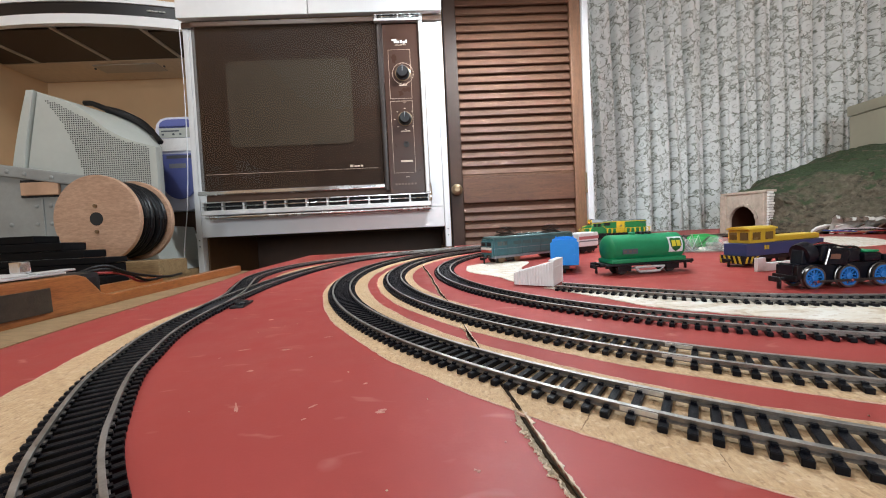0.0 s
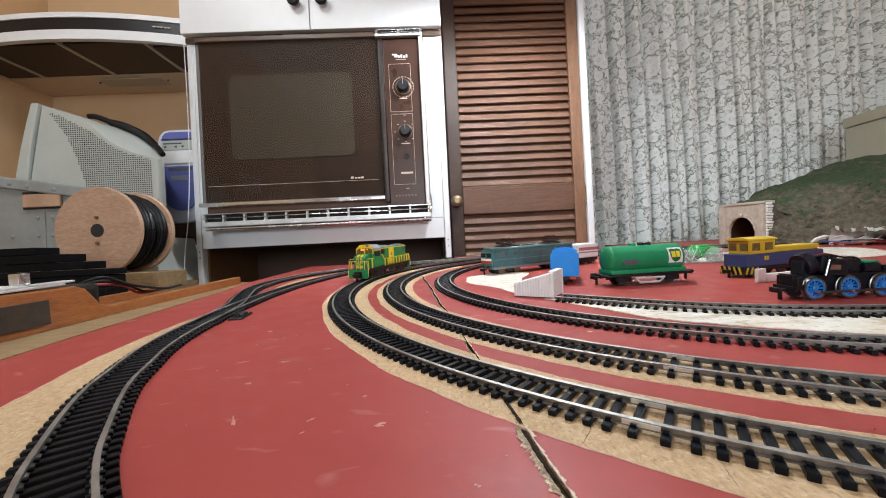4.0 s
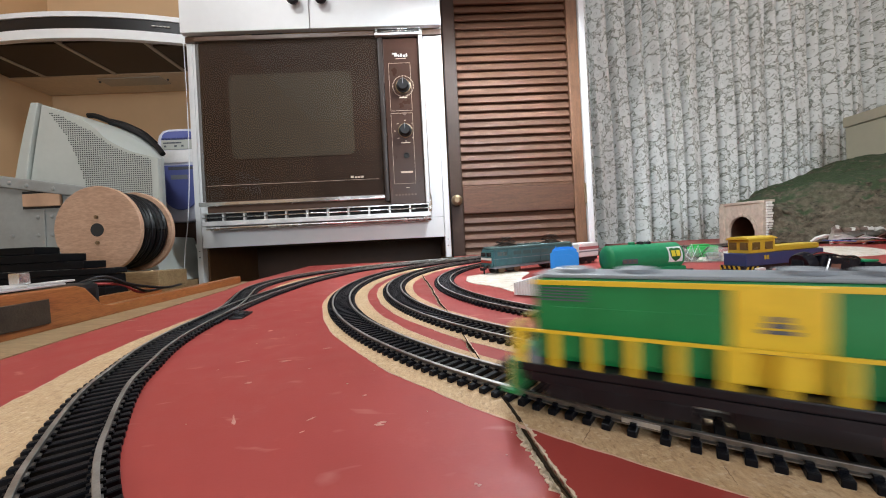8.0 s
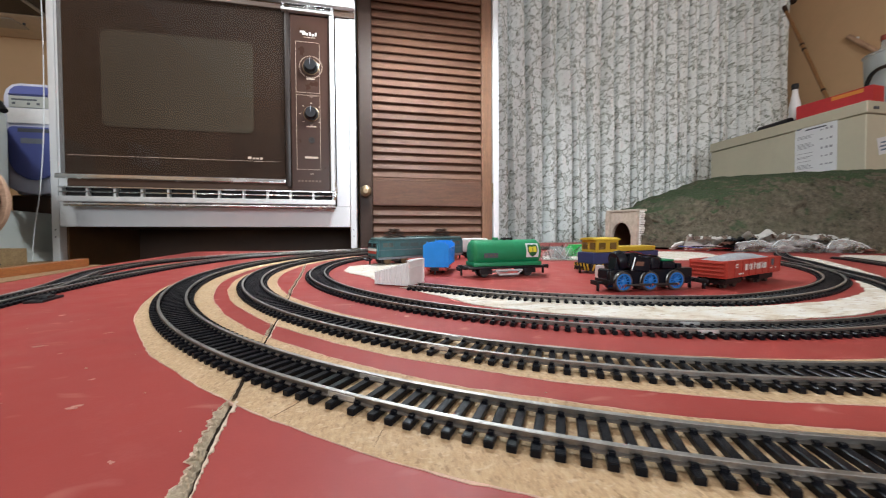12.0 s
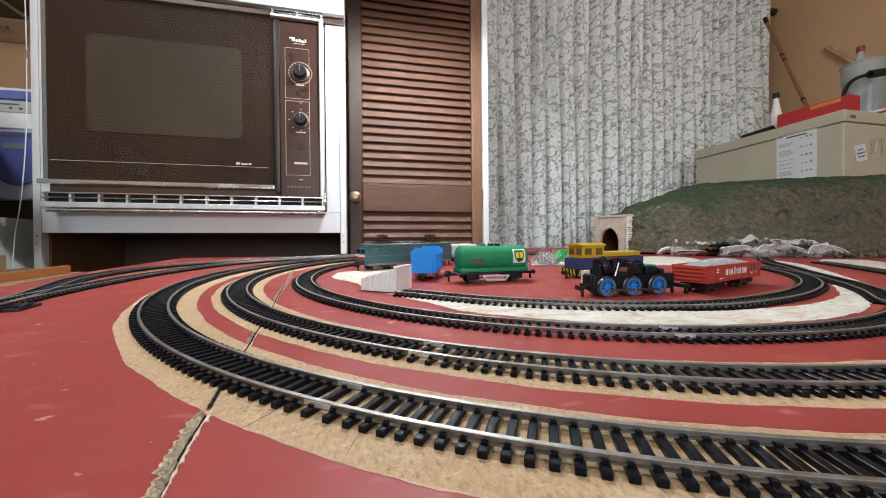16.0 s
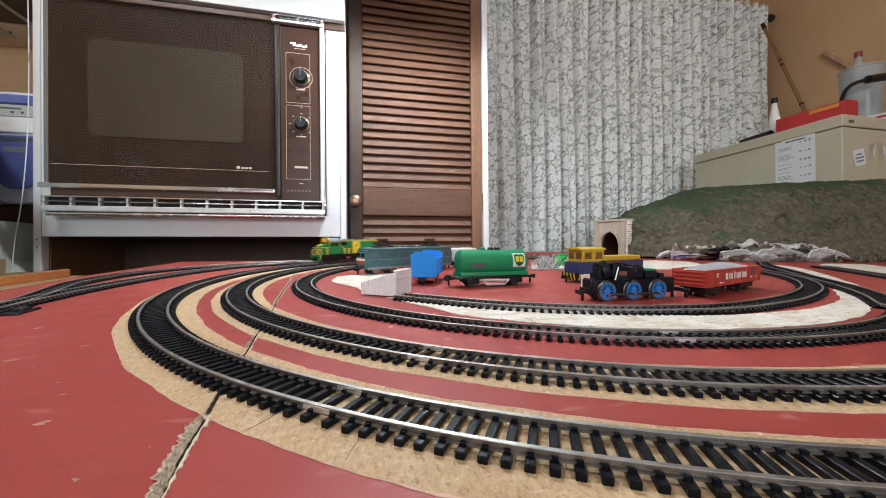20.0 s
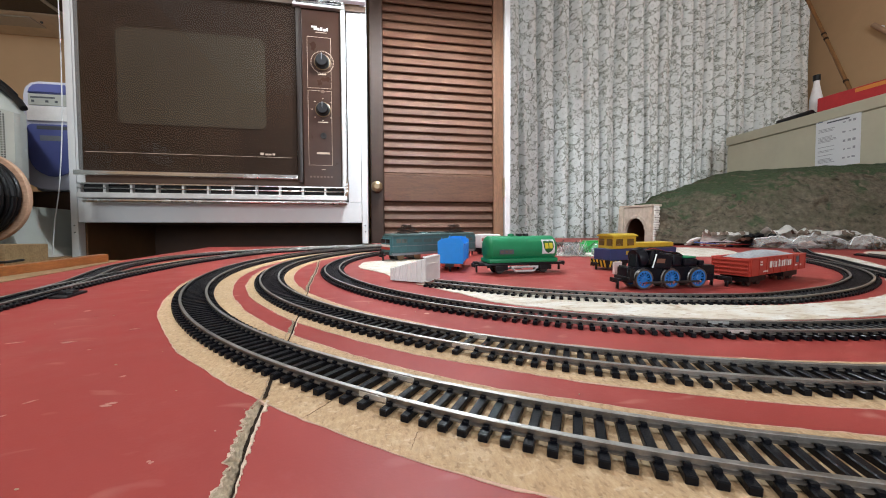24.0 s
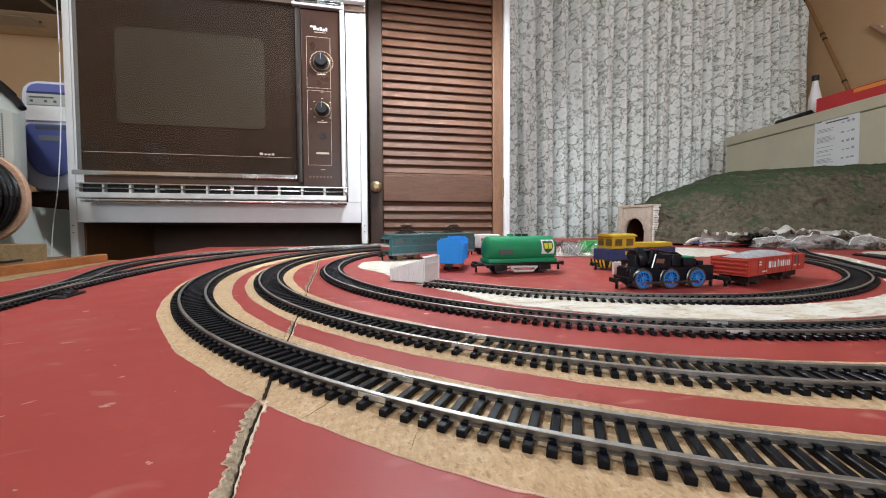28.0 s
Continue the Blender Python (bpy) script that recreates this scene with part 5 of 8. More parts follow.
def tower_pc():
    t = room_thing("computer_tower", pose(-0.742, 1.10, -0.022), "white and violet-blue tower computer standing on the worktop", "computer")
    part("case", B(-0.045, 0.07, 0.012, 0.21, 0.165, 0.432, bev=0.014, seg=4), "lilac", t)

    def front(w, z0, z1, r0, r1):
        """Outline with a rounded foot and rounded shoulders."""
        pts = [(0.012 + w * math.cos(radians(a)), z0 + r0 + r0 * math.sin(radians(a))) for a in range(180, 361, 15)]
        pts += [(0.012 + w - r1 + r1 * math.cos(radians(a)), z1 - r1 + r1 * math.sin(radians(a))) for a in range(0, 91, 30)]
        pts += [(0.012 - w + r1 + r1 * math.cos(radians(a)), z1 - r1 + r1 * math.sin(radians(a))) for a in range(90, 181, 30)]
        return pts

    part("front_shell", prism(bmesh.new(), front(0.064, 0.165, 0.440, 0.030, 0.034), -0.0115, 0.0, XZ, bev=0.003), "lilac", t)
    part("blue_front", prism(bmesh.new(), front(0.054, 0.200, 0.332, 0.060, 0.012), 0.0005, 0.006, XZ, bev=0.002), "blue_pc", t, "violet-blue front panel")
    part("blue_top", prism(bmesh.new(), front(0.050, 0.408, 0.432, 0.004, 0.022), 0.0005, 0.004, XZ, bev=0.001), "blue_pc", t)
    d = part("drive", B(-0.038, 0.064, -0.0045, -0.0005, 0.379, 0.407, bev=0.001), "beige", t)
    part("drive_slot", B(-0.032, 0.02, -0.0052, -0.0046, 0.396, 0.400), "ink", d)
    for x in (-0.03, 0.0, 0.02):
        part("drive_button", B(x, x + 0.006, -0.0058, -0.0046, 0.386, 0.391), "ink", d)
    part("drive", B(-0.042, 0.066, -0.0045, -0.0005, 0.340, 0.377, bev=0.001), "white_plastic", t)
    part("slot", B(-0.02, 0.055, -0.0068, -0.0062, 0.318, 0.327), "ink", t)
    part("badge", B(-0.014, 0.034, -0.0070, -0.0062, 0.290, 0.303), "grey", t)
    part("plinth", B(-0.05, 0.075, 0.012, 0.2, 0.098, 0.1645, bev=0.004), "dark", t)
    part("foot", B(-0.05, 0.075, 0.004, 0.2, 0.0, 0.0975, bev=0.003), "white_plastic", t)


tower_pc()


def cord():
    t = room_thing("hanging_cord", pose(0, 0, 0), "thin pale cord hanging beside the oven cabinet", "cord")
    part("string", tube(bmesh.new(), curve_pts([(-0.640, 1.0, 0.62), (-0.6385, 1.0, 0.45), (-0.642, 1.0, 0.28), (-0.651, 0.998, 0.14), (-0.661, 0.995, 0.055), (-0.664, 0.99, -0.02)], 8), 0.0011, 6), "paper", t)


cord()


M["reel_wood"] = timber("reel_plywood", (0.40, 0.23, 0.145), (0.58, 0.37, 0.25), (5, 30, 17), 0.6, rand=0.03)


def cable_reel():
    # its axis points at the board and a little along it
    t = room_thing("cable_reel", pose(-0.624, 0.709, 0.0125, 0, 0, -2), "plywood reel of black cable lying on its rims", "cable reel")
    r = 0.082
    axis = pose(0, 0, r, 90, 0, 0)
    for d0, d1, name in ((0.0, 0.009, "flange"), (-0.079, -0.07, "flange")):
        bm = bmesh.new()
        lathe(bm, [(0.0125, d0), (r - 0.001, d0), (r, d0 + 0.001), (r, d1 - 0.001), (r - 0.001, d1), (0.0125, d1)], axis, 56)
        f = part(name, bm, "reel_wood", t, "round pale plywood flange")
        if d0 == 0.0:
            for a in (90, 270):
                x, z = 0.024 * math.cos(radians(a)), 0.024 * math.sin(radians(a))
                part("screw", R_((x, -0.0115, r + z), (x, -0.0085, r + z), 0.0035, 12), "brass", f)
            part("bore", R_((0, -0.0096, r), (0, -0.0088, r), 0.0124, 24), "grille_hole", f)
    for i in range(10):
        d = -0.0655 + i * 0.0067
        rr = r - 0.012 - 0.003 * math.sin(i * 2.1)
        pts = [(rr * math.cos(radians(a)), -d + 0.0018 * math.sin(radians(a * 2) + i), r + rr * math.sin(radians(a))) for a in range(0, 361, 12)]
        part("cable_turn", tube(bmesh.new(), pts, 0.0046, 8), "coil", t)
    part("core", R_((0, -0.0, r), (0, 0.07, r), r - 0.018, 32), "coil", t)


cable_reel()


def grey_case():
    t = room_thing("metal_case", pose(0, 0.81, 0), "old grey painted metal chassis with round rivets", "metal case")
    out = [(-1.28, -0.0215), (-1.28, 0.294), (-0.72, 0.1955), (-0.706, 0.15), (-0.706, -0.0215)]
    part("panel", prism(bmesh.new(), out, -0.006, 0.0, XZ, bev=0.002), "beige_old", t)
    part("top_flange", B(-0.28, 0.285, -0.010, -0.0005, -0.012, 0.012, bev=0.004), "beige_old", t, at=pose(-1.0, 0, 0.2325, 0, 9.98, 0))
    part("opening", B(-0.874, -0.796, -0.0012, -0.0004, 0.156, 0.194), "grille_hole", t)
    part("batten", B(-0.868, -0.79, -0.008, -0.0014, 0.160, 0.188, bev=0.002), "ply", t, "pale wooden batten")
    part("fold", B(-0.832, -0.829, -0.0025, -0.0004, -0.02, 0.152, bev=0.0006), "beige_old", t)
    for x, z in ((-0.845, 0.138), (-0.846, 0.099), (-0.815, 0.138), (-0.816, 0.099), (-0.89, 0.212), (-0.855, 0.205), (-0.80, 0.196), (-0.92, 0.21), (-0.90, 0.10)):
        bm = bmesh.new()
        lathe(bm, [(0.0045, 0), (0.004, 0.0015), (0.0015, 0.0027)], pose(x, -0.010 if z > 0.19 else 0.0, z, 90, 0, 0), 12)
        part("rivet", bm, "beige_old", t)


M["beige_old"] = plain("grey_chassis_paint", (0.28, 0.29, 0.28), 0.5, var=0.2, scale=14)
grey_case()


def lumber():
    t = room_thing("timber_offcut", pose(-0.605, 0.735, -0.022, 0, 0, 8), "rough pale timber offcut under the reel", "timber")
    part("plank", B(-0.20, 0.085, -0.05, 0.05, 0.0, 0.034, bev=0.002), "bench", t)
    t = room_thing("plastic_strip_stack", pose(0, 0.55, -0.022, 0, 0, 0), "stack of dark plastic strips", "plastic strips")
    for i, (x1, z) in enumerate(((-0.483, 0.0), (-0.486, 0.0185), (-0.483, 0.037), (-0.515, 0.0465), (-0.545, 0.0585), (-0.585, 0.071))):
        h = (0.018, 0.018, 0.009, 0.0115, 0.012, 0.011)[i]
        part("strip", B(-0.95, x1, 0.002 * (i % 2), 0.04, z, z + h, bev=0.0015), "strip_black", t)


lumber()


def controller():
    t = thing("control_panel", pose(-0.3435, 0.45, 0.0, 0, 0, -2.9), "varnished orange wooden control panel with a metal plate", "control panel")
    out = [(-0.30, -0.018), (-0.30, 0.039), (-0.086, 0.0365), (-0.077, 0.033), (-0.068, 0.022), (-0.062, 0.014), (-0.05, 0.0108), (0.19, 0.0125), (0.19, -0.018)]
    part("side_board", prism(bmesh.new(), out, -0.012, 0.0, YZ, bev=0.0015), "oak", t, "varnished orange wooden side")
    part("metal_plate", B(-0.13, -0.002, -0.29, -0.093, 0.0385, 0.0405, bev=0.0006), "alu", t, "worn aluminium top plate")
    for y in (-0.20, -0.155, -0.115):
        part("plate_rib", B(-0.016, -0.003, y, y + 0.032, 0.0406, 0.0425, bev=0.0008), "alu", t)
    part("inset_plate", B(0.0004, 0.0020, -0.235, -0.112, 0.006, 0.028, bev=0.0005), "mesh", t, "dark label plate")
    part("back_board", B(-0.141, -0.131, -0.30, 0.18, -0.018, 0.004, bev=0.001), "oak", t)
    part("floor_board", B(-0.1305, -0.0125, -0.29, 0.18, -0.018, -0.012), "dark", t)
    part("switch", B(-0.022, -0.012, -0.122, -0.113, 0.0428, 0.053, bev=0.0012), "steel", t, "small chrome switch")
    part("plug", B(-0.05, -0.016, -0.090, -0.045, -0.0118, 0.036, bev=0.006), "black", t)
    for i, (c, ys) in enumerate((("coil", 0.06), ("coil", 0.03), ("wire_red", 0.02))):
        part("wire", tube(bmesh.new(), curve_pts([(-0.03, -0.06, 0.034), (-0.022, -0.035, 0.040 - 0.004 * i), (-0.02 - 0.006 * i, 0.0, 0.026), (-0.03, ys, 0.014), (-0.045, ys + 0.05, 0.012)], 6), 0.0016), c, t)


M["wire_red"] = plain("red_wire", (0.35, 0.03, 0.03), 0.4)
M["wire_pale"] = plain("pale_wire", (0.65, 0.55, 0.55), 0.4)
controller()

# ---------------------------------------------------------------- hill, portal, chest


def hill_top(x):
    """Ridge height along the hill."""
    k = [(0.80, 0.108), (0.84, 0.110), (0.93, 0.126), (1.00, 0.160), (1.12, 0.186), (1.20, 0.224), (1.48, 0.248), (2.0, 0.30)]
    for (a, za), (b, zb) in zip(k, k[1:]):
        if x <= b:
            return za + (zb - za) * max(0, (x - a) / (b - a))
    return k[-1][1]


def hill_foot(x):
    k = [(0.80, 0.875), (0.835, 0.868), (0.86, 0.850), (0.93, 0.82), (1.01, 0.74), (1.15, 0.69), (1.25, 0.64), (1.45, 0.56), (1.9, 0.50)]
    for (a, za), (b, zb) in zip(k, k[1:]):
        if x <= b:
            return za + (zb - za) * max(0, (x - a) / (b - a))
    return k[-1][1]


def hill():
    nx, ny = 190, 80
    vs, fs = [], []
    for i in range(nx + 1):
        x = 0.828 + (1.56 - 0.828) * i / nx
        foot = hill_foot(x)
        back = min(1.27, 1.005 + (x - 0.845) * 1.25)
        top = hill_top(x)
        ridge = min(1.02, back - 0.03)
        for j in range(ny + 1):
            v = j / ny
            y = foot + (back - foot) * v ** 1.25
            d = (y - foot)
            crest = ridge - foot
            rise = min(1.0, d / ((0.12 + 0.10 * crest) * min(1.0, 0.30 + (x - 0.828) / 0.16)))
            z = 0.006 + (top - 0.006) * (0.80 * (1 - (1 - rise) ** 1.7) + 0.20 * min(1, d / crest))
            if y > ridge:
                z = top * (1 - 0.5 * ((y - ridge) / (back - ridge)) ** 2)
            n = noise.fractal((x * 16, y * 16, z * 12), 1.0, 2.0, 4)
            n2 = noise.fractal((x * 60, y * 60, z * 60), 1.0, 2.0, 3)
            pit = -0.008 * max(0.0, noise.noise((x * 75, y * 75, z * 75)) - 0.15)
            fade = min(1, d / 0.05) * min(1, 0.1 + (x - 0.828) / 0.05)
            vs.append((x + 0.010 * n2 * fade, y + (0.014 * n - pit * 1.5) * fade + 0.005 * n2, max(0.0, z + (0.007 * n + 0.0035 * n2 + pit) * fade)))
    w = ny + 1
    for i in range(nx):
        for j in range(ny):
            fs.append((i * w + j, (i + 1) * w + j, (i + 1) * w + j + 1, i * w + j + 1))
    me = bpy.data.meshes.new("model_hill")
    me.from_pydata(vs, [], fs)
    me.materials.append(M["hill"])
    me.shade_smooth()
    tagged(new("model_hill", me), "model hill of painted plaster, green on top and brown earth below", "model hill")


hill()


def tunnel_portal():
    t = thing("tunnel_portal", pose(0.825, 0.945, 0, 0, 0, 0), "cast stone tunnel mouth with a round arch and stained sides", "tunnel portal")
    pts = [(0.078, 0.0), (0.078, 0.1055), (-0.060, 0.1055), (-0.060, 0.0), (-0.030, 0.0), (-0.030, 0.034)]
    pts += [(0.010 + 0.040 * math.cos(radians(a)), 0.034 + 0.040 * math.sin(radians(a))) for a in range(170, 5, -10)]
    pts += [(0.050, 0.034), (0.050, 0.0)]
    part("wall", prism(bmesh.new(), pts, 0.0, 0.006, YZ, bev=0.0008), "stone", t)
    for k in range(9):
        a0 = 8 + k * 18.3
        q = []
        for a, r in ((a0, 0.0405), (a0 + 16.5, 0.0405), (a0 + 16.5, 0.049), (a0, 0.049)):
            q.append((0.010 + r * math.cos(radians(a)), 0.034 + r * 1.0 * math.sin(radians(a))))
        part("arch_stone", prism(bmesh.new(), q, -0.002, -0.0001, YZ, bev=0.0005), "stone", t)
    part("coping", B(-0.003, 0.025, -0.062, 0.080, 0.1058, 0.1125, bev=0.0015), "stone", t)
    part("buttress", B(-0.006, -0.0003, -0.060, -0.048, 0.0, 0.105, bev=0.001), "stone", t)
    part("buttress", B(-0.006, -0.0003, 0.060, 0.078, 0.0, 0.1055, bev=0.001), "stone", t)
    for i in range(16):
        z = 0.006 + i * 0.0066
        bm = bmesh.new()
        box(bm, 0.001, 0.016, -0.0640 - 0.0015 * (i % 3), -0.0602, z - 0.0029, z + 0.0027, bev=0.0008, seg=1)
        part("quoin", bm, "plaster", t)
    part("bore", B(0.0065, 0.16, -0.036, 0.056, 0.076, 0.079), "dark", t)
    part("bore", B(0.0065, 0.16, -0.040, -0.0365, 0.0, 0.079), "dark", t)
    part("bore", B(0.0065, 0.16, 0.0565, 0.060, 0.0, 0.079), "dark", t)


tunnel_portal()


def shards():
    rnd = random.Random(5)
    for i in range(46):
        u = rnd.random()
        x = 0.90 + u * 0.36
        y = hill_foot(x) - 0.012 + rnd.uniform(-0.015, 0.02)
        s = rnd.uniform(0.010, 0.026) * (1.5 if 0.3 < u < 0.8 else 0.9)
        bm = bmesh.new()
        n = 7
        ring = [(s * rnd.uniform(0.6, 1.2) * math.cos(2 * math.pi * k / n), 0.55 * s * rnd.uniform(0.5, 1.2) * math.sin(2 * math.pi * k / n)) for k in range(n)]
        prism(bm, ring, 0, rnd.uniform(0.002, 0.004), bev=0.0004)
        for v in bm.verts:
            v.co.z += 0.25 * s * noise.noise((v.co.x * 90, v.co.y * 90, i))
        mat = rnd.choice(["plaster", "plaster", "plaster", "rust", "stone"])
        m = pose(x, y, 0.004 + 0.3 * s, rnd.uniform(-75, -15), rnd.uniform(-25, 25), rnd.uniform(-40, 60))
        ob = new("plaster_shard", finish("plaster_shard", bm, mat, 0))
        ob.matrix_world = m
        lo = min((m @ v.co).z for v in ob.data.vertices)
        ob.matrix_world = Matrix.Translation((0, 0, 0.0002 - lo)) @ m
        tagged(ob, {"plaster": "torn white plaster shard at the hill foot", "rust": "crumpled brown card scrap at the hill foot", "stone": "grey stone-coloured scrap at the hill foot"}[mat], "debris", "debris at the hill foot")
    # large curled crust
    for x, y, s, h, rz, mat in ((0.945, 0.79, 0.045, 0.044, -34, "plaster"), (1.045, 0.715, 0.055, 0.052, -18, "plaster"), (1.12, 0.685, 0.055, 0.048, -8, "plaster"), (1.19, 0.668, 0.035, 0.036, -22, "plaster"), (0.975, 0.757, 0.03, 0.026, 10, "rust"), (0.992, 0.738, 0.036, 0.038, -30, "black")):
        bm = bmesh.new()
        nu, nv = 26, 9
        grid = []
        for i in range(nu + 1):
            row = []
            for j in range(nv + 1):
                u, v = i / nu * 2 - 1, j / nv
                tear = 0.85 + 0.35 * noise.noise((u * 2.3, 0, rz)) + 0.18 * noise.noise((u * 6, 3, rz))
                row.append(bm.verts.new((s * u + 0.008 * noise.noise((u * 4, v * 4, s)), 0.5 * s * math.cos(v * 2.4 * (0.6 + 0.5 * tear)) + 0.006 * noise.noise((u * 7, v * 5, rz)), h * math.sin(v * 2.2) * tear + 0.003 * noise.noise((u * 5, v * 4, rz)))))
            grid.append(row)
        for i in range(nu):
            for j in range(nv):
                bm.faces.new((grid[i][j], grid[i + 1][j], grid[i + 1][j + 1], grid[i][j + 1]))
        for f in bm.faces:
            v = sum(q.co.y for q in f.verts) / 4
            f.material_index = 1 if mat == "plaster" and v < 0.02 * s and noise.noise((f.verts[0].co.x * 45, rz, 0)) < -0.02 else 0
        bmesh.ops.solidify(bm, geom=bm.faces[:], thickness=0.0025)
        bmesh.ops.recalc_face_normals(bm, faces=bm.faces[:])
        ob = new("plaster_crust", finish("plaster_crust", bm, [mat, "crust_under"], 50))
        lo = min(v.co.z for v in ob.data.vertices)
        ob.matrix_world = pose(x, y - 0.012, 0.0004 - lo, 0, 0, rz)
        tagged(ob, {"plaster": "curled white plaster crust at the hill foot", "rust": "curled brown card scrap at the hill foot", "black": "crumpled black plastic scrap at the hill foot"}[mat], "debris", "debris at the hill foot")
    # crumpled clear packaging film
    for q, (x, y, lx, h, rz) in enumerate(((1.075, 0.690, 0.060, 0.046, -16), (1.165, 0.652, 0.050, 0.040, -12), (1.00, 0.722, 0.040, 0.038, -30))):
        bm = bmesh.new()
        nu, nv = 34, 12
        rows = []
        for i in range(nu + 1):
            row = []
            for j in range(nv + 1):
                u, v = i / nu * 2 - 1, j / nv
                k = noise.noise((u * 3.1, v * 2.2, q * 5.0))
                k2 = noise.noise((u * 9, v * 7, q * 3.0))
                row.append(bm.verts.new((lx * u + 0.006 * k2, 0.020 * math.cos(v * 2.9) + 0.012 * k + 0.005 * k2, max(0.0006, h * math.sin(v * 2.5) * (0.78 + 0.22 * k - 0.35 * u * u) + 0.0025 * k2))))
            rows.append(row)
        for i in range(nu):
            for j in range(nv):
                bm.faces.new((rows[i][j], rows[i + 1][j], rows[i + 1][j + 1], rows[i][j + 1]))
        t = thing("packaging_film", pose(x, y - 0.02, 0, 0, 0, rz), "crumpled clear plastic film lying at the hill foot", "packaging")
        part("film", bm, "film", t, smooth=25)
        ridge = max(range(nv + 1), key=lambda j: math.sin(j / nv * 2.5))
        part("rolled_edge", tube(bmesh.new(), [(lx * (i / 17 * 2 - 1), 0.020 * math.cos(ridge / nv * 2.9) + 0.012 * noise.noise(((i / 17 * 2 - 1) * 3.1, ridge / nv * 2.2, q * 5.0)), h * (0.78 - 0.35 * (i / 17 * 2 - 1) ** 2 + 0.22 * noise.noise(((i / 17 * 2 - 1) * 3.1, ridge / nv * 2.2, q * 5.0)))) for i in range(18)], 0.0010, 6), "white_plastic", t)
    t = thing("loose_wires", pose(0.93, 0.775, 0.0), "tangle of thin coloured wires on the board", "wires")
    for i, c in enumerate(("wire_red", "wire_blue", "coil", "wire_red", "bench", "wire_pale")):
        r2 = random.Random(i)
        pts = [(-0.05 + 0.04 * k + r2.uniform(-0.02, 0.02), r2.uniform(-0.02, 0.02) - 0.012 * k, 0.003 + r2.random() * 0.012) for k in range(6)]
        part("wire", tube(bmesh.new(), curve_pts(pts, 6), 0.0012, 6), c, t)


M["crust_under"] = plain("stained_crust", (0.27, 0.20, 0.155), 0.9, var=0.5, scale=60, relief=0.001)
M["wire_blue"] = plain("blue_wire", (0.04, 0.09, 0.35), 0.4)
shards()


def bushes():
    rnd = random.Random(11)
    bm = bmesh.new()
    for i in range(420):
        x = rnd.uniform(1.10, 1.50)
        y = hill_foot(x) - rnd.uniform(-0.004, 0.03)
        p = Vector((x, y, rnd.uniform(0.001, 0.02) * rnd.random()))
        a = Vector((rnd.uniform(-1, 1), rnd.uniform(-1, 1), rnd.uniform(-0.2, 1))).normalized() * rnd.uniform(0.004, 0.013)
        b = Vector((rnd.uniform(-1, 1), rnd.uniform(-1, 1), rnd.uniform(-0.3, 1))).normalized() * rnd.uniform(0.003, 0.008)
        v = [bm.verts.new(p), bm.verts.new(p + a), bm.verts.new(p + a + b), bm.verts.new(p + b)]
        bm.faces.new(v)
    tagged(new("dry_scrub", finish("dry_scrub", bm, "scrub", 0)), "dry brown lichen scrub at the hill foot", "scrub", kind="stuff")


M["scrub"] = plain("dry_lichen", (0.17, 0.14, 0.09), 0.9, var=0.5, scale=80)
bushes()


def chest():
    t = room_thing("metal_chest", pose(1.577, 0.824, 0), "cream enamelled metal chest with a lid and a paper notice", "chest")
    part("body", B(0.0, 0.52, 0.0, 0.516, 0.0, 0.403, bev=0.004), "cream", t)
    part("lid", B(-0.004, 0.524, -0.004, 0.52, 0.4045, 0.442, bev=0.005, seg=3), "cream", t)
    n = part("notice", B(-0.0015, -0.0004, 0.070, 0.190, 0.245, 0.419), "paper", t, "printed white notice with small diagrams")
    r2 = random.Random(3)
    part("print_bar", B(-0.0021, -0.0016, 0.098, 0.158, 0.394, 0.3985), "ink", n)
    part("print_bar", B(-0.0021, -0.0016, 0.170, 0.184, 0.402, 0.411), "shade_blue", n)
    for z0, lines in ((0.376, 3), (0.350, 5), (0.316, 1), (0.304, 2), (0.288, 1), (0.276, 4)):
        for k in range(lines):
            e = r2.uniform(0.0, 0.018)
            part("print_bar", B(-0.0021, -0.0016, 0.132 + e, 0.182, z0 - k * 0.0042, z0 - k * 0.0042 + 0.0016), "dull_ink", n)
    for z0 in (0.384, 0.352, 0.322, 0.296, 0.268):
        for y0 in (0.082, 0.094, 0.108):
            part("print_bar", B(-0.0021, -0.0016, y0, y0 + r2.uniform(0.004, 0.009), z0, z0 + r2.uniform(0.003, 0.008)), "dull_ink", n)
    lb = part("label", B(-0.025, 0.025, -0.0008, 0.0, -0.026, 0.026), "paper", t, "small tilted white label", at=pose(0.072, -0.0008, 0.308, 0, -13, 0))
    for k, w in enumerate((0.016, 0.019, 0.012)):
        part("label_mark", B(-w, w, -0.0014, -0.0009, -0.014 + k * 0.011, -0.009 + k * 0.011), "shade_blue", lb)
    bm = bmesh.new()
    tube(bm, [(0.116, -0.002, 0.309), (0.116, -0.014, 0.309), (0.116, -0.014, 0.349), (0.162, -0.014, 0.351), (0.162, -0.014, 0.309), (0.162, -0.002, 0.309)], 0.003)
    part("handle", bm, "alu", t, "grey wire handle")
    part("catch", B(0.02, 0.04, -0.0075, -0.0045, 0.416, 0.424, bev=0.001), "ink", t)


M["shade_blue"] = plain("grey_blue_print", (0.16, 0.22, 0.30), 0.7, var=0.1)
M["dull_ink"] = plain("grey_ink", (0.33, 0.34, 0.37), 0.7, var=0.1)
chest()


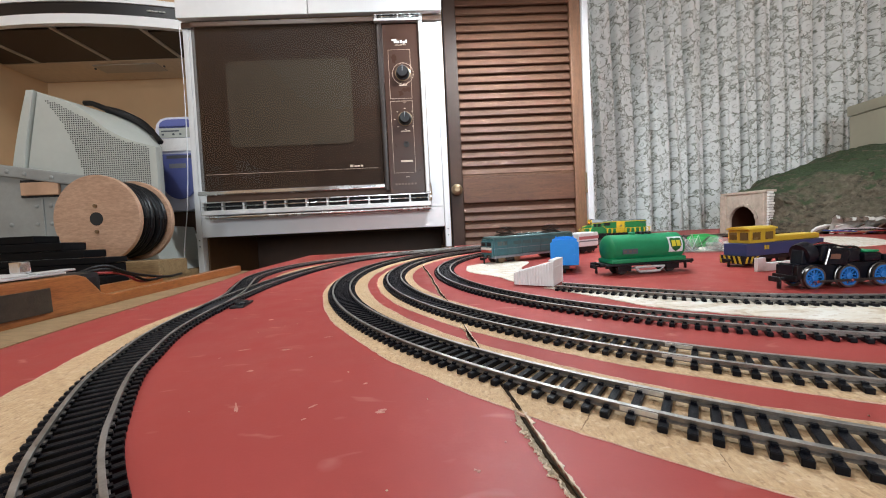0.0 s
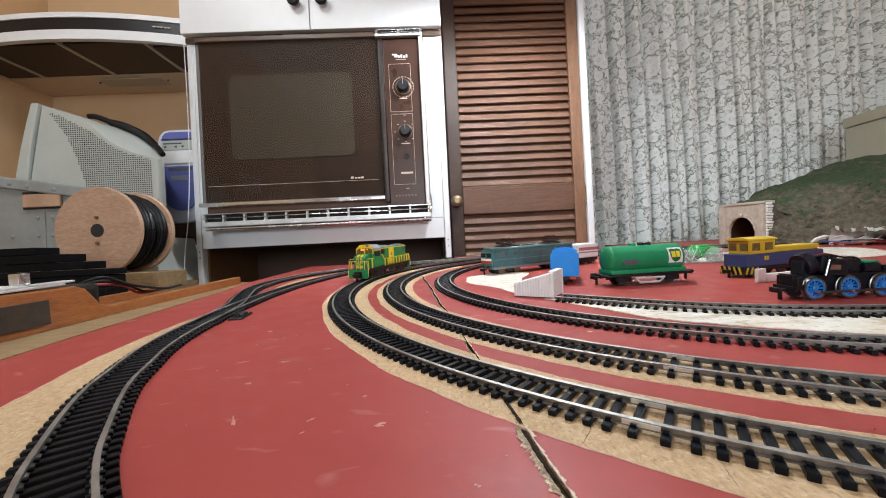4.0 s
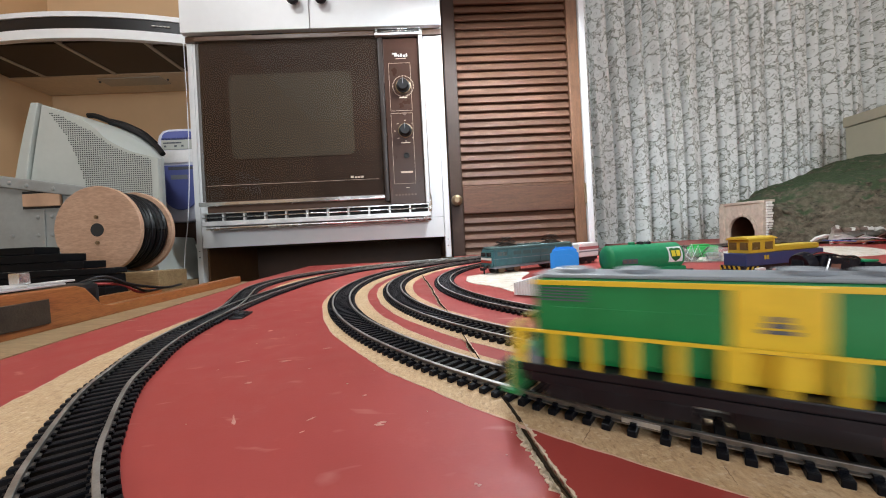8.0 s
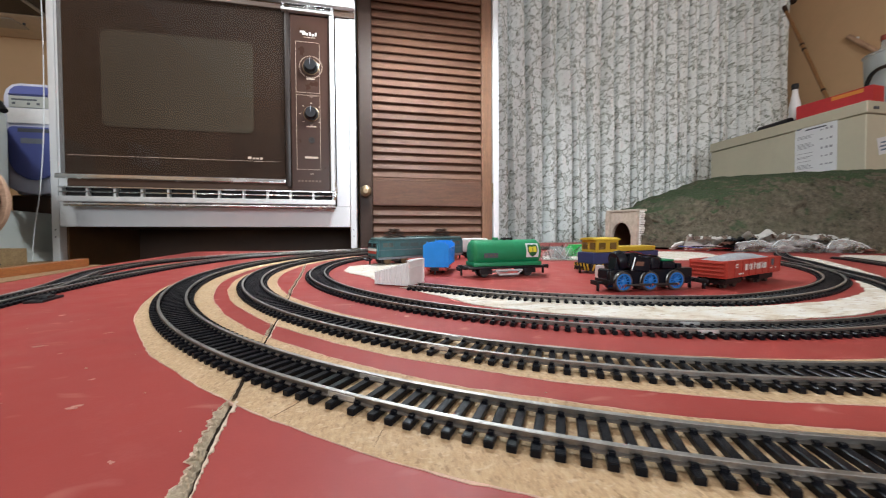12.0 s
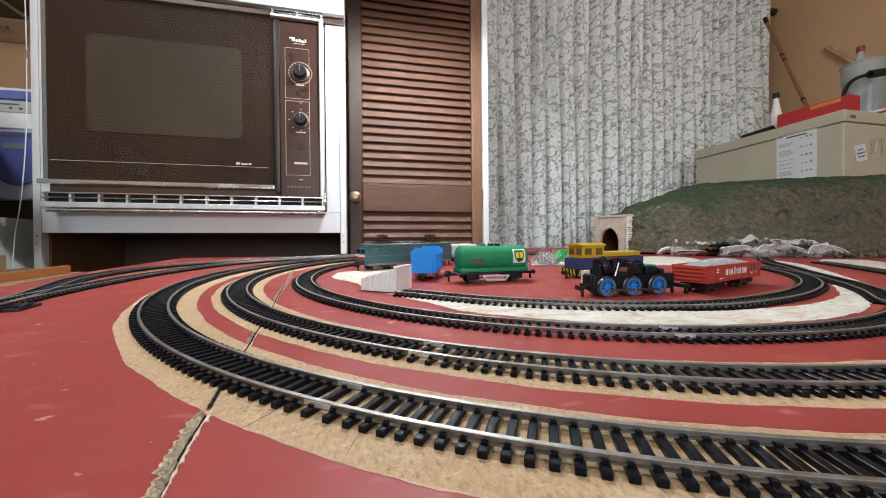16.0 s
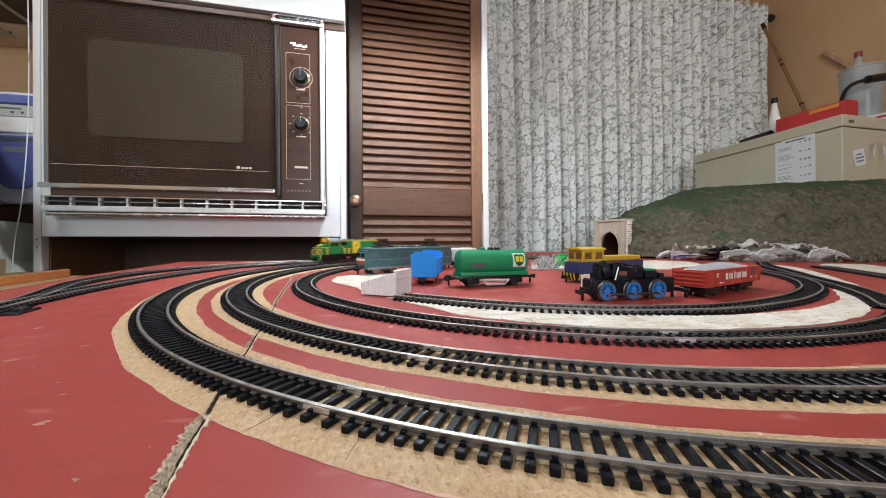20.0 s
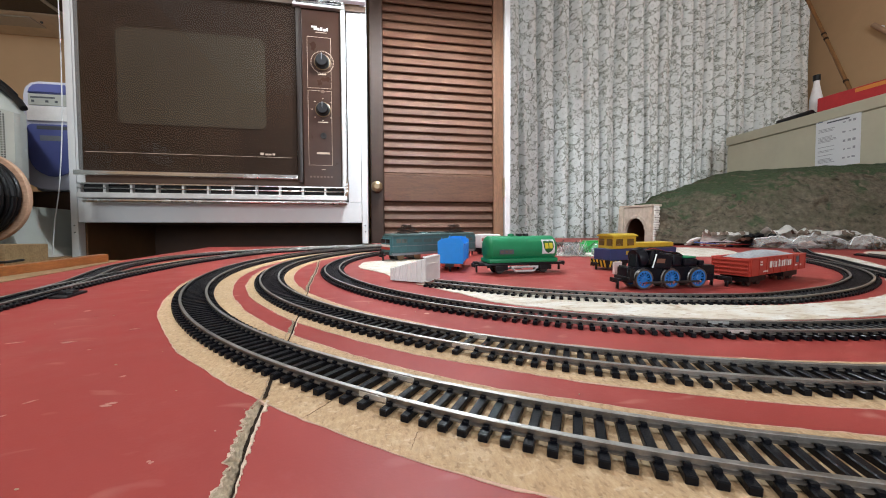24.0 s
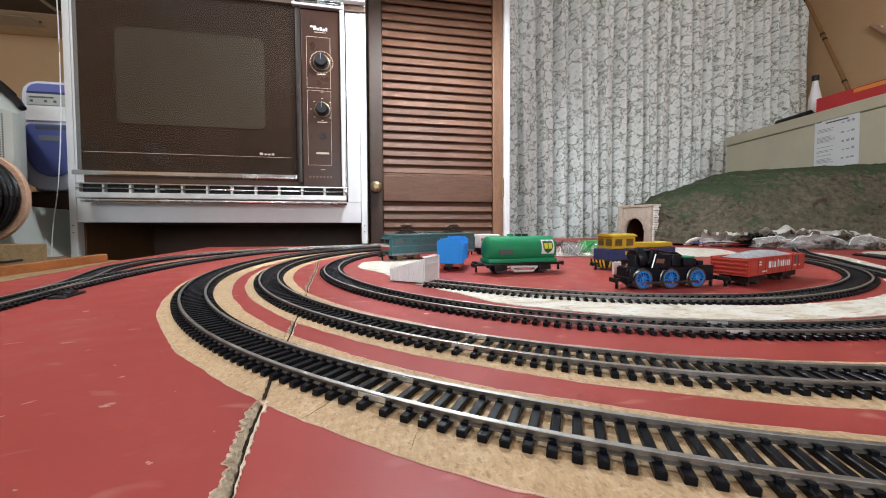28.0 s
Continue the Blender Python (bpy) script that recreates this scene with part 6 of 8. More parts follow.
def on_chest():
    t = room_thing("red_carton", pose(1.62, 0.835, 0.4425, 0, 0, 3), "flat red cardboard carton with an orange stripe on the chest", "carton")
    part("carton_body", B(0.0, 0.055, 0.0, 0.20, 0.0, 0.056, bev=0.001), "box_red", t)
    part("printed_stripe", B(-0.0008, -0.0001, 0.02, 0.10, 0.040, 0.052), "orange_print", t)
    t = room_thing("glue_bottle", pose(1.652, 1.068, 0.4425), "white squeeze bottle with a black cap", "bottle")
    bm = bmesh.new()
    lathe(bm, [(0.017, 0), (0.019, 0.004), (0.018, 0.07), (0.009, 0.12), (0.008, 0.135)], Matrix(), 24)
    part("bottle_body", bm, "white_plastic", t)
    part("cap", R_((0, 0, 0.1355), (0, 0, 0.155), 0.0105, 20), "black", t)
    t = room_thing("hand_saw_tool", pose(1.635, 1.20, 0.4425, 0, 0, 88), "dark tool with a wooden handle lying on the chest", "tool")
    part("blade", B(-0.12, 0.10, -0.01, 0.01, 0.0, 0.006, bev=0.001), "grey", t)
    part("grip", B(-0.155, -0.105, -0.012, 0.012, 0.0, 0.016, bev=0.005), "black", t)
    t = room_thing("dark_rod", pose(1.615, 1.10, 0.4425, 0, 0, 84), "short dark rubber rod lying on the chest", "rod")
    part("rod_body", R_((-0.05, 0, 0.012), (0.07, 0, 0.012), 0.012, 16), "black", t)
    t = room_thing("bamboo_pole", pose(0, 0, 0), "brown bamboo pole leaning from the chest to the curtain", "pole")
    foot, tip = Vector((1.9912, 1.1217, 0.4432)), Vector((2.1436, 1.455, 1.1774))
    part("cane", R_(foot, tip, 0.0075, 14), "bamboo", t)
    part("cap", R_(tip - (tip - foot) * 0.035, tip + (tip - foot) * 0.012, 0.0095, 14), "darkwood", t)
    for f in (0.30, 0.62, 0.66):
        part("joint", R_(foot.lerp(tip, f), foot.lerp(tip, f + 0.012), 0.0088, 14), "darkwood", t)
    t = room_thing("wall_rail", pose(2.345, 1.24, 0.90), "pale wooden rail fixed to the wall", "rail")
    part("bar", R_((0, 0.083, 0.088), (0, -0.062, -0.088), 0.010, 14), "ply", t)
    part("bracket", B(0.0, 0.016, 0.05, 0.066, 0.05, 0.07, bev=0.002), "white_plastic", t)
    t = room_thing("soft_drink_bottle", pose(2.046, 1.035, 0.4490), "empty clear drink bottle with a brown cap in a tub", "bottle")
    bm = bmesh.new()
    lathe(bm, [(0.022, 0), (0.025, 0.01), (0.025, 0.15), (0.023, 0.19), (0.025, 0.24), (0.022, 0.28), (0.011, 0.318), (0.0105, 0.335)], Matrix(), 24)
    b = part("bottle_body", bm, "bottle", t)
    bm = bmesh.new()
    lathe(bm, [(0.0256, 0.20), (0.0256, 0.25)], Matrix(), 24)
    part("bottle_label", bm, "ink", b, "dark paper label")
    part("cap", R_((0, 0, 0.3355), (0, 0, 0.355), 0.0125, 20), "cap_brown", t)
    t = room_thing("plastic_tub", pose(2.032, 1.02, 0.4425), "translucent grey plastic tub on the chest", "tub")
    bm = bmesh.new()
    rings = [[bm.verts.new((r * math.cos(k * math.pi / 20), r * math.sin(k * math.pi / 20), h)) for k in range(40)] for r, h in ((0.002, 0.0), (0.050, 0.0), (0.052, 0.006), (0.063, 0.275), (0.067, 0.280), (0.066, 0.284), (0.061, 0.282), (0.050, 0.008), (0.002, 0.006))]
    for a, b in zip(rings, rings[1:]):
        for k in range(40):
            bm.faces.new((a[k], a[(k + 1) % 40], b[(k + 1) % 40], b[k]))
    part("tub_body", bm, "tub", t)
    t = room_thing("power_cable", pose(1.85, 0.92, 0.4425), "thick black cable curving up from the chest", "cable")
    part("lead", tube(bmesh.new(), curve_pts([(-0.10, 0.03, 0.006), (-0.094, 0.012, 0.06), (-0.083, 0.01, 0.108), (-0.062, 0.01, 0.142), (-0.022, 0.01, 0.168), (0.04, 0.01, 0.188), (0.08, 0.0, 0.196)], 8), 0.0062, 10), "coil", t)
    part("plug", R_((0.045, 0.01, 0.189), (0.115, -0.005, 0.200), 0.014, 14), "black", t)
    t = room_thing("magazine_pile", pose(1.90, 0.86, 0.4425, 0, 0, 12), "small pile of magazines on the chest", "magazines")
    for i, c in enumerate(("paper", "lilac", "paper", "box_red", "paper")):
        part("magazine", B(-0.06 + 0.004 * i, 0.12, -0.02 + 0.003 * (i % 2), 0.16, i * 0.0085, i * 0.0085 + 0.008, bev=0.0006), c, t)


M["cap_brown"] = plain("brown_red_cap", (0.32, 0.06, 0.03), 0.4)
on_chest()

# ---------------------------------------------------------------- rolling stock


def bogie(parent, x, wheels=(-0.011, 0.011), r=0.0053, w=0.0145, name="bogie", material="black"):
    b = part(name, B(x - 0.019, x + 0.019, -0.011, 0.011, r * 0.8, r * 0.8 + 0.0045, bev=0.0008), material, parent)
    for s in (-1, 1):
        part("side_frame", B(x - 0.0185, x + 0.0185, s * 0.0113 - 0.0012, s * 0.0113 + 0.0012, r * 0.75, r * 1.75, bev=0.0006), material, b)
    for dx in wheels:
        bm = bmesh.new()
        for s in (-1, 1):
            lathe(bm, [(0.0015, s * 0.0095), (r, s * 0.0095), (r, s * 0.0075), (r * 1.18, s * 0.007), (r * 1.18, s * 0.0065), (0.0015, s * 0.0062)], pose(x + dx, 0, r, 90, 0, 0), 18)
        rod(bm, (x + dx, -0.0065, r), (x + dx, 0.0065, r), 0.001, 8)
        part("wheelset", bm, "dark_steel", b)
    return b


M["dark_steel"] = plain("blackened_steel", (0.09, 0.085, 0.08), 0.4, 0.8, var=0.3, scale=200)


def coupler(parent, x, z, s):
    bm = bmesh.new()
    box(bm, min(x, x + s * 0.009), max(x, x + s * 0.009), -0.0018, 0.0018, z - 0.001, z + 0.001, bev=0.0003, seg=1)
    box(bm, x + s * 0.008 - 0.0008, x + s * 0.008 + 0.0008, -0.0055, 0.0055, z - 0.0022, z + 0.0022, bev=0.0004, seg=1)
    box(bm, x + s * 0.004 - 0.0008, x + s * 0.004 + 0.0008, -0.0014, 0.0014, z - 0.0085, z - 0.001)
    return part("coupler", bm, "black", parent)


def diesel_loco():
    t = thing("diesel_locomotive", pose(0, 0, 0), "green and yellow model diesel locomotive with yellow handrails", "locomotive")
    t.matrix_world = Matrix()
    ft = part("footplate", B(-0.0915, 0.0915, -0.0165, 0.0165, 0.0122, 0.0152, bev=0.0006), "black", t)
    part("fuel_tank", B(-0.026, 0.024, -0.0145, 0.0145, 0.0030, 0.0118, bev=0.0025), "black", t)
    for s in (-1, 1):
        part("tank_label", B(0.010, 0.020, s * 0.0147 - 0.0002, s * 0.0147 + 0.0002, 0.0055, 0.0100), "pink_label", t)
    part("underframe", B(-0.088, 0.088, -0.0120, 0.0120, 0.0085, 0.0121, bev=0.0006), "black", t)
    for x in (-0.057, 0.055):
        for s in (-1, 1):
            part("truck_side", B(x - 0.025, x + 0.025, s * 0.0138 - 0.0014, s * 0.0138 + 0.0014, 0.0036, 0.0105, bev=0.001), "black", t)
            for dx in (-0.0165, 0, 0.0165):
                part("axle_box", B(x + dx - 0.0032, x + dx + 0.0032, s * 0.0156 - 0.0006, s * 0.0156 + 0.0006, 0.0042, 0.0092, bev=0.0004), "black", t)
    part("side_sill", B(-0.088, 0.088, -0.0168, -0.0166, 0.0095, 0.0122), "black", t)
    part("side_sill", B(-0.088, 0.088, 0.0166, 0.0168, 0.0095, 0.0122), "black", t)
    for x in (-0.057, 0.055):
        bogie(t, x, (-0.0125, 0, 0.0125), 0.0055)
    h = part("long_hood", B(-0.0855, 0.0395, -0.0112, 0.0112, 0.0154, 0.0432, bev=0.0015), "loco_green", t)
    part("yellow_panel", B(-0.0240, -0.0010, -0.0119, 0.0119, 0.0156, 0.0428, bev=0.0006), "yellow", h, "yellow body panel")
    for s in (-1, 1):
        for k in range(4):
            part("crest_mark", B(-0.0175 + 0.001 * k, -0.0075 - 0.001 * k, s * 0.0121 - 0.0001, s * 0.0121 + 0.0001, 0.0285 + k * 0.0016 - 0.004 * (k == 0), 0.0293 + k * 0.0018 - 0.004 * (k == 0)), "ink", h)
        part("roof_stripe", B(-0.0857, 0.0397, s * 0.0114 - 0.0003, s * 0.0114 + 0.0003, 0.0412, 0.0428), "yellow", h, "yellow stripe along the roof edge")
        for k in range(5):
            part("louvre", B(-0.0835, -0.066, s * 0.0114 - 0.0003, s * 0.0114 + 0.0003, 0.0360 + k * 0.001, 0.0364 + k * 0.001), "ink", h)
        part("air_intake", B(0.017, 0.034, s * 0.0113 - 0.0003, s * 0.0113 + 0.0003, 0.0335, 0.0405), "black", h)
        for k in range(7):
            x = -0.078 + k * 0.0125
            if not -0.036 < x < 0.000:
                part("hood_door", B(x, x + 0.011, s * 0.0114 - 0.0002, s * 0.0114 + 0.0002, 0.0175, 0.0340, bev=0.0001, seg=1), "loco_green", h)
    part("hood_roof", B(-0.085, 0.039, -0.0095, 0.0095, 0.0433, 0.0446, bev=0.0006), "grey", h, "grey roof")
    for x in (-0.072, -0.050, -0.004, 0.014):
        bm = bmesh.new()
        lathe(bm, [(0.0062, 0), (0.0062, 0.0012), (0.005, 0.0016)], pose(x, 0, 0.0447), 18)
        part("roof_fan", bm, "grey", h)
    # cab and low nose, full width
    c = part("cab", B(0.040, 0.0675, -0.0148, 0.0148, 0.0154, 0.0425, bev=0.0012), "loco_green", t)
    out = [(0.0156, -0.0012), (0.0154, 0.0006), (0.0085, 0.0064), (-0.0085, 0.0064), (-0.0154, 0.0006), (-0.0156, -0.0012)]
    part("cab_roof", prism(bmesh.new(), out, 0.0385, 0.0690, Matrix.Translation((0, 0, 0.0427)) @ YZ, bev=0.0006), "grey", c, "grey arched cab roof")
    for s in (-1, 1):
        part("cab_stripe", B(0.0395, 0.0680, s * 0.0150 - 0.0002, s * 0.0150 + 0.0002, 0.0400, 0.0426), "yellow", c)
        part("side_window", B(0.0445, 0.0545, s * 0.0150 - 0.0003, s * 0.0150 + 0.0003, 0.0320, 0.0390), "window_dark", c)
        part("side_window", B(0.0565, 0.0640, s * 0.0150 - 0.0003, s * 0.0150 + 0.0003, 0.0320, 0.0390), "window_dark", c)
    face = [(0.0150, 0.0355), (0.0150, 0.0432), (0.0086, 0.0494), (-0.0086, 0.0494), (-0.0150, 0.0432), (-0.0150, 0.0355)]
    part("cab_front", prism(bmesh.new(), face, 0.0676, 0.0694, YZ), "yellow", c, "yellow cab front")
    part("front_wall", B(0.0676, 0.0696, -0.0149, 0.0149, 0.0155, 0.0362), "loco_green", c)
    for s in (-1, 1):
        part("windscreen", prism(bmesh.new(), [(s * 0.0010, 0.0364), (s * 0.0136, 0.0364), (s * 0.0132, 0.0420), (s * 0.0080, 0.0440), (s * 0.0010, 0.0442)], 0.0695, 0.0698, YZ), "window_warm", c, "brown windscreen, the cab's warm light put into its colour")
        part("window_post", B(0.0696, 0.0702, s * 0.0072 - 0.0004, s * 0.0072 + 0.0004, 0.0364, 0.0434), "loco_green", c)
        part("sun_visor", B(0.0696, 0.0716, s * 0.0075 - 0.0058, s * 0.0075 + 0.0058, 0.0443, 0.0449), "yellow", c)
    for y, r in ((-0.0048, 0.0014), (-0.0016, 0.0014), (0.0048, 0.0008)):
        part("headlight", R_((0.0699, y, 0.0422), (0.0706, y, 0.0422), r, 14), "amber_window", c, "lit amber headlight")
    part("number_board", B(0.0695, 0.0700, 0.0030, 0.0070, 0.0465, 0.0485), "ink", c)
    part("horn", R_((0.058, -0.003, 0.0500), (0.066, -0.003, 0.0503), 0.0009, 8), "ink", c)
    part("horn", R_((0.058, 0.000, 0.0500), (0.066, 0.000, 0.0503), 0.0009, 8), "ink", c)
    side = [(0.0697, 0.0154), (0.0886, 0.0154), (0.0886, 0.0312), (0.0860, 0.0338), (0.0780, 0.0356), (0.0697, 0.0362)]
    n = part("nose", prism(bmesh.new(), side, -0.0100, 0.0100, XZ, bev=0.0012), "loco_green", t, "green nose with a sloping lid")
    part("nose_side", B(0.0698, 0.0765, -0.0150, 0.0150, 0.0154, 0.0300, bev=0.0006), "loco_green", t)
    for y in (-0.0032, 0.0032):
        part("nose_panel", B(0.0887, 0.0891, y - 0.0017, y + 0.0017, 0.0235, 0.0308), "yellow", n)
        part("nose_panel", B(0.0887, 0.0891, y - 0.0022, y + 0.0022, 0.0165, 0.0205), "yellow", n)
        part("lid_stripe", prism(bmesh.new(), [(0.0880, 0.0321), (0.0864, 0.0337), (0.0790, 0.0357), (0.0790, 0.0361), (0.0866, 0.0341), (0.0883, 0.0324)], -y - 0.0017, -y + 0.0017, XZ), "yellow", n)
        part("nose_number", B(0.0892, 0.0894, y - 0.0008, y + 0.0008, 0.0250, 0.0292), "ink", n)
    part("nose_door", B(0.0887, 0.0890, -0.0088, -0.0056, 0.0165, 0.0300, bev=0.0001, seg=1), "loco_green", n)
    for x in (0.0735, 0.0800):
        part("lid_rib", prism(bmesh.new(), [(x, 0.0360), (x + 0.0006, 0.0360), (x + 0.0006, 0.0366), (x, 0.0366)], -0.0092, 0.0092, XZ), "loco_green", n)
    for s in (-1, 1):
        part("deck_rail", B(0.0700, 0.0920, s * 0.0151 - 0.0005, s * 0.0151 + 0.0005, 0.0290, 0.0300), "yellow", n)
        part("nose_edge", B(0.0700, 0.0767, s * 0.0151 - 0.0003, s * 0.0151 + 0.0003, 0.0285, 0.0302), "yellow", n)
        part("nose_edge", B(0.0735, 0.0770, s * 0.0152 - 0.0003, s * 0.0152 + 0.0003, 0.0156, 0.0285), "yellow", n)
    # pilots
    for s in (-1, 1):
        p = part("pilot", B(min(s * 0.0917, s * 0.0955), max(s * 0.0917, s * 0.0955), -0.0160, 0.0160, 0.0028, 0.0150, bev=0.0008), "loco_green", t, "green end step")
        part("coupler_pocket", B(min(s * 0.0956, s * 0.0962), max(s * 0.0956, s * 0.0962), -0.0065, 0.0065, 0.0030, 0.0120), "black", p)
        for y in (-0.0125, 0.0125):
            part("step", B(min(s * 0.0956, s * 0.0985), max(s * 0.0956, s * 0.0985), y - 0.003, y + 0.003, 0.0028, 0.0042, bev=0.0003), "loco_green", p)
        # end rails
        x = s * 0.0940
        for y0, y1 in ((-0.0160, -0.0030), (0.0030, 0.0160)):
            er = part("end_rail", B(x - 0.0004, x + 0.0004, y0 + 0.0022 * (y0 < 0), y1 - 0.0022 * (y0 > 0), 0.0264, 0.0272), "rail_yellow", t, "pale yellow end handrail")
            so = -1 if y0 < 0 else 1
            part("rail_post", tube(bmesh.new(), [(x, so * 0.0138, 0.0268), (x, so * 0.0158, 0.0215), (x, so * 0.0168, 0.0140), (x, so * 0.0172, 0.0060)], 0.0004, 6), "rail_yellow", er)
            for f in (0.0004, 0.0080):
                y = y0 + f if y0 > 0 else y1 - f
                part("rail_post", B(x - 0.0004, x + 0.0004, y - 0.0004, y + 0.0004, 0.0150, 0.0262), "rail_yellow", er)
        part("chain", B(x - 0.0004, x + 0.0004, -0.0030, 0.0030, 0.0215, 0.0224), "yellow", t)
    for s in (-1, 1):
        y = s * 0.0158
        bm = bmesh.new()
        box(bm, -0.0935, 0.030, y - 0.0004, y + 0.0004, 0.0258, 0.0268)
        tube(bm, [(0.030, y, 0.0263), (0.0385, y, 0.0335), (0.0400, y, 0.0335)], 0.0006, 6)
        rail = part("side_rail", bm, "yellow", t, "yellow side handrail")
        for k in range(10):
            x = -0.090 + k * 0.0130
            part("stanchion", B(x - 0.0017, x + 0.0017, y - 0.00045, y + 0.00045, 0.0150, 0.0260), "yellow", rail)
        tube(bm2 := bmesh.new(), [(0.0900, y, 0.0150), (0.0905, y, 0.0268), (0.0940, y, 0.0268)], 0.0007, 6)
        part("corner_post", bm2, "yellow", t)
    coupler(t, 0.0955, 0.0075, 1)
    coupler(t, -0.0955, 0.0075, -1)
    taller = Matrix.Diagonal((0.94, 1, 1.08, 1))
    for ob in t.children_recursive:
        ob.data.transform(taller)
    return t


M["rail_yellow"] = plain("pale_yellow_rail", (0.80, 0.62, 0.16), 0.45, var=0.1)
M["pink_label"] = plain("faded_pink_label", (0.55, 0.22, 0.20), 0.6, var=0.2, scale=200)
# Warm brown; on the diesel it paints the lamp light inside the cab.
M["window_warm"] = plain("warm_cab_window", (0.16, 0.10, 0.03), 0.25, var=0.2)
amb, ant, ab = tree("amber_window")
ab.inputs["Base Color"].default_value = (0.7, 0.22, 0.04, 1)
ab.inputs["Emission Color"].default_value = (1.0, 0.32, 0.05, 1)
ab.inputs["Emission Strength"].default_value = 1.6
M["amber_window"] = amb
LOCO = diesel_loco()


def electric_loco():
    t = thing("electric_locomotive", pose(0.166, 0.6275, 0.0, 0, 0, 26.8 + 180), "teal model electric locomotive with two pantographs", "locomotive")
    for x in (-0.055, 0.055):
        bogie(t, x, (-0.016, 0.016), 0.0068, material="dark_steel")
    b = part("body", B(-0.088, 0.088, -0.0165, 0.0165, 0.0125, 0.0395, bev=0.002), "teal", t)
    out = [(0.0165, 0.0), (0.0125, 0.0035), (-0.0125, 0.0035), (-0.0165, 0.0)]
    part("roof", prism(bmesh.new(), out, -0.086, 0.086, Matrix.Translation((0, 0, 0.0396)) @ YZ), "teal_dark", b, "grey-green roof")
    part("lower_sill", B(-0.087, 0.087, -0.0160, 0.0160, 0.0085, 0.0124, bev=0.0008), "grey", t)
    for s in (-1, 1):
        part("waist_line", B(-0.0875, 0.0875, s * 0.0167 - 0.0002, s * 0.0167 + 0.0002, 0.0235, 0.0243), "grey", b)
        for x in (-0.076, -0.066, 0.066, 0.076):
            part("window", B(x - 0.0042, x + 0.0042, s * 0.0167 - 0.0002, s * 0.0167 + 0.0002, 0.0285, 0.0350), "dusty_window", b)
        for x in (-0.04, -0.02, 0.0, 0.02, 0.04):
            part("grille", B(x - 0.008, x + 0.008, s * 0.0167 - 0.0002, s * 0.0167 + 0.0002, 0.0290, 0.0345), "teal_dark", b)
        part("end_panel", B(min(s * 0.0881, s * 0.0905), max(s * 0.0881, s * 0.0905), -0.0150, 0.0150, 0.0105, 0.036, bev=0.0009), "teal", b)
        part("end_stripe", B(min(s * 0.0906, s * 0.0911), max(s * 0.0906, s * 0.0911), -0.0140, 0.0140, 0.0225, 0.0262), "print", b, "white band with red")
        part("end_stripe", B(min(s * 0.0906, s * 0.0911), max(s * 0.0906, s * 0.0911), -0.0140, 0.0140, 0.0180, 0.0218), "wagon_red", b)
        for y in (-0.0075, 0.0075):
            part("windscreen", B(min(s * 0.0906, s * 0.0911), max(s * 0.0906, s * 0.0911), y - 0.0058, y + 0.0058, 0.0285, 0.0345), "window_dark", b)
        for y in (-0.0085, 0.0085):
            part("buffer", R_((s * 0.0906, y, 0.0130), (s * 0.0955, y, 0.0130), 0.0022, 12), "dark_steel", b)
        coupler(t, s * 0.0915, 0.0085, s)
        # pantograph
        bm = bmesh.new()
        cx = s * 0.050
        for y in (-0.006, 0.006):
            tube(bm, [(cx - 0.018, y, 0.0438), (cx + 0.015, y, 0.0500), (cx - 0.004, y * 0.9, 0.0570)], 0.0014, 6)
            tube(bm, [(cx + 0.018, y, 0.0438), (cx - 0.015, y, 0.0500), (cx + 0.004, y * 0.9, 0.0570)], 0.0014, 6)
        for xx in (-0.005, 0.005):
            tube(bm, [(cx + xx, -0.0105, 0.0555), (cx + xx, -0.007, 0.0565), (cx + xx, 0.007, 0.0565), (cx + xx, 0.0105, 0.0555)], 0.0008, 6)
        box(bm, cx - 0.017, cx + 0.017, -0.007, 0.007, 0.0432, 0.0440)
        part("pantograph", bm, "panto", t, "folded dark pantograph")
    for s in (-1, 1):
        part("gutter", B(-0.087, 0.087, s * 0.0168 - 0.0005, s * 0.0168 + 0.0005, 0.0388, 0.0398), "teal_dark", b)
        for x in (-0.071, -0.039, 0.039, 0.071):
            bm = bmesh.new()
            lathe(bm, [(0.0015, 0.0), (0.0062, 0.0), (0.0066, 0.0006), (0.0066, 0.0012), (0.0015, 0.0014)], pose(x, s * 0.0128, 0.0068, 90 if s < 0 else -90, 0, 0), 20)
            part("wheel_face", bm, "brass", t, "brass coloured wheel rim")
        for x in (-0.055, 0.055):
            part("spring_box", B(x - 0.006, x + 0.006, s * 0.0138 - 0.0008, s * 0.0138 + 0.0008, 0.0045, 0.0100, bev=0.0006), "dark_steel", t)
        for x in (-0.085, -0.050, -0.010, 0.030, 0.060, 0.085):
            part("panel_seam", B(x - 0.0002, x + 0.0002, s * 0.01675 - 0.00015, s * 0.01675 + 0.00015, 0.0130, 0.0385), "teal_dark", b)
        part("handrail", R_((s * 0.0825, -0.0172, 0.0150), (s * 0.0825, -0.0172, 0.0320), 0.0004, 6), "grey", t)
    for x in (-0.018, 0.0, 0.018):
        part("roof_box", B(x - 0.005, x + 0.005, -0.006, 0.006, 0.0432, 0.0452, bev=0.0006), "teal_dark", b)


M["dusty_window"] = plain("dusty_window", (0.13, 0.16, 0.15), 0.3, var=0.2, scale=150)
M["panto"] = plain("rusty_pantograph", (0.06, 0.042, 0.035), 0.5, 0.4, var=0.3, scale=200)
M["teal_dark"] = plain("faded_green_roof", (0.07, 0.13, 0.13), 0.5, var=0.2, scale=90)
electric_loco()


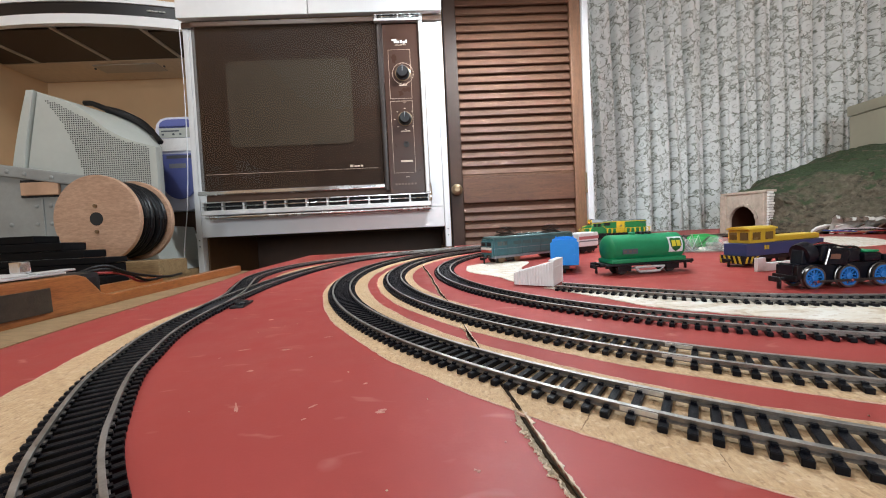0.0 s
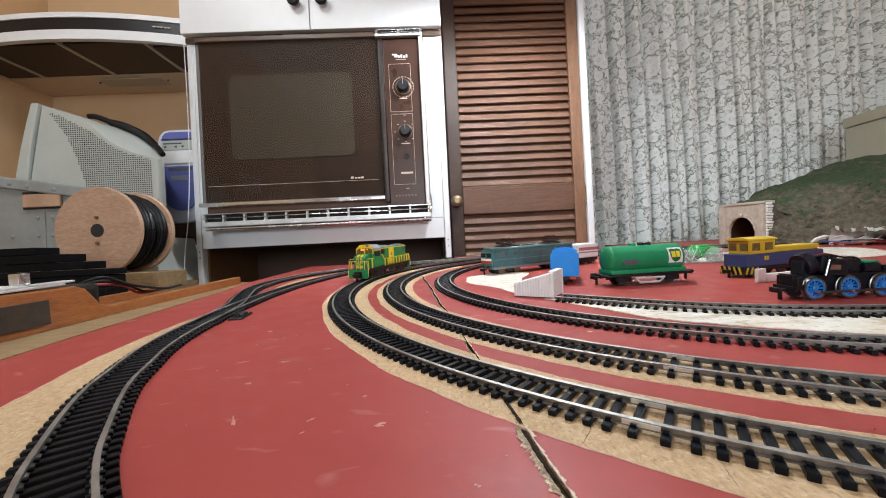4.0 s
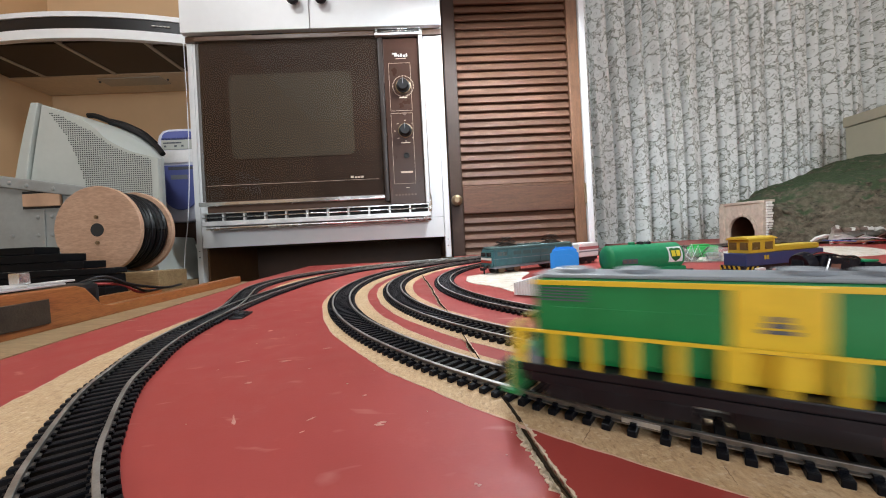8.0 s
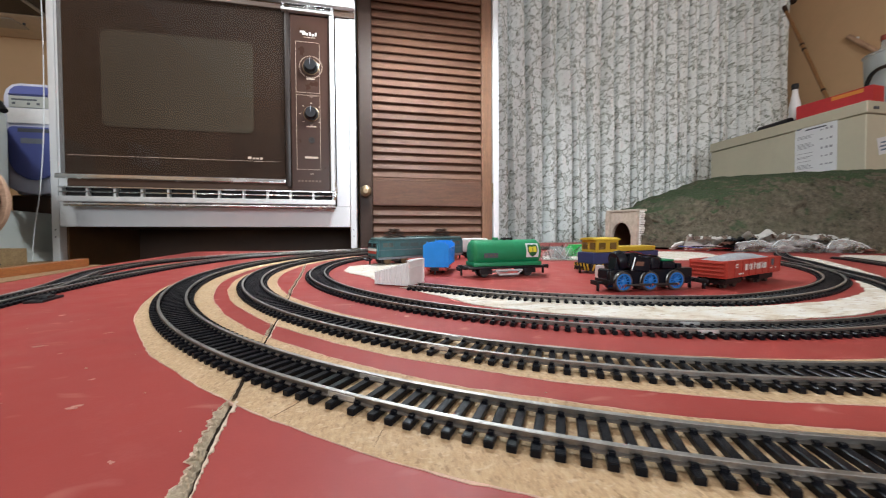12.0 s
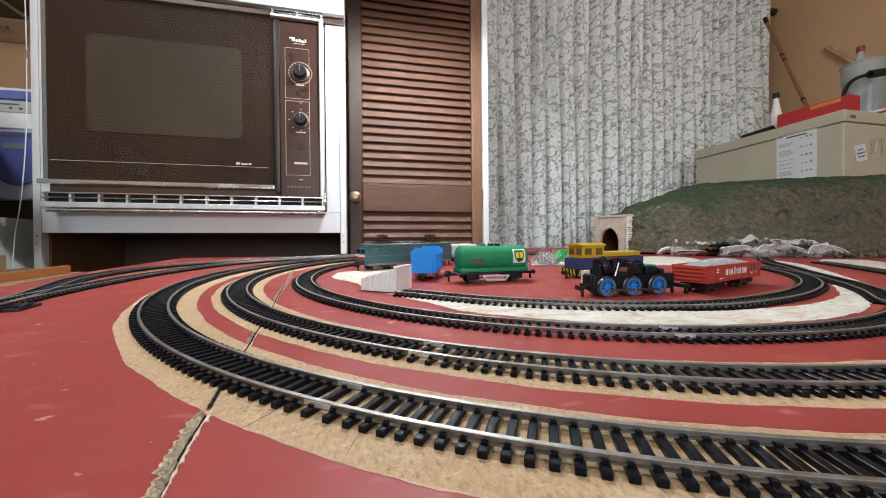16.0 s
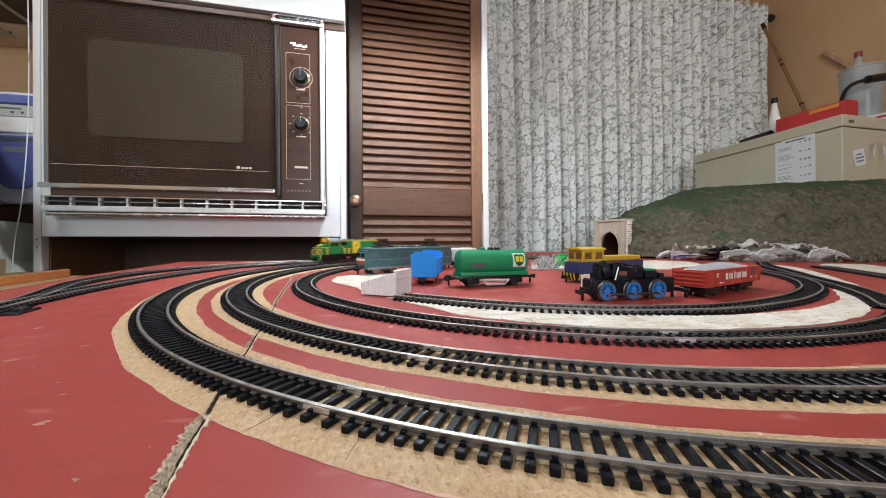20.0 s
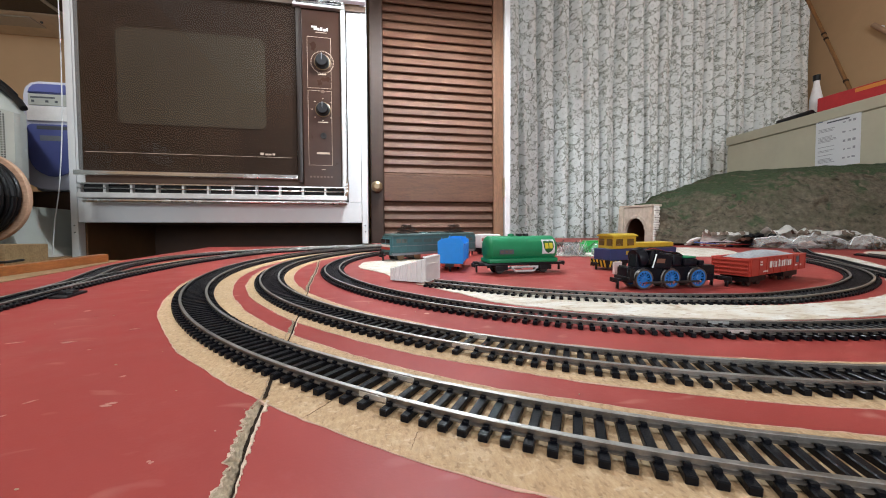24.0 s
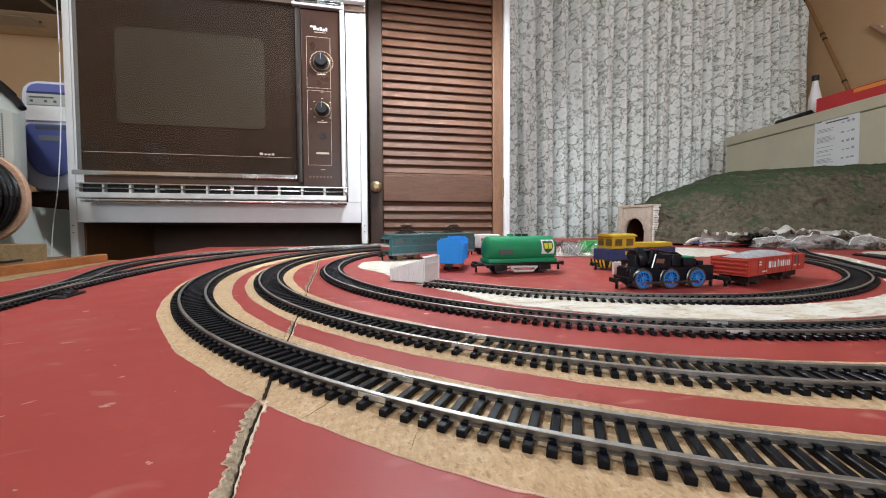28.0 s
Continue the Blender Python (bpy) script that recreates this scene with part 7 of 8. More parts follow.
def coach_end():
    t = thing("railcar_end", pose(0.283, 0.686, 0.0, 0, 0, 26.8), "white and red striped model railcar behind the electric engine", "railcar")
    part("body", B(-0.026, 0.026, -0.0155, 0.0155, 0.0125, 0.0385, bev=0.003), "white_plastic", t)
    part("underframe", B(-0.025, 0.025, -0.013, 0.013, 0.0068, 0.0122, bev=0.001), "black", t)
    bogie(t, 0.0, (-0.01, 0.01), 0.0055)
    for s in (-1, 1):
        for z, h in ((0.0215, 0.0022), (0.0262, 0.0055)):
            part("stripe", B(-0.0262, 0.0262, s * 0.0157 - 0.0002, s * 0.0157 + 0.0002, z, z + h), "faded_red" if h > 0.003 else "grey", t)
    coupler(t, 0.026, 0.009, 1)


M["faded_red"] = plain("faded_red", (0.50, 0.16, 0.17), 0.5, var=0.15, scale=120)
coach_end()


def tank_wagon():
    t = thing("tank_wagon", pose(0.2445, 0.4235, 0.0, 0, 0, 5), "green oil tank wagon with a yellow shield on its side", "wagon")
    bm = bmesh.new()
    prof = [(0.004, -0.0465), (0.010, -0.0460), (0.0140, -0.0445), (0.0158, -0.0420), (0.0158, 0.0420), (0.0140, 0.0445), (0.010, 0.0460), (0.004, 0.0465)]
    lathe(bm, prof, pose(0, 0, 0.0298, 0, 90, 0), 40)
    tank = part("tank", bm, "green", t, "glossy green tank")
    part("saddle", B(-0.046, 0.046, -0.0145, 0.0145, 0.0135, 0.0190, bev=0.002), "green", t)
    part("underframe", B(-0.052, 0.052, -0.0145, 0.0145, 0.0105, 0.0134, bev=0.0008), "black", t)
    for x, z in ((-0.012, 0.0471), (-0.001, 0.0471), (0.008, 0.0471)):
        bm = bmesh.new()
        lathe(bm, [(0.0038, -0.004), (0.0038, 0.0015), (0.0030, 0.0022)], pose(x, 0, z - 0.001), 16)
        part("hatch", bm, "green" if x < -0.01 else "black", tank, "filler hatch")
    for x in (-0.0295, 0.0295):
        bm = bmesh.new()
        for s in (-1, 1):
            lathe(bm, [(0.0015, s * 0.0095), (0.0060, s * 0.0095), (0.0060, s * 0.0078), (0.0070, s * 0.0072), (0.0015, s * 0.0066)], pose(x, 0, 0.0070, 90, 0, 0), 20)
        rod(bm, (x, -0.0066, 0.007), (x, 0.0066, 0.007), 0.001, 8)
        part("wheelset", bm, "dark_steel", t)
        for s in (-1, 1):
            part("axle_guard", B(x - 0.008, x + 0.008, s * 0.0125 - 0.0012, s * 0.0125 + 0.0012, 0.0045, 0.0104, bev=0.0008), "black", t)
    for s in (-1, 1):
        bm = bmesh.new()
        tube(bm, [(-0.018, s * 0.0145, 0.0085), (-0.012, s * 0.0145, 0.0035), (0.012, s * 0.0145, 0.0035), (0.018, s * 0.0145, 0.0085), (-0.018, s * 0.0145, 0.0085)], 0.0014, 6)
        part("brake_rigging", bm, "white_metal", t, "bright metal brake rigging")
        part("nameplate", B(-0.0335, -0.0155, s * 0.0160 - 0.0006, s * 0.0160 + 0.0002, 0.0245, 0.0300), "ink", tank)
        for k in range(3):
            part("nameplate_mark", B(-0.032 + k * 0.0055, -0.0285 + k * 0.0055, s * 0.0164 - 0.0002, s * 0.0164 + 0.0002, 0.0262, 0.0284), "dull_print", tank)
        # shield emblem, following the side
        plate = [(-0.0085, -0.0085), (0.0085, -0.0085), (0.0085, 0.0085), (-0.0085, 0.0085)]
        shield = [(0.0, -0.0080), (0.0042, -0.0052), (0.0066, -0.0010), (0.0068, 0.0066), (0.0030, 0.0074), (0.0, 0.0066), (-0.0030, 0.0074), (-0.0068, 0.0066), (-0.0066, -0.0010), (-0.0042, -0.0052)]
        mark = [(-0.0052, -0.0022), (-0.0006, -0.0022), (-0.0006, 0.0046), (-0.0052, 0.0046)]
        mark2 = [(0.0006, -0.0022), (0.0052, -0.0022), (0.0052, 0.0046), (0.0006, 0.0046)]
        for out, mat, dy in ((plate, "paper", 0.0), (shield, "shield_green", 0.0003), (mark, "shield_yellow", 0.0006), (mark2, "shield_yellow", 0.0006)):
            bm = bmesh.new()
            prism(bm, [(0.0315 + a, 0.0325 + b) for a, b in out], 0.0158 + dy, 0.0163 + dy, XZ)
            for k in range(-9, 10):
                bmesh.ops.bisect_plane(bm, geom=bm.verts[:] + bm.edges[:] + bm.faces[:], dist=1e-6, plane_co=(0, 0, 0.0325 + k * 0.0009), plane_no=(0, 0, 1))
            if s > 0:
                for v in bm.verts:
                    v.co.y *= -1
                bmesh.ops.reverse_faces(bm, faces=bm.faces[:])
            for v in bm.verts:
                dz = v.co.z - 0.0298
                v.co.y *= 0.04 + 0.96 * math.sqrt(max(0, 0.0158 ** 2 - dz * dz)) / 0.0158
            part("shield", bm, mat, tank)
        coupler(t, s * 0.0525, 0.0105, s)
        for y in (-0.0095, 0.0095):
            part("buffer", R_((s * 0.0521, y, 0.0122), (s * 0.0575, y, 0.0122), 0.0021, 12), "black", t)


M["white_metal"] = plain("pale_zinc", (0.72, 0.73, 0.74), 0.4, 0.4, var=0.1)
M["shield_green"] = plain("shield_green", (0.010, 0.11, 0.03), 0.4, var=0.05)
M["shield_yellow"] = plain("shield_yellow", (0.75, 0.66, 0.05), 0.4, var=0.05)
tank_wagon()


def blue_wagon():
    ang = 70
    c = Vector((0.1622, 0.4485, 0)) + Vector((math.cos(radians(ang)), math.sin(radians(ang)), 0)) * 0.036
    t = thing("box_wagon", pose(c.x, c.y, 0, 0, 0, ang), "bright blue open plastic wagon with arched ends on a red frame", "wagon")
    b = part("floor", B(-0.033, 0.033, -0.0145, 0.0145, 0.0092, 0.0110, bev=0.0004), "blue", t)
    arch = [(-0.0165, 0.0095), (0.0165, 0.0095), (0.0168, 0.0375), (0.0120, 0.0405), (0.0060, 0.0420), (-0.0060, 0.0420), (-0.0120, 0.0405), (-0.0168, 0.0375)]
    inner = [(y * 0.72, 0.0095 + (z - 0.0095) * 0.80) for y, z in arch]
    for s in (-1, 1):
        end = part("end_wall", prism(bmesh.new(), arch, s * 0.0345 - 0.0008, s * 0.0345 + 0.0008, YZ, bev=0.0004), "blue", t, "blue end wall with an arched top")
        part("end_panel", prism(bmesh.new(), inner, s * 0.0356 - 0.0003, s * 0.0356 + 0.0003, YZ, bev=0.0002), "blue", end)
        for y in (-0.0115, 0.0115):
            part("lug", B(s * 0.0345 - 0.0007, s * 0.0345 + 0.0007, y - 0.0009, y + 0.0009, 0.0400, 0.0425, bev=0.0003), "blue", end)
        for z in (0.0150, 0.0220):
            part("step_bracket", B(min(s * 0.0358, s * 0.0368), max(s * 0.0358, s * 0.0368), -0.0135, -0.0105, z, z + 0.001), "blue", end)
        wall_ = part("side_wall", prism(bmesh.new(), [(s * 0.0140, 0.0112), (s * 0.0154, 0.0112), (s * 0.0166, 0.0335), (s * 0.0152, 0.0335)], -0.0336, 0.0336, YZ), "blue", t)
        for k in range(5):
            x = -0.027 + k * 0.0135
            part("side_rib", B(x - 0.0006, x + 0.0006, min(s * 0.0156, s * 0.0172), max(s * 0.0156, s * 0.0172), 0.0120, 0.0330), "blue", wall_)
    part("frame", B(-0.036, 0.036, -0.0125, 0.0125, 0.0055, 0.0091, bev=0.0006), "wagon_red", t, "red underframe")
    for x in (-0.020, 0.020):
        bm = bmesh.new()
        for s in (-1, 1):
            lathe(bm, [(0.0015, s * 0.0095), (0.0055, s * 0.0095), (0.0055, s * 0.0078), (0.0064, s * 0.0072), (0.0015, s * 0.0066)], pose(x, 0, 0.0064, 90, 0, 0), 18)
        part("wheelset", bm, "black", t)
        for s in (-1, 1):
            part("axle_guard", B(x - 0.005, x + 0.005, s * 0.0118 - 0.001, s * 0.0118 + 0.001, 0.003, 0.0054, bev=0.0005), "wagon_red", t)
    coupler(t, -0.036, 0.008, -1)
    coupler(t, 0.036, 0.008, 1)


blue_wagon()


def shed():
    m = Matrix.Translation((0.1175, 0.3592, 0.0007)) @ Matrix.Rotation(radians(-35), 4, "Z")
    t = thing("engine_shed", m, "small white ribbed plastic shed with a sloping roof", "model shed")
    out = [(-0.0415, 0.0), (0.0, 0.0), (0.0, 0.0250), (-0.0415, 0.0128)]
    part("shell", prism(bmesh.new(), out, -0.034, 0.0, XZ, bev=0.0004), "white_plastic", t)
    for k in range(14):
        x = -0.0395 + k * 0.0029
        top = 0.0250 + (x / 0.0415) * 0.0122 - 0.0006
        part("rib", B(x - 0.0008, x + 0.0008, -0.0009, 0.0003, 0.0004, top), "white_plastic", t)
    part("roof_cap", B(-0.006, 0.0008, 0.006, 0.0345, 0.0247, 0.0262, bev=0.0004), "white_plastic", t)
    part("lintel", B(-0.0002, 0.0008, 0.003, 0.031, 0.0172, 0.0188), "white_plastic", t)
    part("corner_post", B(-0.0006, 0.0007, -0.0007, 0.0012, 0.0, 0.0250), "white_plastic", t)
    part("corner_post", B(-0.0006, 0.0007, 0.0325, 0.0345, 0.0, 0.0250), "white_plastic", t)


shed()


def shunter():
    m = Matrix.Translation((0.3575, 0.4155, 0.0)) @ Matrix.Rotation(radians(14), 4, "Z") @ Matrix.Translation((0.077, 0.0142, 0))
    t = thing("shunter_locomotive", m, "navy and yellow model shunting locomotive with striped ends", "locomotive")
    b = part("body", B(-0.064, 0.064, -0.0155, 0.0155, 0.0125, 0.0275, bev=0.001), "navy", t)
    part("frame", B(-0.066, 0.066, -0.0150, 0.0150, 0.0075, 0.0124, bev=0.0006), "black", t)
    c = part("cab", B(-0.058, -0.017, -0.0145, 0.0145, 0.0276, 0.0435, bev=0.0008), "yellow2", t, "yellow cab")
    out = [(0.0160, 0.0), (0.0150, 0.0018), (0.008, 0.0036), (-0.008, 0.0036), (-0.0150, 0.0018), (-0.0160, 0.0)]
    part("cab_roof", prism(bmesh.new(), out, -0.0605, -0.0145, Matrix.Translation((0, 0, 0.0436)) @ YZ, bev=0.0004), "yellow2", c)
    part("hood", B(-0.0165, 0.062, -0.0120, 0.0120, 0.0276, 0.0345, bev=0.002), "yellow2", t, "yellow bonnet")
    for s in (-1, 1):
        for x in (-0.0475, -0.0275):
            part("window", B(x - 0.0060, x + 0.0060, s * 0.0147 - 0.0002, s * 0.0147 + 0.0002, 0.0315, 0.0405), "window_warm", c)
        for k in range(2):
            part("number_bar", B(-0.036 + k * 0.0042, -0.033 + k * 0.0042, s * 0.0157 - 0.0002, s * 0.0157 + 0.0002, 0.0195, 0.0245), "yellow2", b)
    for y in (-0.0075, 0.0075):
        part("window", B(-0.0584, -0.0580, y - 0.0052, y + 0.0052, 0.0315, 0.0405), "window_warm", c)
    for s in (-1, 1):
        e = part("buffer_beam", B(min(s * 0.0662, s * 0.0690), max(s * 0.0662, s * 0.0690), -0.0165, 0.0165, 0.0035, 0.0135, bev=0.0006), "black", t)
        for k in range(5):
            y = -0.0145 + k * 0.0066
            q = [(y, 0.0040), (y + 0.0028, 0.0040), (y + 0.0062, 0.0130), (y + 0.0034, 0.0130)]
            q = [(min(0.0163, a), z) for a, z in q]
            part("hazard_stripe", prism(bmesh.new(), q, s * 0.0692 - 0.0002, s * 0.0692 + 0.0002, YZ), "yellow2", e)
        for sy in (-1, 1):
            for k in range(3):
                x = s * (0.0655 - k * 0.0075)
                q = [(x, 0.0040), (x - s * 0.0030, 0.0040), (x - s * 0.0062, 0.0120), (x - s * 0.0032, 0.0120)]
                bm = bmesh.new()
                prism(bm, q, -sy * 0.0152 - 0.0002, -sy * 0.0152 + 0.0002, XZ)
                part("hazard_stripe", bm, "yellow2", t)
            part("skirt", B(min(s * 0.044, s * 0.0662), max(s * 0.044, s * 0.0662), sy * 0.0140 - 0.001, sy * 0.0140 + 0.001, 0.0035, 0.0123), "black", t)
    for x in (-0.034, 0.0, 0.034):
        bm = bmesh.new()
        for s in (-1, 1):
            lathe(bm, [(0.0015, s * 0.0095), (0.0068, s * 0.0095), (0.0068, s * 0.0078), (0.0078, s * 0.0072), (0.0015, s * 0.0066)], pose(x, 0, 0.0078, 90, 0, 0), 18)
        part("wheelset", bm, "dark_steel", t)
    coupler(t, -0.069, 0.0080, -1)
    coupler(t, 0.069, 0.0080, 1)
    slim = Matrix.Diagonal((1.04, 0.86, 1.0, 1))
    for ob in t.children_recursive:
        ob.data.transform(slim)


shunter()


def steam_chassis():
    t = thing("locomotive_chassis", pose(0.3425, 0.3008, 0.0, 0, 0, 0), "bare black engine chassis with bright blue spoked wheels", "locomotive chassis")
    part("frame", B(-0.0445, 0.051, -0.0062, 0.0062, 0.0060, 0.0205, bev=0.0008), "engine_black", t)
    part("front_block", B(-0.0438, -0.0393, -0.0095, 0.0095, 0.0085, 0.0200, bev=0.0008), "black", t)
    part("rear_block", B(0.030, 0.051, -0.0065, 0.0065, 0.0125, 0.0215, bev=0.0008), "black", t)
    bm = B(-0.012, 0.013, -0.0100, 0.0100, -0.0075, 0.0070, bev=0.0030, seg=3)
    part("motor", bm, "engine_black", t, at=pose(-0.012, 0, 0.0275, 0, 14, 0))
    part("motor_end", lathe(bmesh.new(), [(0.004, -0.005), (0.0088, -0.0045), (0.0095, -0.001), (0.0095, 0.003), (0.0075, 0.005)], pose(-0.0285, 0, 0.0292, 0, 76, 0), 24), "engine_black", t)
    part("motor_strap", B(-0.0020, 0.0020, -0.0106, 0.0106, -0.0080, 0.0076, bev=0.0006), "engine_black", t, at=pose(-0.0185, 0, 0.0290, 0, 14, 0))
    part("bracket", prism(bmesh.new(), [(-0.036, 0.0205), (-0.026, 0.0205), (-0.030, 0.0330), (-0.0345, 0.0325)], -0.0050, 0.0050, XZ, bev=0.0008), "engine_black", t)
    part("worm_housing", B(-0.002, 0.010, -0.0060, 0.0060, 0.0205, 0.0285, bev=0.0016), "engine_black", t)
    for x, h in ((-0.026, 0.0358), (-0.004, 0.0340)):
        part("brush_cap", R_((x, 0, h - 0.004), (x, 0, h), 0.0028, 14), "engine_black", t)
    part("gear_cover", B(0.0025, 0.0130, -0.0075, 0.0075, 0.0212, 0.0320, bev=0.002), "engine_black", t)
    part("weight_block", B(0.0135, 0.0285, -0.0095, 0.0095, 0.0212, 0.0285, bev=0.0022), "engine_black", t)
    part("rear_bracket", B(0.029, 0.0345, -0.0105, 0.0105, 0.0216, 0.0265, bev=0.001), "engine_black", t)
    part("front_weight", B(-0.0432, -0.0400, -0.0085, 0.0085, 0.0202, 0.0212, bev=0.001), "engine_black", t)
    m = part("motor_plate", prism(bmesh.new(), [(-0.0225, 0.0205), (-0.0085, 0.0205), (-0.0060, 0.0325), (-0.0190, 0.0335)], 0.0109, 0.0117, XZ, bev=0.0003), "engine_black", t, "black motor clip with a bright edge")
    part("plate_edge", tube(bmesh.new(), [(-0.0228, -0.0118, 0.0207), (-0.0193, -0.0118, 0.0333)], 0.0007, 6), "bright", m)
    part("label", prism(bmesh.new(), [(-0.0190, 0.0252), (-0.0105, 0.0247), (-0.0096, 0.0287), (-0.0178, 0.0292)], 0.0118, 0.0121, XZ), "rust", m)
    part("green_board", B(0.0145, 0.0275, -0.008, 0.006, 0.0286, 0.0302, bev=0.0004), "green", t, "scrap of green circuit")
    for k in range(4):
        part("wire", tube(bmesh.new(), curve_pts([(-0.026, -0.003, 0.0355), (-0.018, -0.010 + 0.002 * k, 0.0365 + 0.0006 * k), (-0.006, -0.0105, 0.0345), (0.006, -0.008 + 0.003 * k, 0.0340), (0.016, -0.004 + 0.003 * k, 0.0305)], 6), 0.0007, 6), "wire_red" if k == 2 else "coil", t)
    for i, x in enumerate((-0.0293, 0.0, 0.0293)):
        for s in (-1, 1):
            y = s * 0.0085
            r = 0.0093
            bm = bmesh.new()
            pr = [(0.0078, 0.0), (r, 0.0), (r, 0.0020), (r * 1.07, 0.0024), (r * 1.07, 0.0032), (0.0078, 0.0032)]
            rings = []
            for a, b in pr + pr[:1]:
                rings.append([bm.verts.new((x + a * math.cos(2 * math.pi * k / 32), y + s * (0.0016 - b), r + 0.0005 + a * math.sin(2 * math.pi * k / 32))) for k in range(32)])
            for q0, q1 in zip(rings, rings[1:]):
                for k in range(32):
                    bm.faces.new((q0[k], q0[(k + 1) % 32], q1[(k + 1) % 32], q1[k]))
            bmesh.ops.remove_doubles(bm, verts=bm.verts[:], dist=1e-6)
            bmesh.ops.recalc_face_normals(bm, faces=bm.faces[:])
            wh = part("wheel", bm, "tyre", t, "steel tyred wheel")
            bm = bmesh.new()
            lathe(bm, [(0.0026, -0.0002), (0.0026, 0.0026), (0.0016, 0.0030)], pose(x, y - s * 0.0008, r + 0.0005, 90 * (1 if s < 0 else -1), 0, 0), 16)
            for k in range(12):
                a = 2 * math.pi * k / 12 + 0.2 * i
                rod(bm, (x + 0.0020 * math.cos(a), y + s * 0.0006, r + 0.0005 + 0.0020 * math.sin(a)), (x + 0.0080 * math.cos(a), y + s * 0.0006, r + 0.0005 + 0.0080 * math.sin(a)), 0.0008, 6)
            for a0, a1 in ((0.0064, 0.0079),):
                q = []
                for rr, yy in ((a0, -0.0002), (a1, -0.0002), (a1, 0.0017), (a0, 0.0017), (a0, -0.0002)):
                    q.append([bm.verts.new((x + rr * math.cos(2 * math.pi * k / 32), y + s * yy, r + 0.0005 + rr * math.sin(2 * math.pi * k / 32))) for k in range(32)])
                for q0, q1 in zip(q, q[1:]):
                    for k in range(32):
                        bm.faces.new((q0[k], q0[(k + 1) % 32], q1[(k + 1) % 32], q1[k]))
            part("spokes", bm, "wheel_blue", wh, "bright blue spokes")
    for s in (-1, 1):
        part("coupling_rod", B(-0.0295, 0.0295, s * 0.0118 - 0.0005, s * 0.0118 + 0.0005, 0.0058, 0.0078, bev=0.0003), "rod_steel", t, "dull steel coupling rod")
        for x in (-0.0293, 0.0, 0.0293):
            part("crank_pin", R_((x, s * 0.0098, 0.0068), (x, s * 0.0128, 0.0068), 0.0013, 10), "steel", t)
    for s in (-1, 1):
        coupler(t, -0.0458 if s < 0 else 0.051, 0.0085, s)
    part("beam", B(-0.0462, -0.0447, -0.0105, 0.0105, 0.0075, 0.0120, bev=0.0005), "black", t)


M["engine_black"] = plain("engine_black", (0.006, 0.007, 0.013), 0.32, var=0.4, scale=150, relief=0.0002, spec=0.35)
M["rod_steel"] = plain("dull_rod_steel", (0.09, 0.085, 0.08), 0.45, 0.8, var=0.2, scale=200)
M["tyre"] = plain("worn_steel_tyre", (0.24, 0.23, 0.22), 0.35, 0.9, var=0.2, scale=200)
steam_chassis()


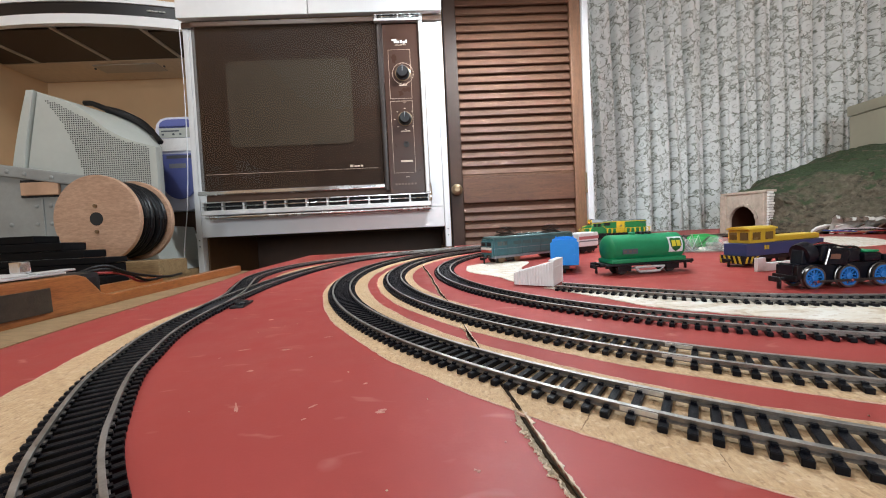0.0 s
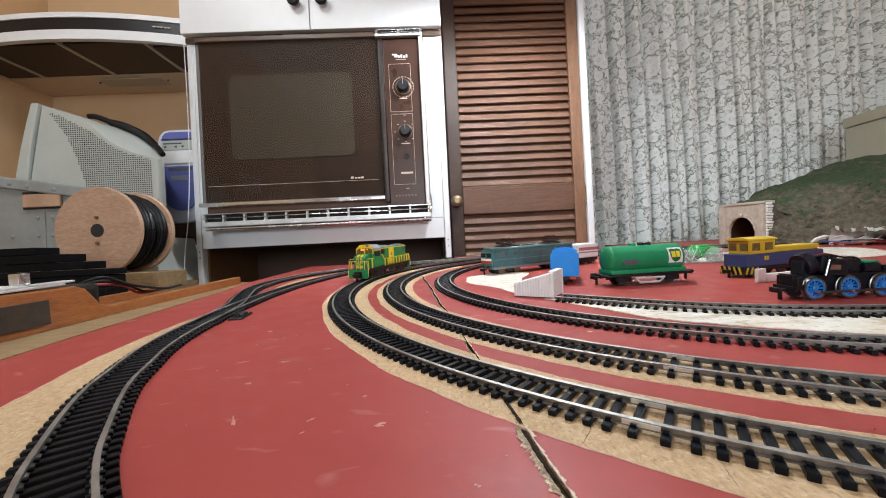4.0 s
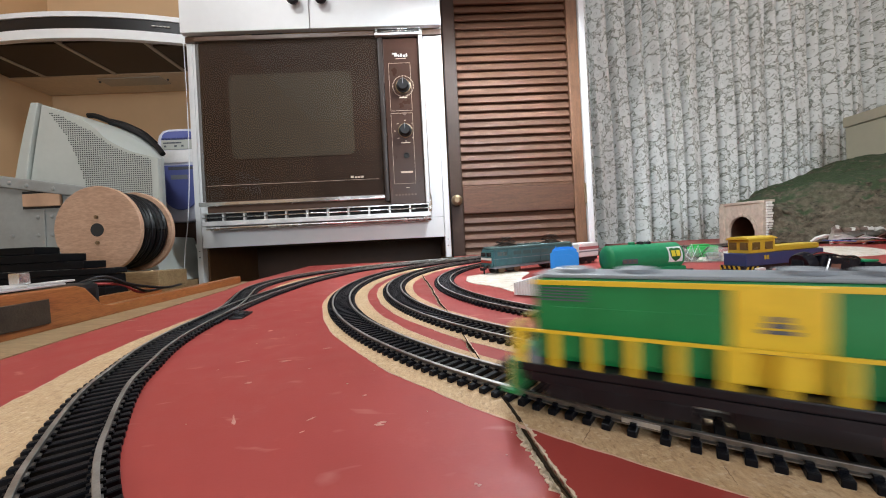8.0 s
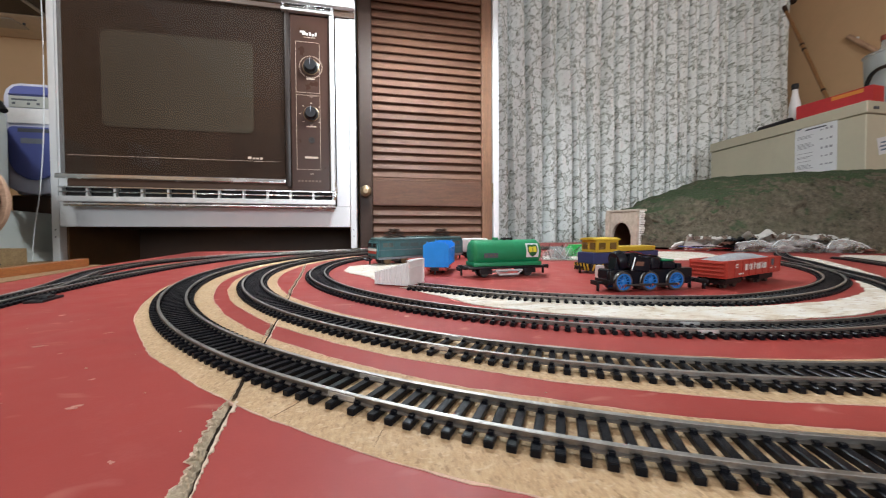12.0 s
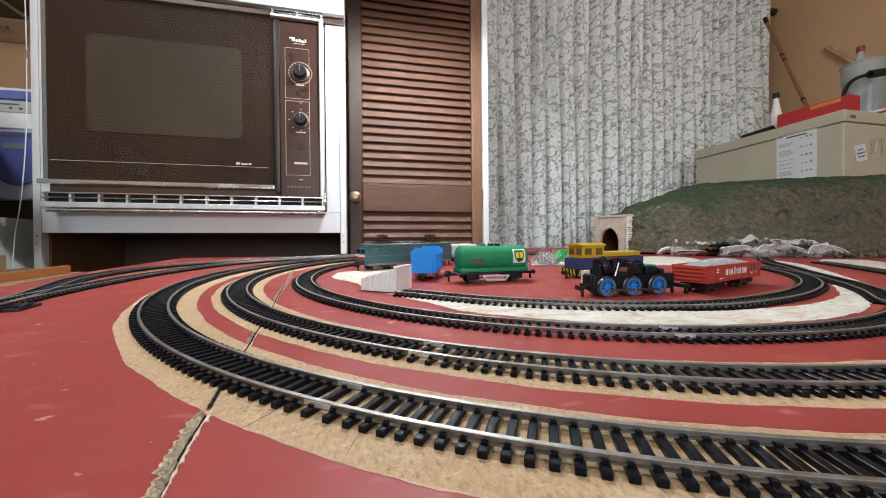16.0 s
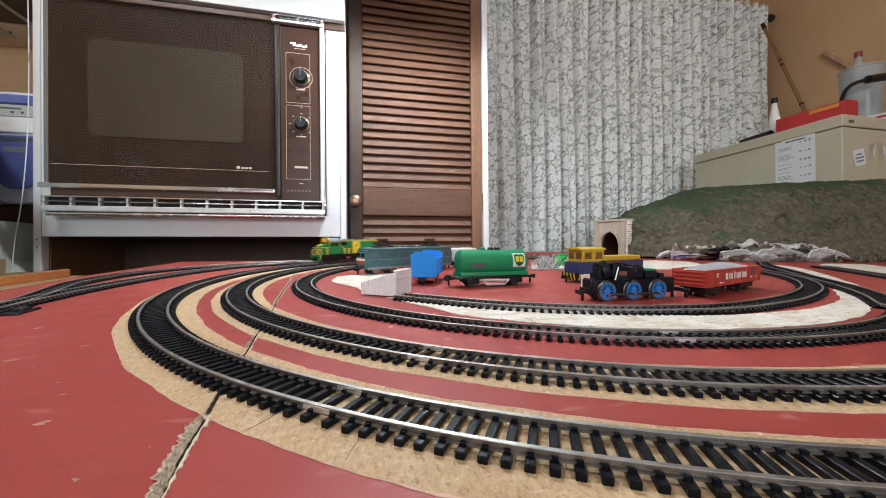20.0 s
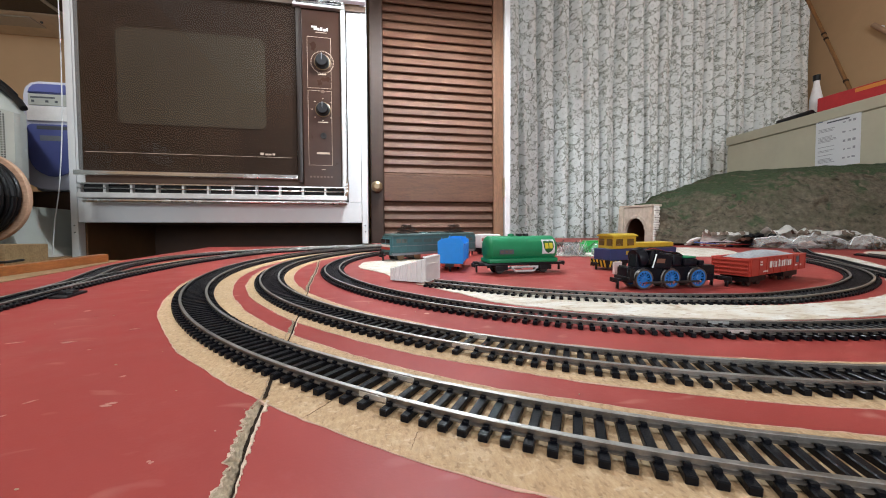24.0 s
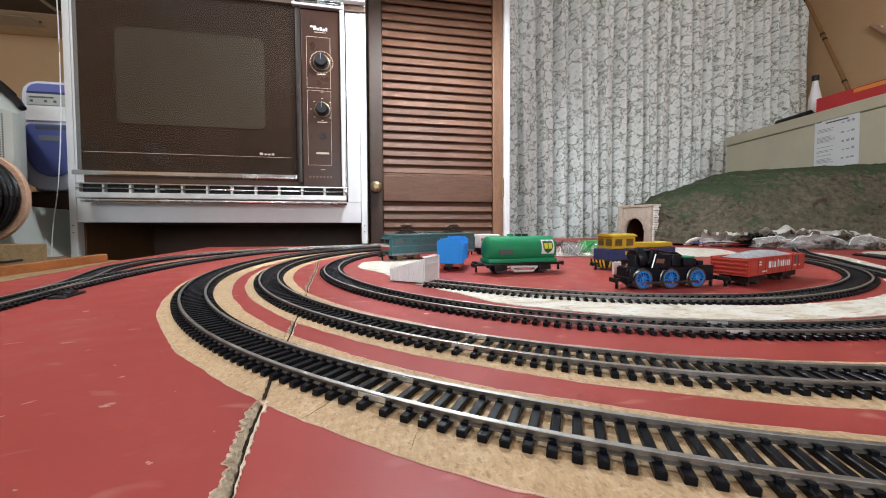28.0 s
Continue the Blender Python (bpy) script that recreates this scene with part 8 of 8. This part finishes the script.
def gondola():
    ang = 19
    m = Matrix.Translation((0.4287, 0.2831, 0)) @ Matrix.Rotation(radians(ang), 4, "Z") @ Matrix.Translation((0.0545, 0.0160, 0))
    t = thing("gondola_wagon", m, "red open gondola wagon loaded with grey gravel", "wagon")
    L, W, z0, z1 = 0.0680, 0.0158, 0.0112, 0.0285
    part("floor_pan", B(-L, L, -W, W, z0, z0 + 0.002, bev=0.0003), "wagon_red", t)
    for s in (-1, 1):
        side = part("side", B(-L, L, s * W - 0.0007, s * W + 0.0007, z0, z1, bev=0.0003), "wagon_red", t)
        part("top_rail", B(-L, L, s * W - 0.0012, s * W + 0.0012, z1 - 0.0012, z1 + 0.0003, bev=0.0003), "wagon_red", side)
        for k in range(9):
            x = -L + 0.002 + k * 0.0165
            part("side_post", B(x - 0.0005, x + 0.0005, s * (W + 0.0009) - 0.0003, s * (W + 0.0009) + 0.0003, z0 + 0.0005, z1 - 0.0012), "wagon_red", side)
        for x, w, h in ((-0.024, 0.0055, 0.0065), (-0.0165, 0.0035, 0.0065), (-0.0115, 0.0035, 0.0060), (-0.0045, 0.0026, 0.0075), (0.0, 0.0022, 0.0065), (0.004, 0.0032, 0.0060), (0.009, 0.0036, 0.0065), (0.0155, 0.0026, 0.0070), (0.0195, 0.0036, 0.0060), (0.0245, 0.0036, 0.0060)):
            part("white_mark", B(x - w / 2, x + w / 2, s * (W + 0.0010) - 0.0001, s * (W + 0.0010) + 0.0001, 0.0175, 0.0175 + h), "print", side)
        for x, z in ((-0.046, 0.021), (-0.046, 0.0235), (-0.038, 0.014), (-0.033, 0.014), (0.040, 0.016), (0.052, 0.016)):
            part("white_mark", B(x - 0.0028, x + 0.0028, s * (W + 0.0010) - 0.0001, s * (W + 0.0010) + 0.0001, z, z + 0.0014), "print", side)
        part("dark_emblem", B(0.040, 0.047, s * (W + 0.0010) - 0.0001, s * (W + 0.0010) + 0.0001, 0.0195, 0.0265), "ink", side)
        end = part("end", B(s * L - 0.0007, s * L + 0.0007, -W, W, z0, z1, bev=0.0003), "wagon_red", t)
        for k in range(4):
            z = z0 + 0.0022 + k * 0.0040
            part("end_rib", B(min(s * (L + 0.0007), s * (L + 0.0018)), max(s * (L + 0.0007), s * (L + 0.0018)), -W + 0.001, W - 0.001, z, z + 0.0019, bev=0.0006), "wagon_red", end)
        coupler(t, s * (L + 0.001), 0.0085, s)
        bogie(t, s * 0.0405, (-0.0105, 0.0105), 0.0056)
    nx, ny = 60, 18
    vs, fs = [], []
    for i in range(nx + 1):
        for j in range(ny + 1):
            x, y = -L + 0.001 + (2 * L - 0.002) * i / nx, -W + 0.001 + (2 * W - 0.002) * j / ny
            h = 0.0264 + 0.0070 * (1 - (y / W) ** 2) * max(0, math.cos((x + 0.005) / L * 1.45)) + 0.0007 * noise.noise((x * 400, y * 400, 0)) + 0.0008 * noise.noise((x * 120, y * 120, 0))
            vs.append((x, y, h))
    for i in range(nx):
        for j in range(ny):
            a = i * (ny + 1) + j
            fs.append((a, a + ny + 1, a + ny + 2, a + 1))
    me = bpy.data.meshes.new("gravel_load")
    me.from_pydata(vs, [], fs)
    me.materials.append(M["gravel"])
    part("gravel_load", me, "gravel", t, "heaped grey gravel load")


gondola()


def clutter():
    t = thing("white_carton", pose(0.3490, 0.3850, 0.0, 0, 0, 12), "low white card box lying between two engines", "carton")
    part("carton_body", B(0.0122, 0.085, -0.001, 0.003, 0.0, 0.0090, bev=0.0005), "white_plastic", t)
    part("carton_flap", B(0.001, 0.012, -0.001, 0.003, 0.0, 0.0150, bev=0.0005), "white_plastic", t)
    rnd = random.Random(8)
    for i, (x, y, s, rz) in enumerate(((0.425, 0.615, 0.035, 20), (0.470, 0.600, 0.036, -10), (0.385, 0.640, 0.03, 45), (0.450, 0.660, 0.036, 70))):
        t = thing("blister_pack", pose(x, y, 0.0, 0, 0, rz), "empty clear plastic blister tray", "packaging")
        bm = bmesh.new()
        box(bm, -s, s, -s * 0.6, s * 0.6, 0.0, 0.0016, bev=0.0004, seg=1)
        part("flange", bm, "clear", t)
        for k in range(4):
            a, b = rnd.uniform(-s * 0.6, s * 0.5), rnd.uniform(-s * 0.3, s * 0.3)
            part("dome", B(a - s * 0.3, a + s * 0.3, b - s * 0.22, b + s * 0.22, 0.0017, rnd.uniform(0.014, 0.026), bev=0.004, seg=3), "clear", t)
        for k in range(5):
            a, b = rnd.uniform(-s, s), rnd.uniform(-s * 0.6, s * 0.6)
            part("fold_edge", tube(bmesh.new(), [(a, b, 0.002), (a + rnd.uniform(-0.02, 0.02), b + rnd.uniform(-0.01, 0.01), rnd.uniform(0.012, 0.030)), (a + rnd.uniform(-0.03, 0.03), b + rnd.uniform(-0.01, 0.01), 0.004)], 0.0006, 6), "white_metal" if k % 2 else "dark_steel", t)
    t = thing("green_moulding", pose(0.515, 0.685, 0.0, 0, 0, 12), "bright green plastic moulding", "plastic part")
    part("moulding", B(-0.028, 0.028, -0.01, 0.01, 0.0, 0.021, bev=0.004), "bright_green", t)
    part("moulding_rib", B(-0.024, 0.010, -0.006, 0.006, 0.0212, 0.0245, bev=0.001), "bright_green", t)
    # crumbs on the board
    bm = bmesh.new()
    for i in range(70):
        x, y = rnd.uniform(-0.15, 0.35), rnd.uniform(0.07, 0.40)
        r = rnd.uniform(0.0001, 0.00042)
        bmesh.ops.create_icosphere(bm, subdivisions=1, radius=r, matrix=pose(x, y, r * 0.5, 20, 30, 40) @ Matrix.Diagonal((1.6, 0.8, 0.6, 1)))
    tagged(new("crumbs", finish("crumbs", bm, "filler", 0)), "scattered pale crumbs on the board", "debris", kind="stuff")


M["bright_green"] = plain("bright_green_plastic", (0.03, 0.45, 0.10), 0.35, var=0.1, scale=60)
clutter()

# ---------------------------------------------------------------- motion
# Seconds and the place of the locomotive's middle along the outer line.
RUN = [
    (0.00, 3.7550),
    (0.30, 3.7020),
    (0.70, 3.5490),
    (1.00, 3.4260),
    (1.30, 3.3270),
    (1.50, 3.2600),
    (1.80, 3.1770),
    (2.00, 3.1260),
    (2.60, 3.0400),
    (3.00, 3.0390),
    (3.50, 3.0390),
    (4.70, 3.0386),
    (5.15, 2.9990),
    (5.50, 2.9260),
    (5.80, 2.8590),
    (6.00, 2.8420),
    (6.30, 2.8070),
    (6.50, 2.7580),
    (7.00, 2.6470),
    (7.20, 2.6020),
    (7.50, 2.5370),
    (7.80, 2.4660),
    (8.00, 2.4120),
    (8.78, 2.2029),
    (9.55, 1.9868),
    (10.32, 1.7707),
    (11.10, 1.5546),
    (11.88, 1.3386),
    (12.65, 1.1225),
    (13.43, 0.9064),
    (14.20, 0.6903),
    (14.98, 0.4742),
    (15.75, 0.2582),
    (16.52, 0.0421),
    (17.30, -0.1740),
    (17.50, -0.2430),
    (17.80, -0.3180),
    (18.00, -0.3650),
    (18.50, -0.4820),
    (19.00, -0.6090),
    (19.50, -0.7280),
    (20.00, -0.9610),
    (20.50, -1.1000),
    (21.00, -1.2210),
    (21.50, -1.3640),
    (22.00, -1.5170),
    (22.20, -1.5940),
    (22.40, -1.6770),
    (22.80, -1.8270),
    (23.50, -2.0670),
    (25.00, -2.4770),
    (26.50, -2.8770),
    (28.00, -3.2770),
]


def loco_pose(s):
    line = LINES["outer"]
    n = line.length
    a, _ = line.at((s + 0.055) % n)
    b, _ = line.at((s - 0.055) % n)
    d = b - a
    mid = (a + b) / 2
    return Matrix.Translation((mid.x, mid.y, RAIL_TOP)) @ Matrix.Rotation(math.atan2(d.y, d.x), 4, "Z")


def along(t):
    """Smooth place on the line between the rows of RUN."""
    i = max(k for k in range(len(RUN) - 1) if RUN[k][0] <= t)
    (t0, s0), (t1, s1) = RUN[i], RUN[i + 1]

    def slope(k):
        if k in (0, len(RUN) - 1):
            return 0.0
        u, v = [(RUN[q + 1][1] - RUN[q][1]) / (RUN[q + 1][0] - RUN[q][0]) for q in (k - 1, k)]
        return 0.0 if u * v <= 0 else 2 * u * v / (u + v)

    h = t1 - t0
    x = (t - t0) / h
    return (2 * x ** 3 - 3 * x * x + 1) * s0 + (x ** 3 - 2 * x * x + x) * h * slope(i) + (3 * x * x - 2 * x ** 3) * s1 + (x ** 3 - x * x) * h * slope(i + 1)


def motions():
    walk(LOCO, [(k / 5, loco_pose(along(k / 5))) for k in range(141)])


motions()
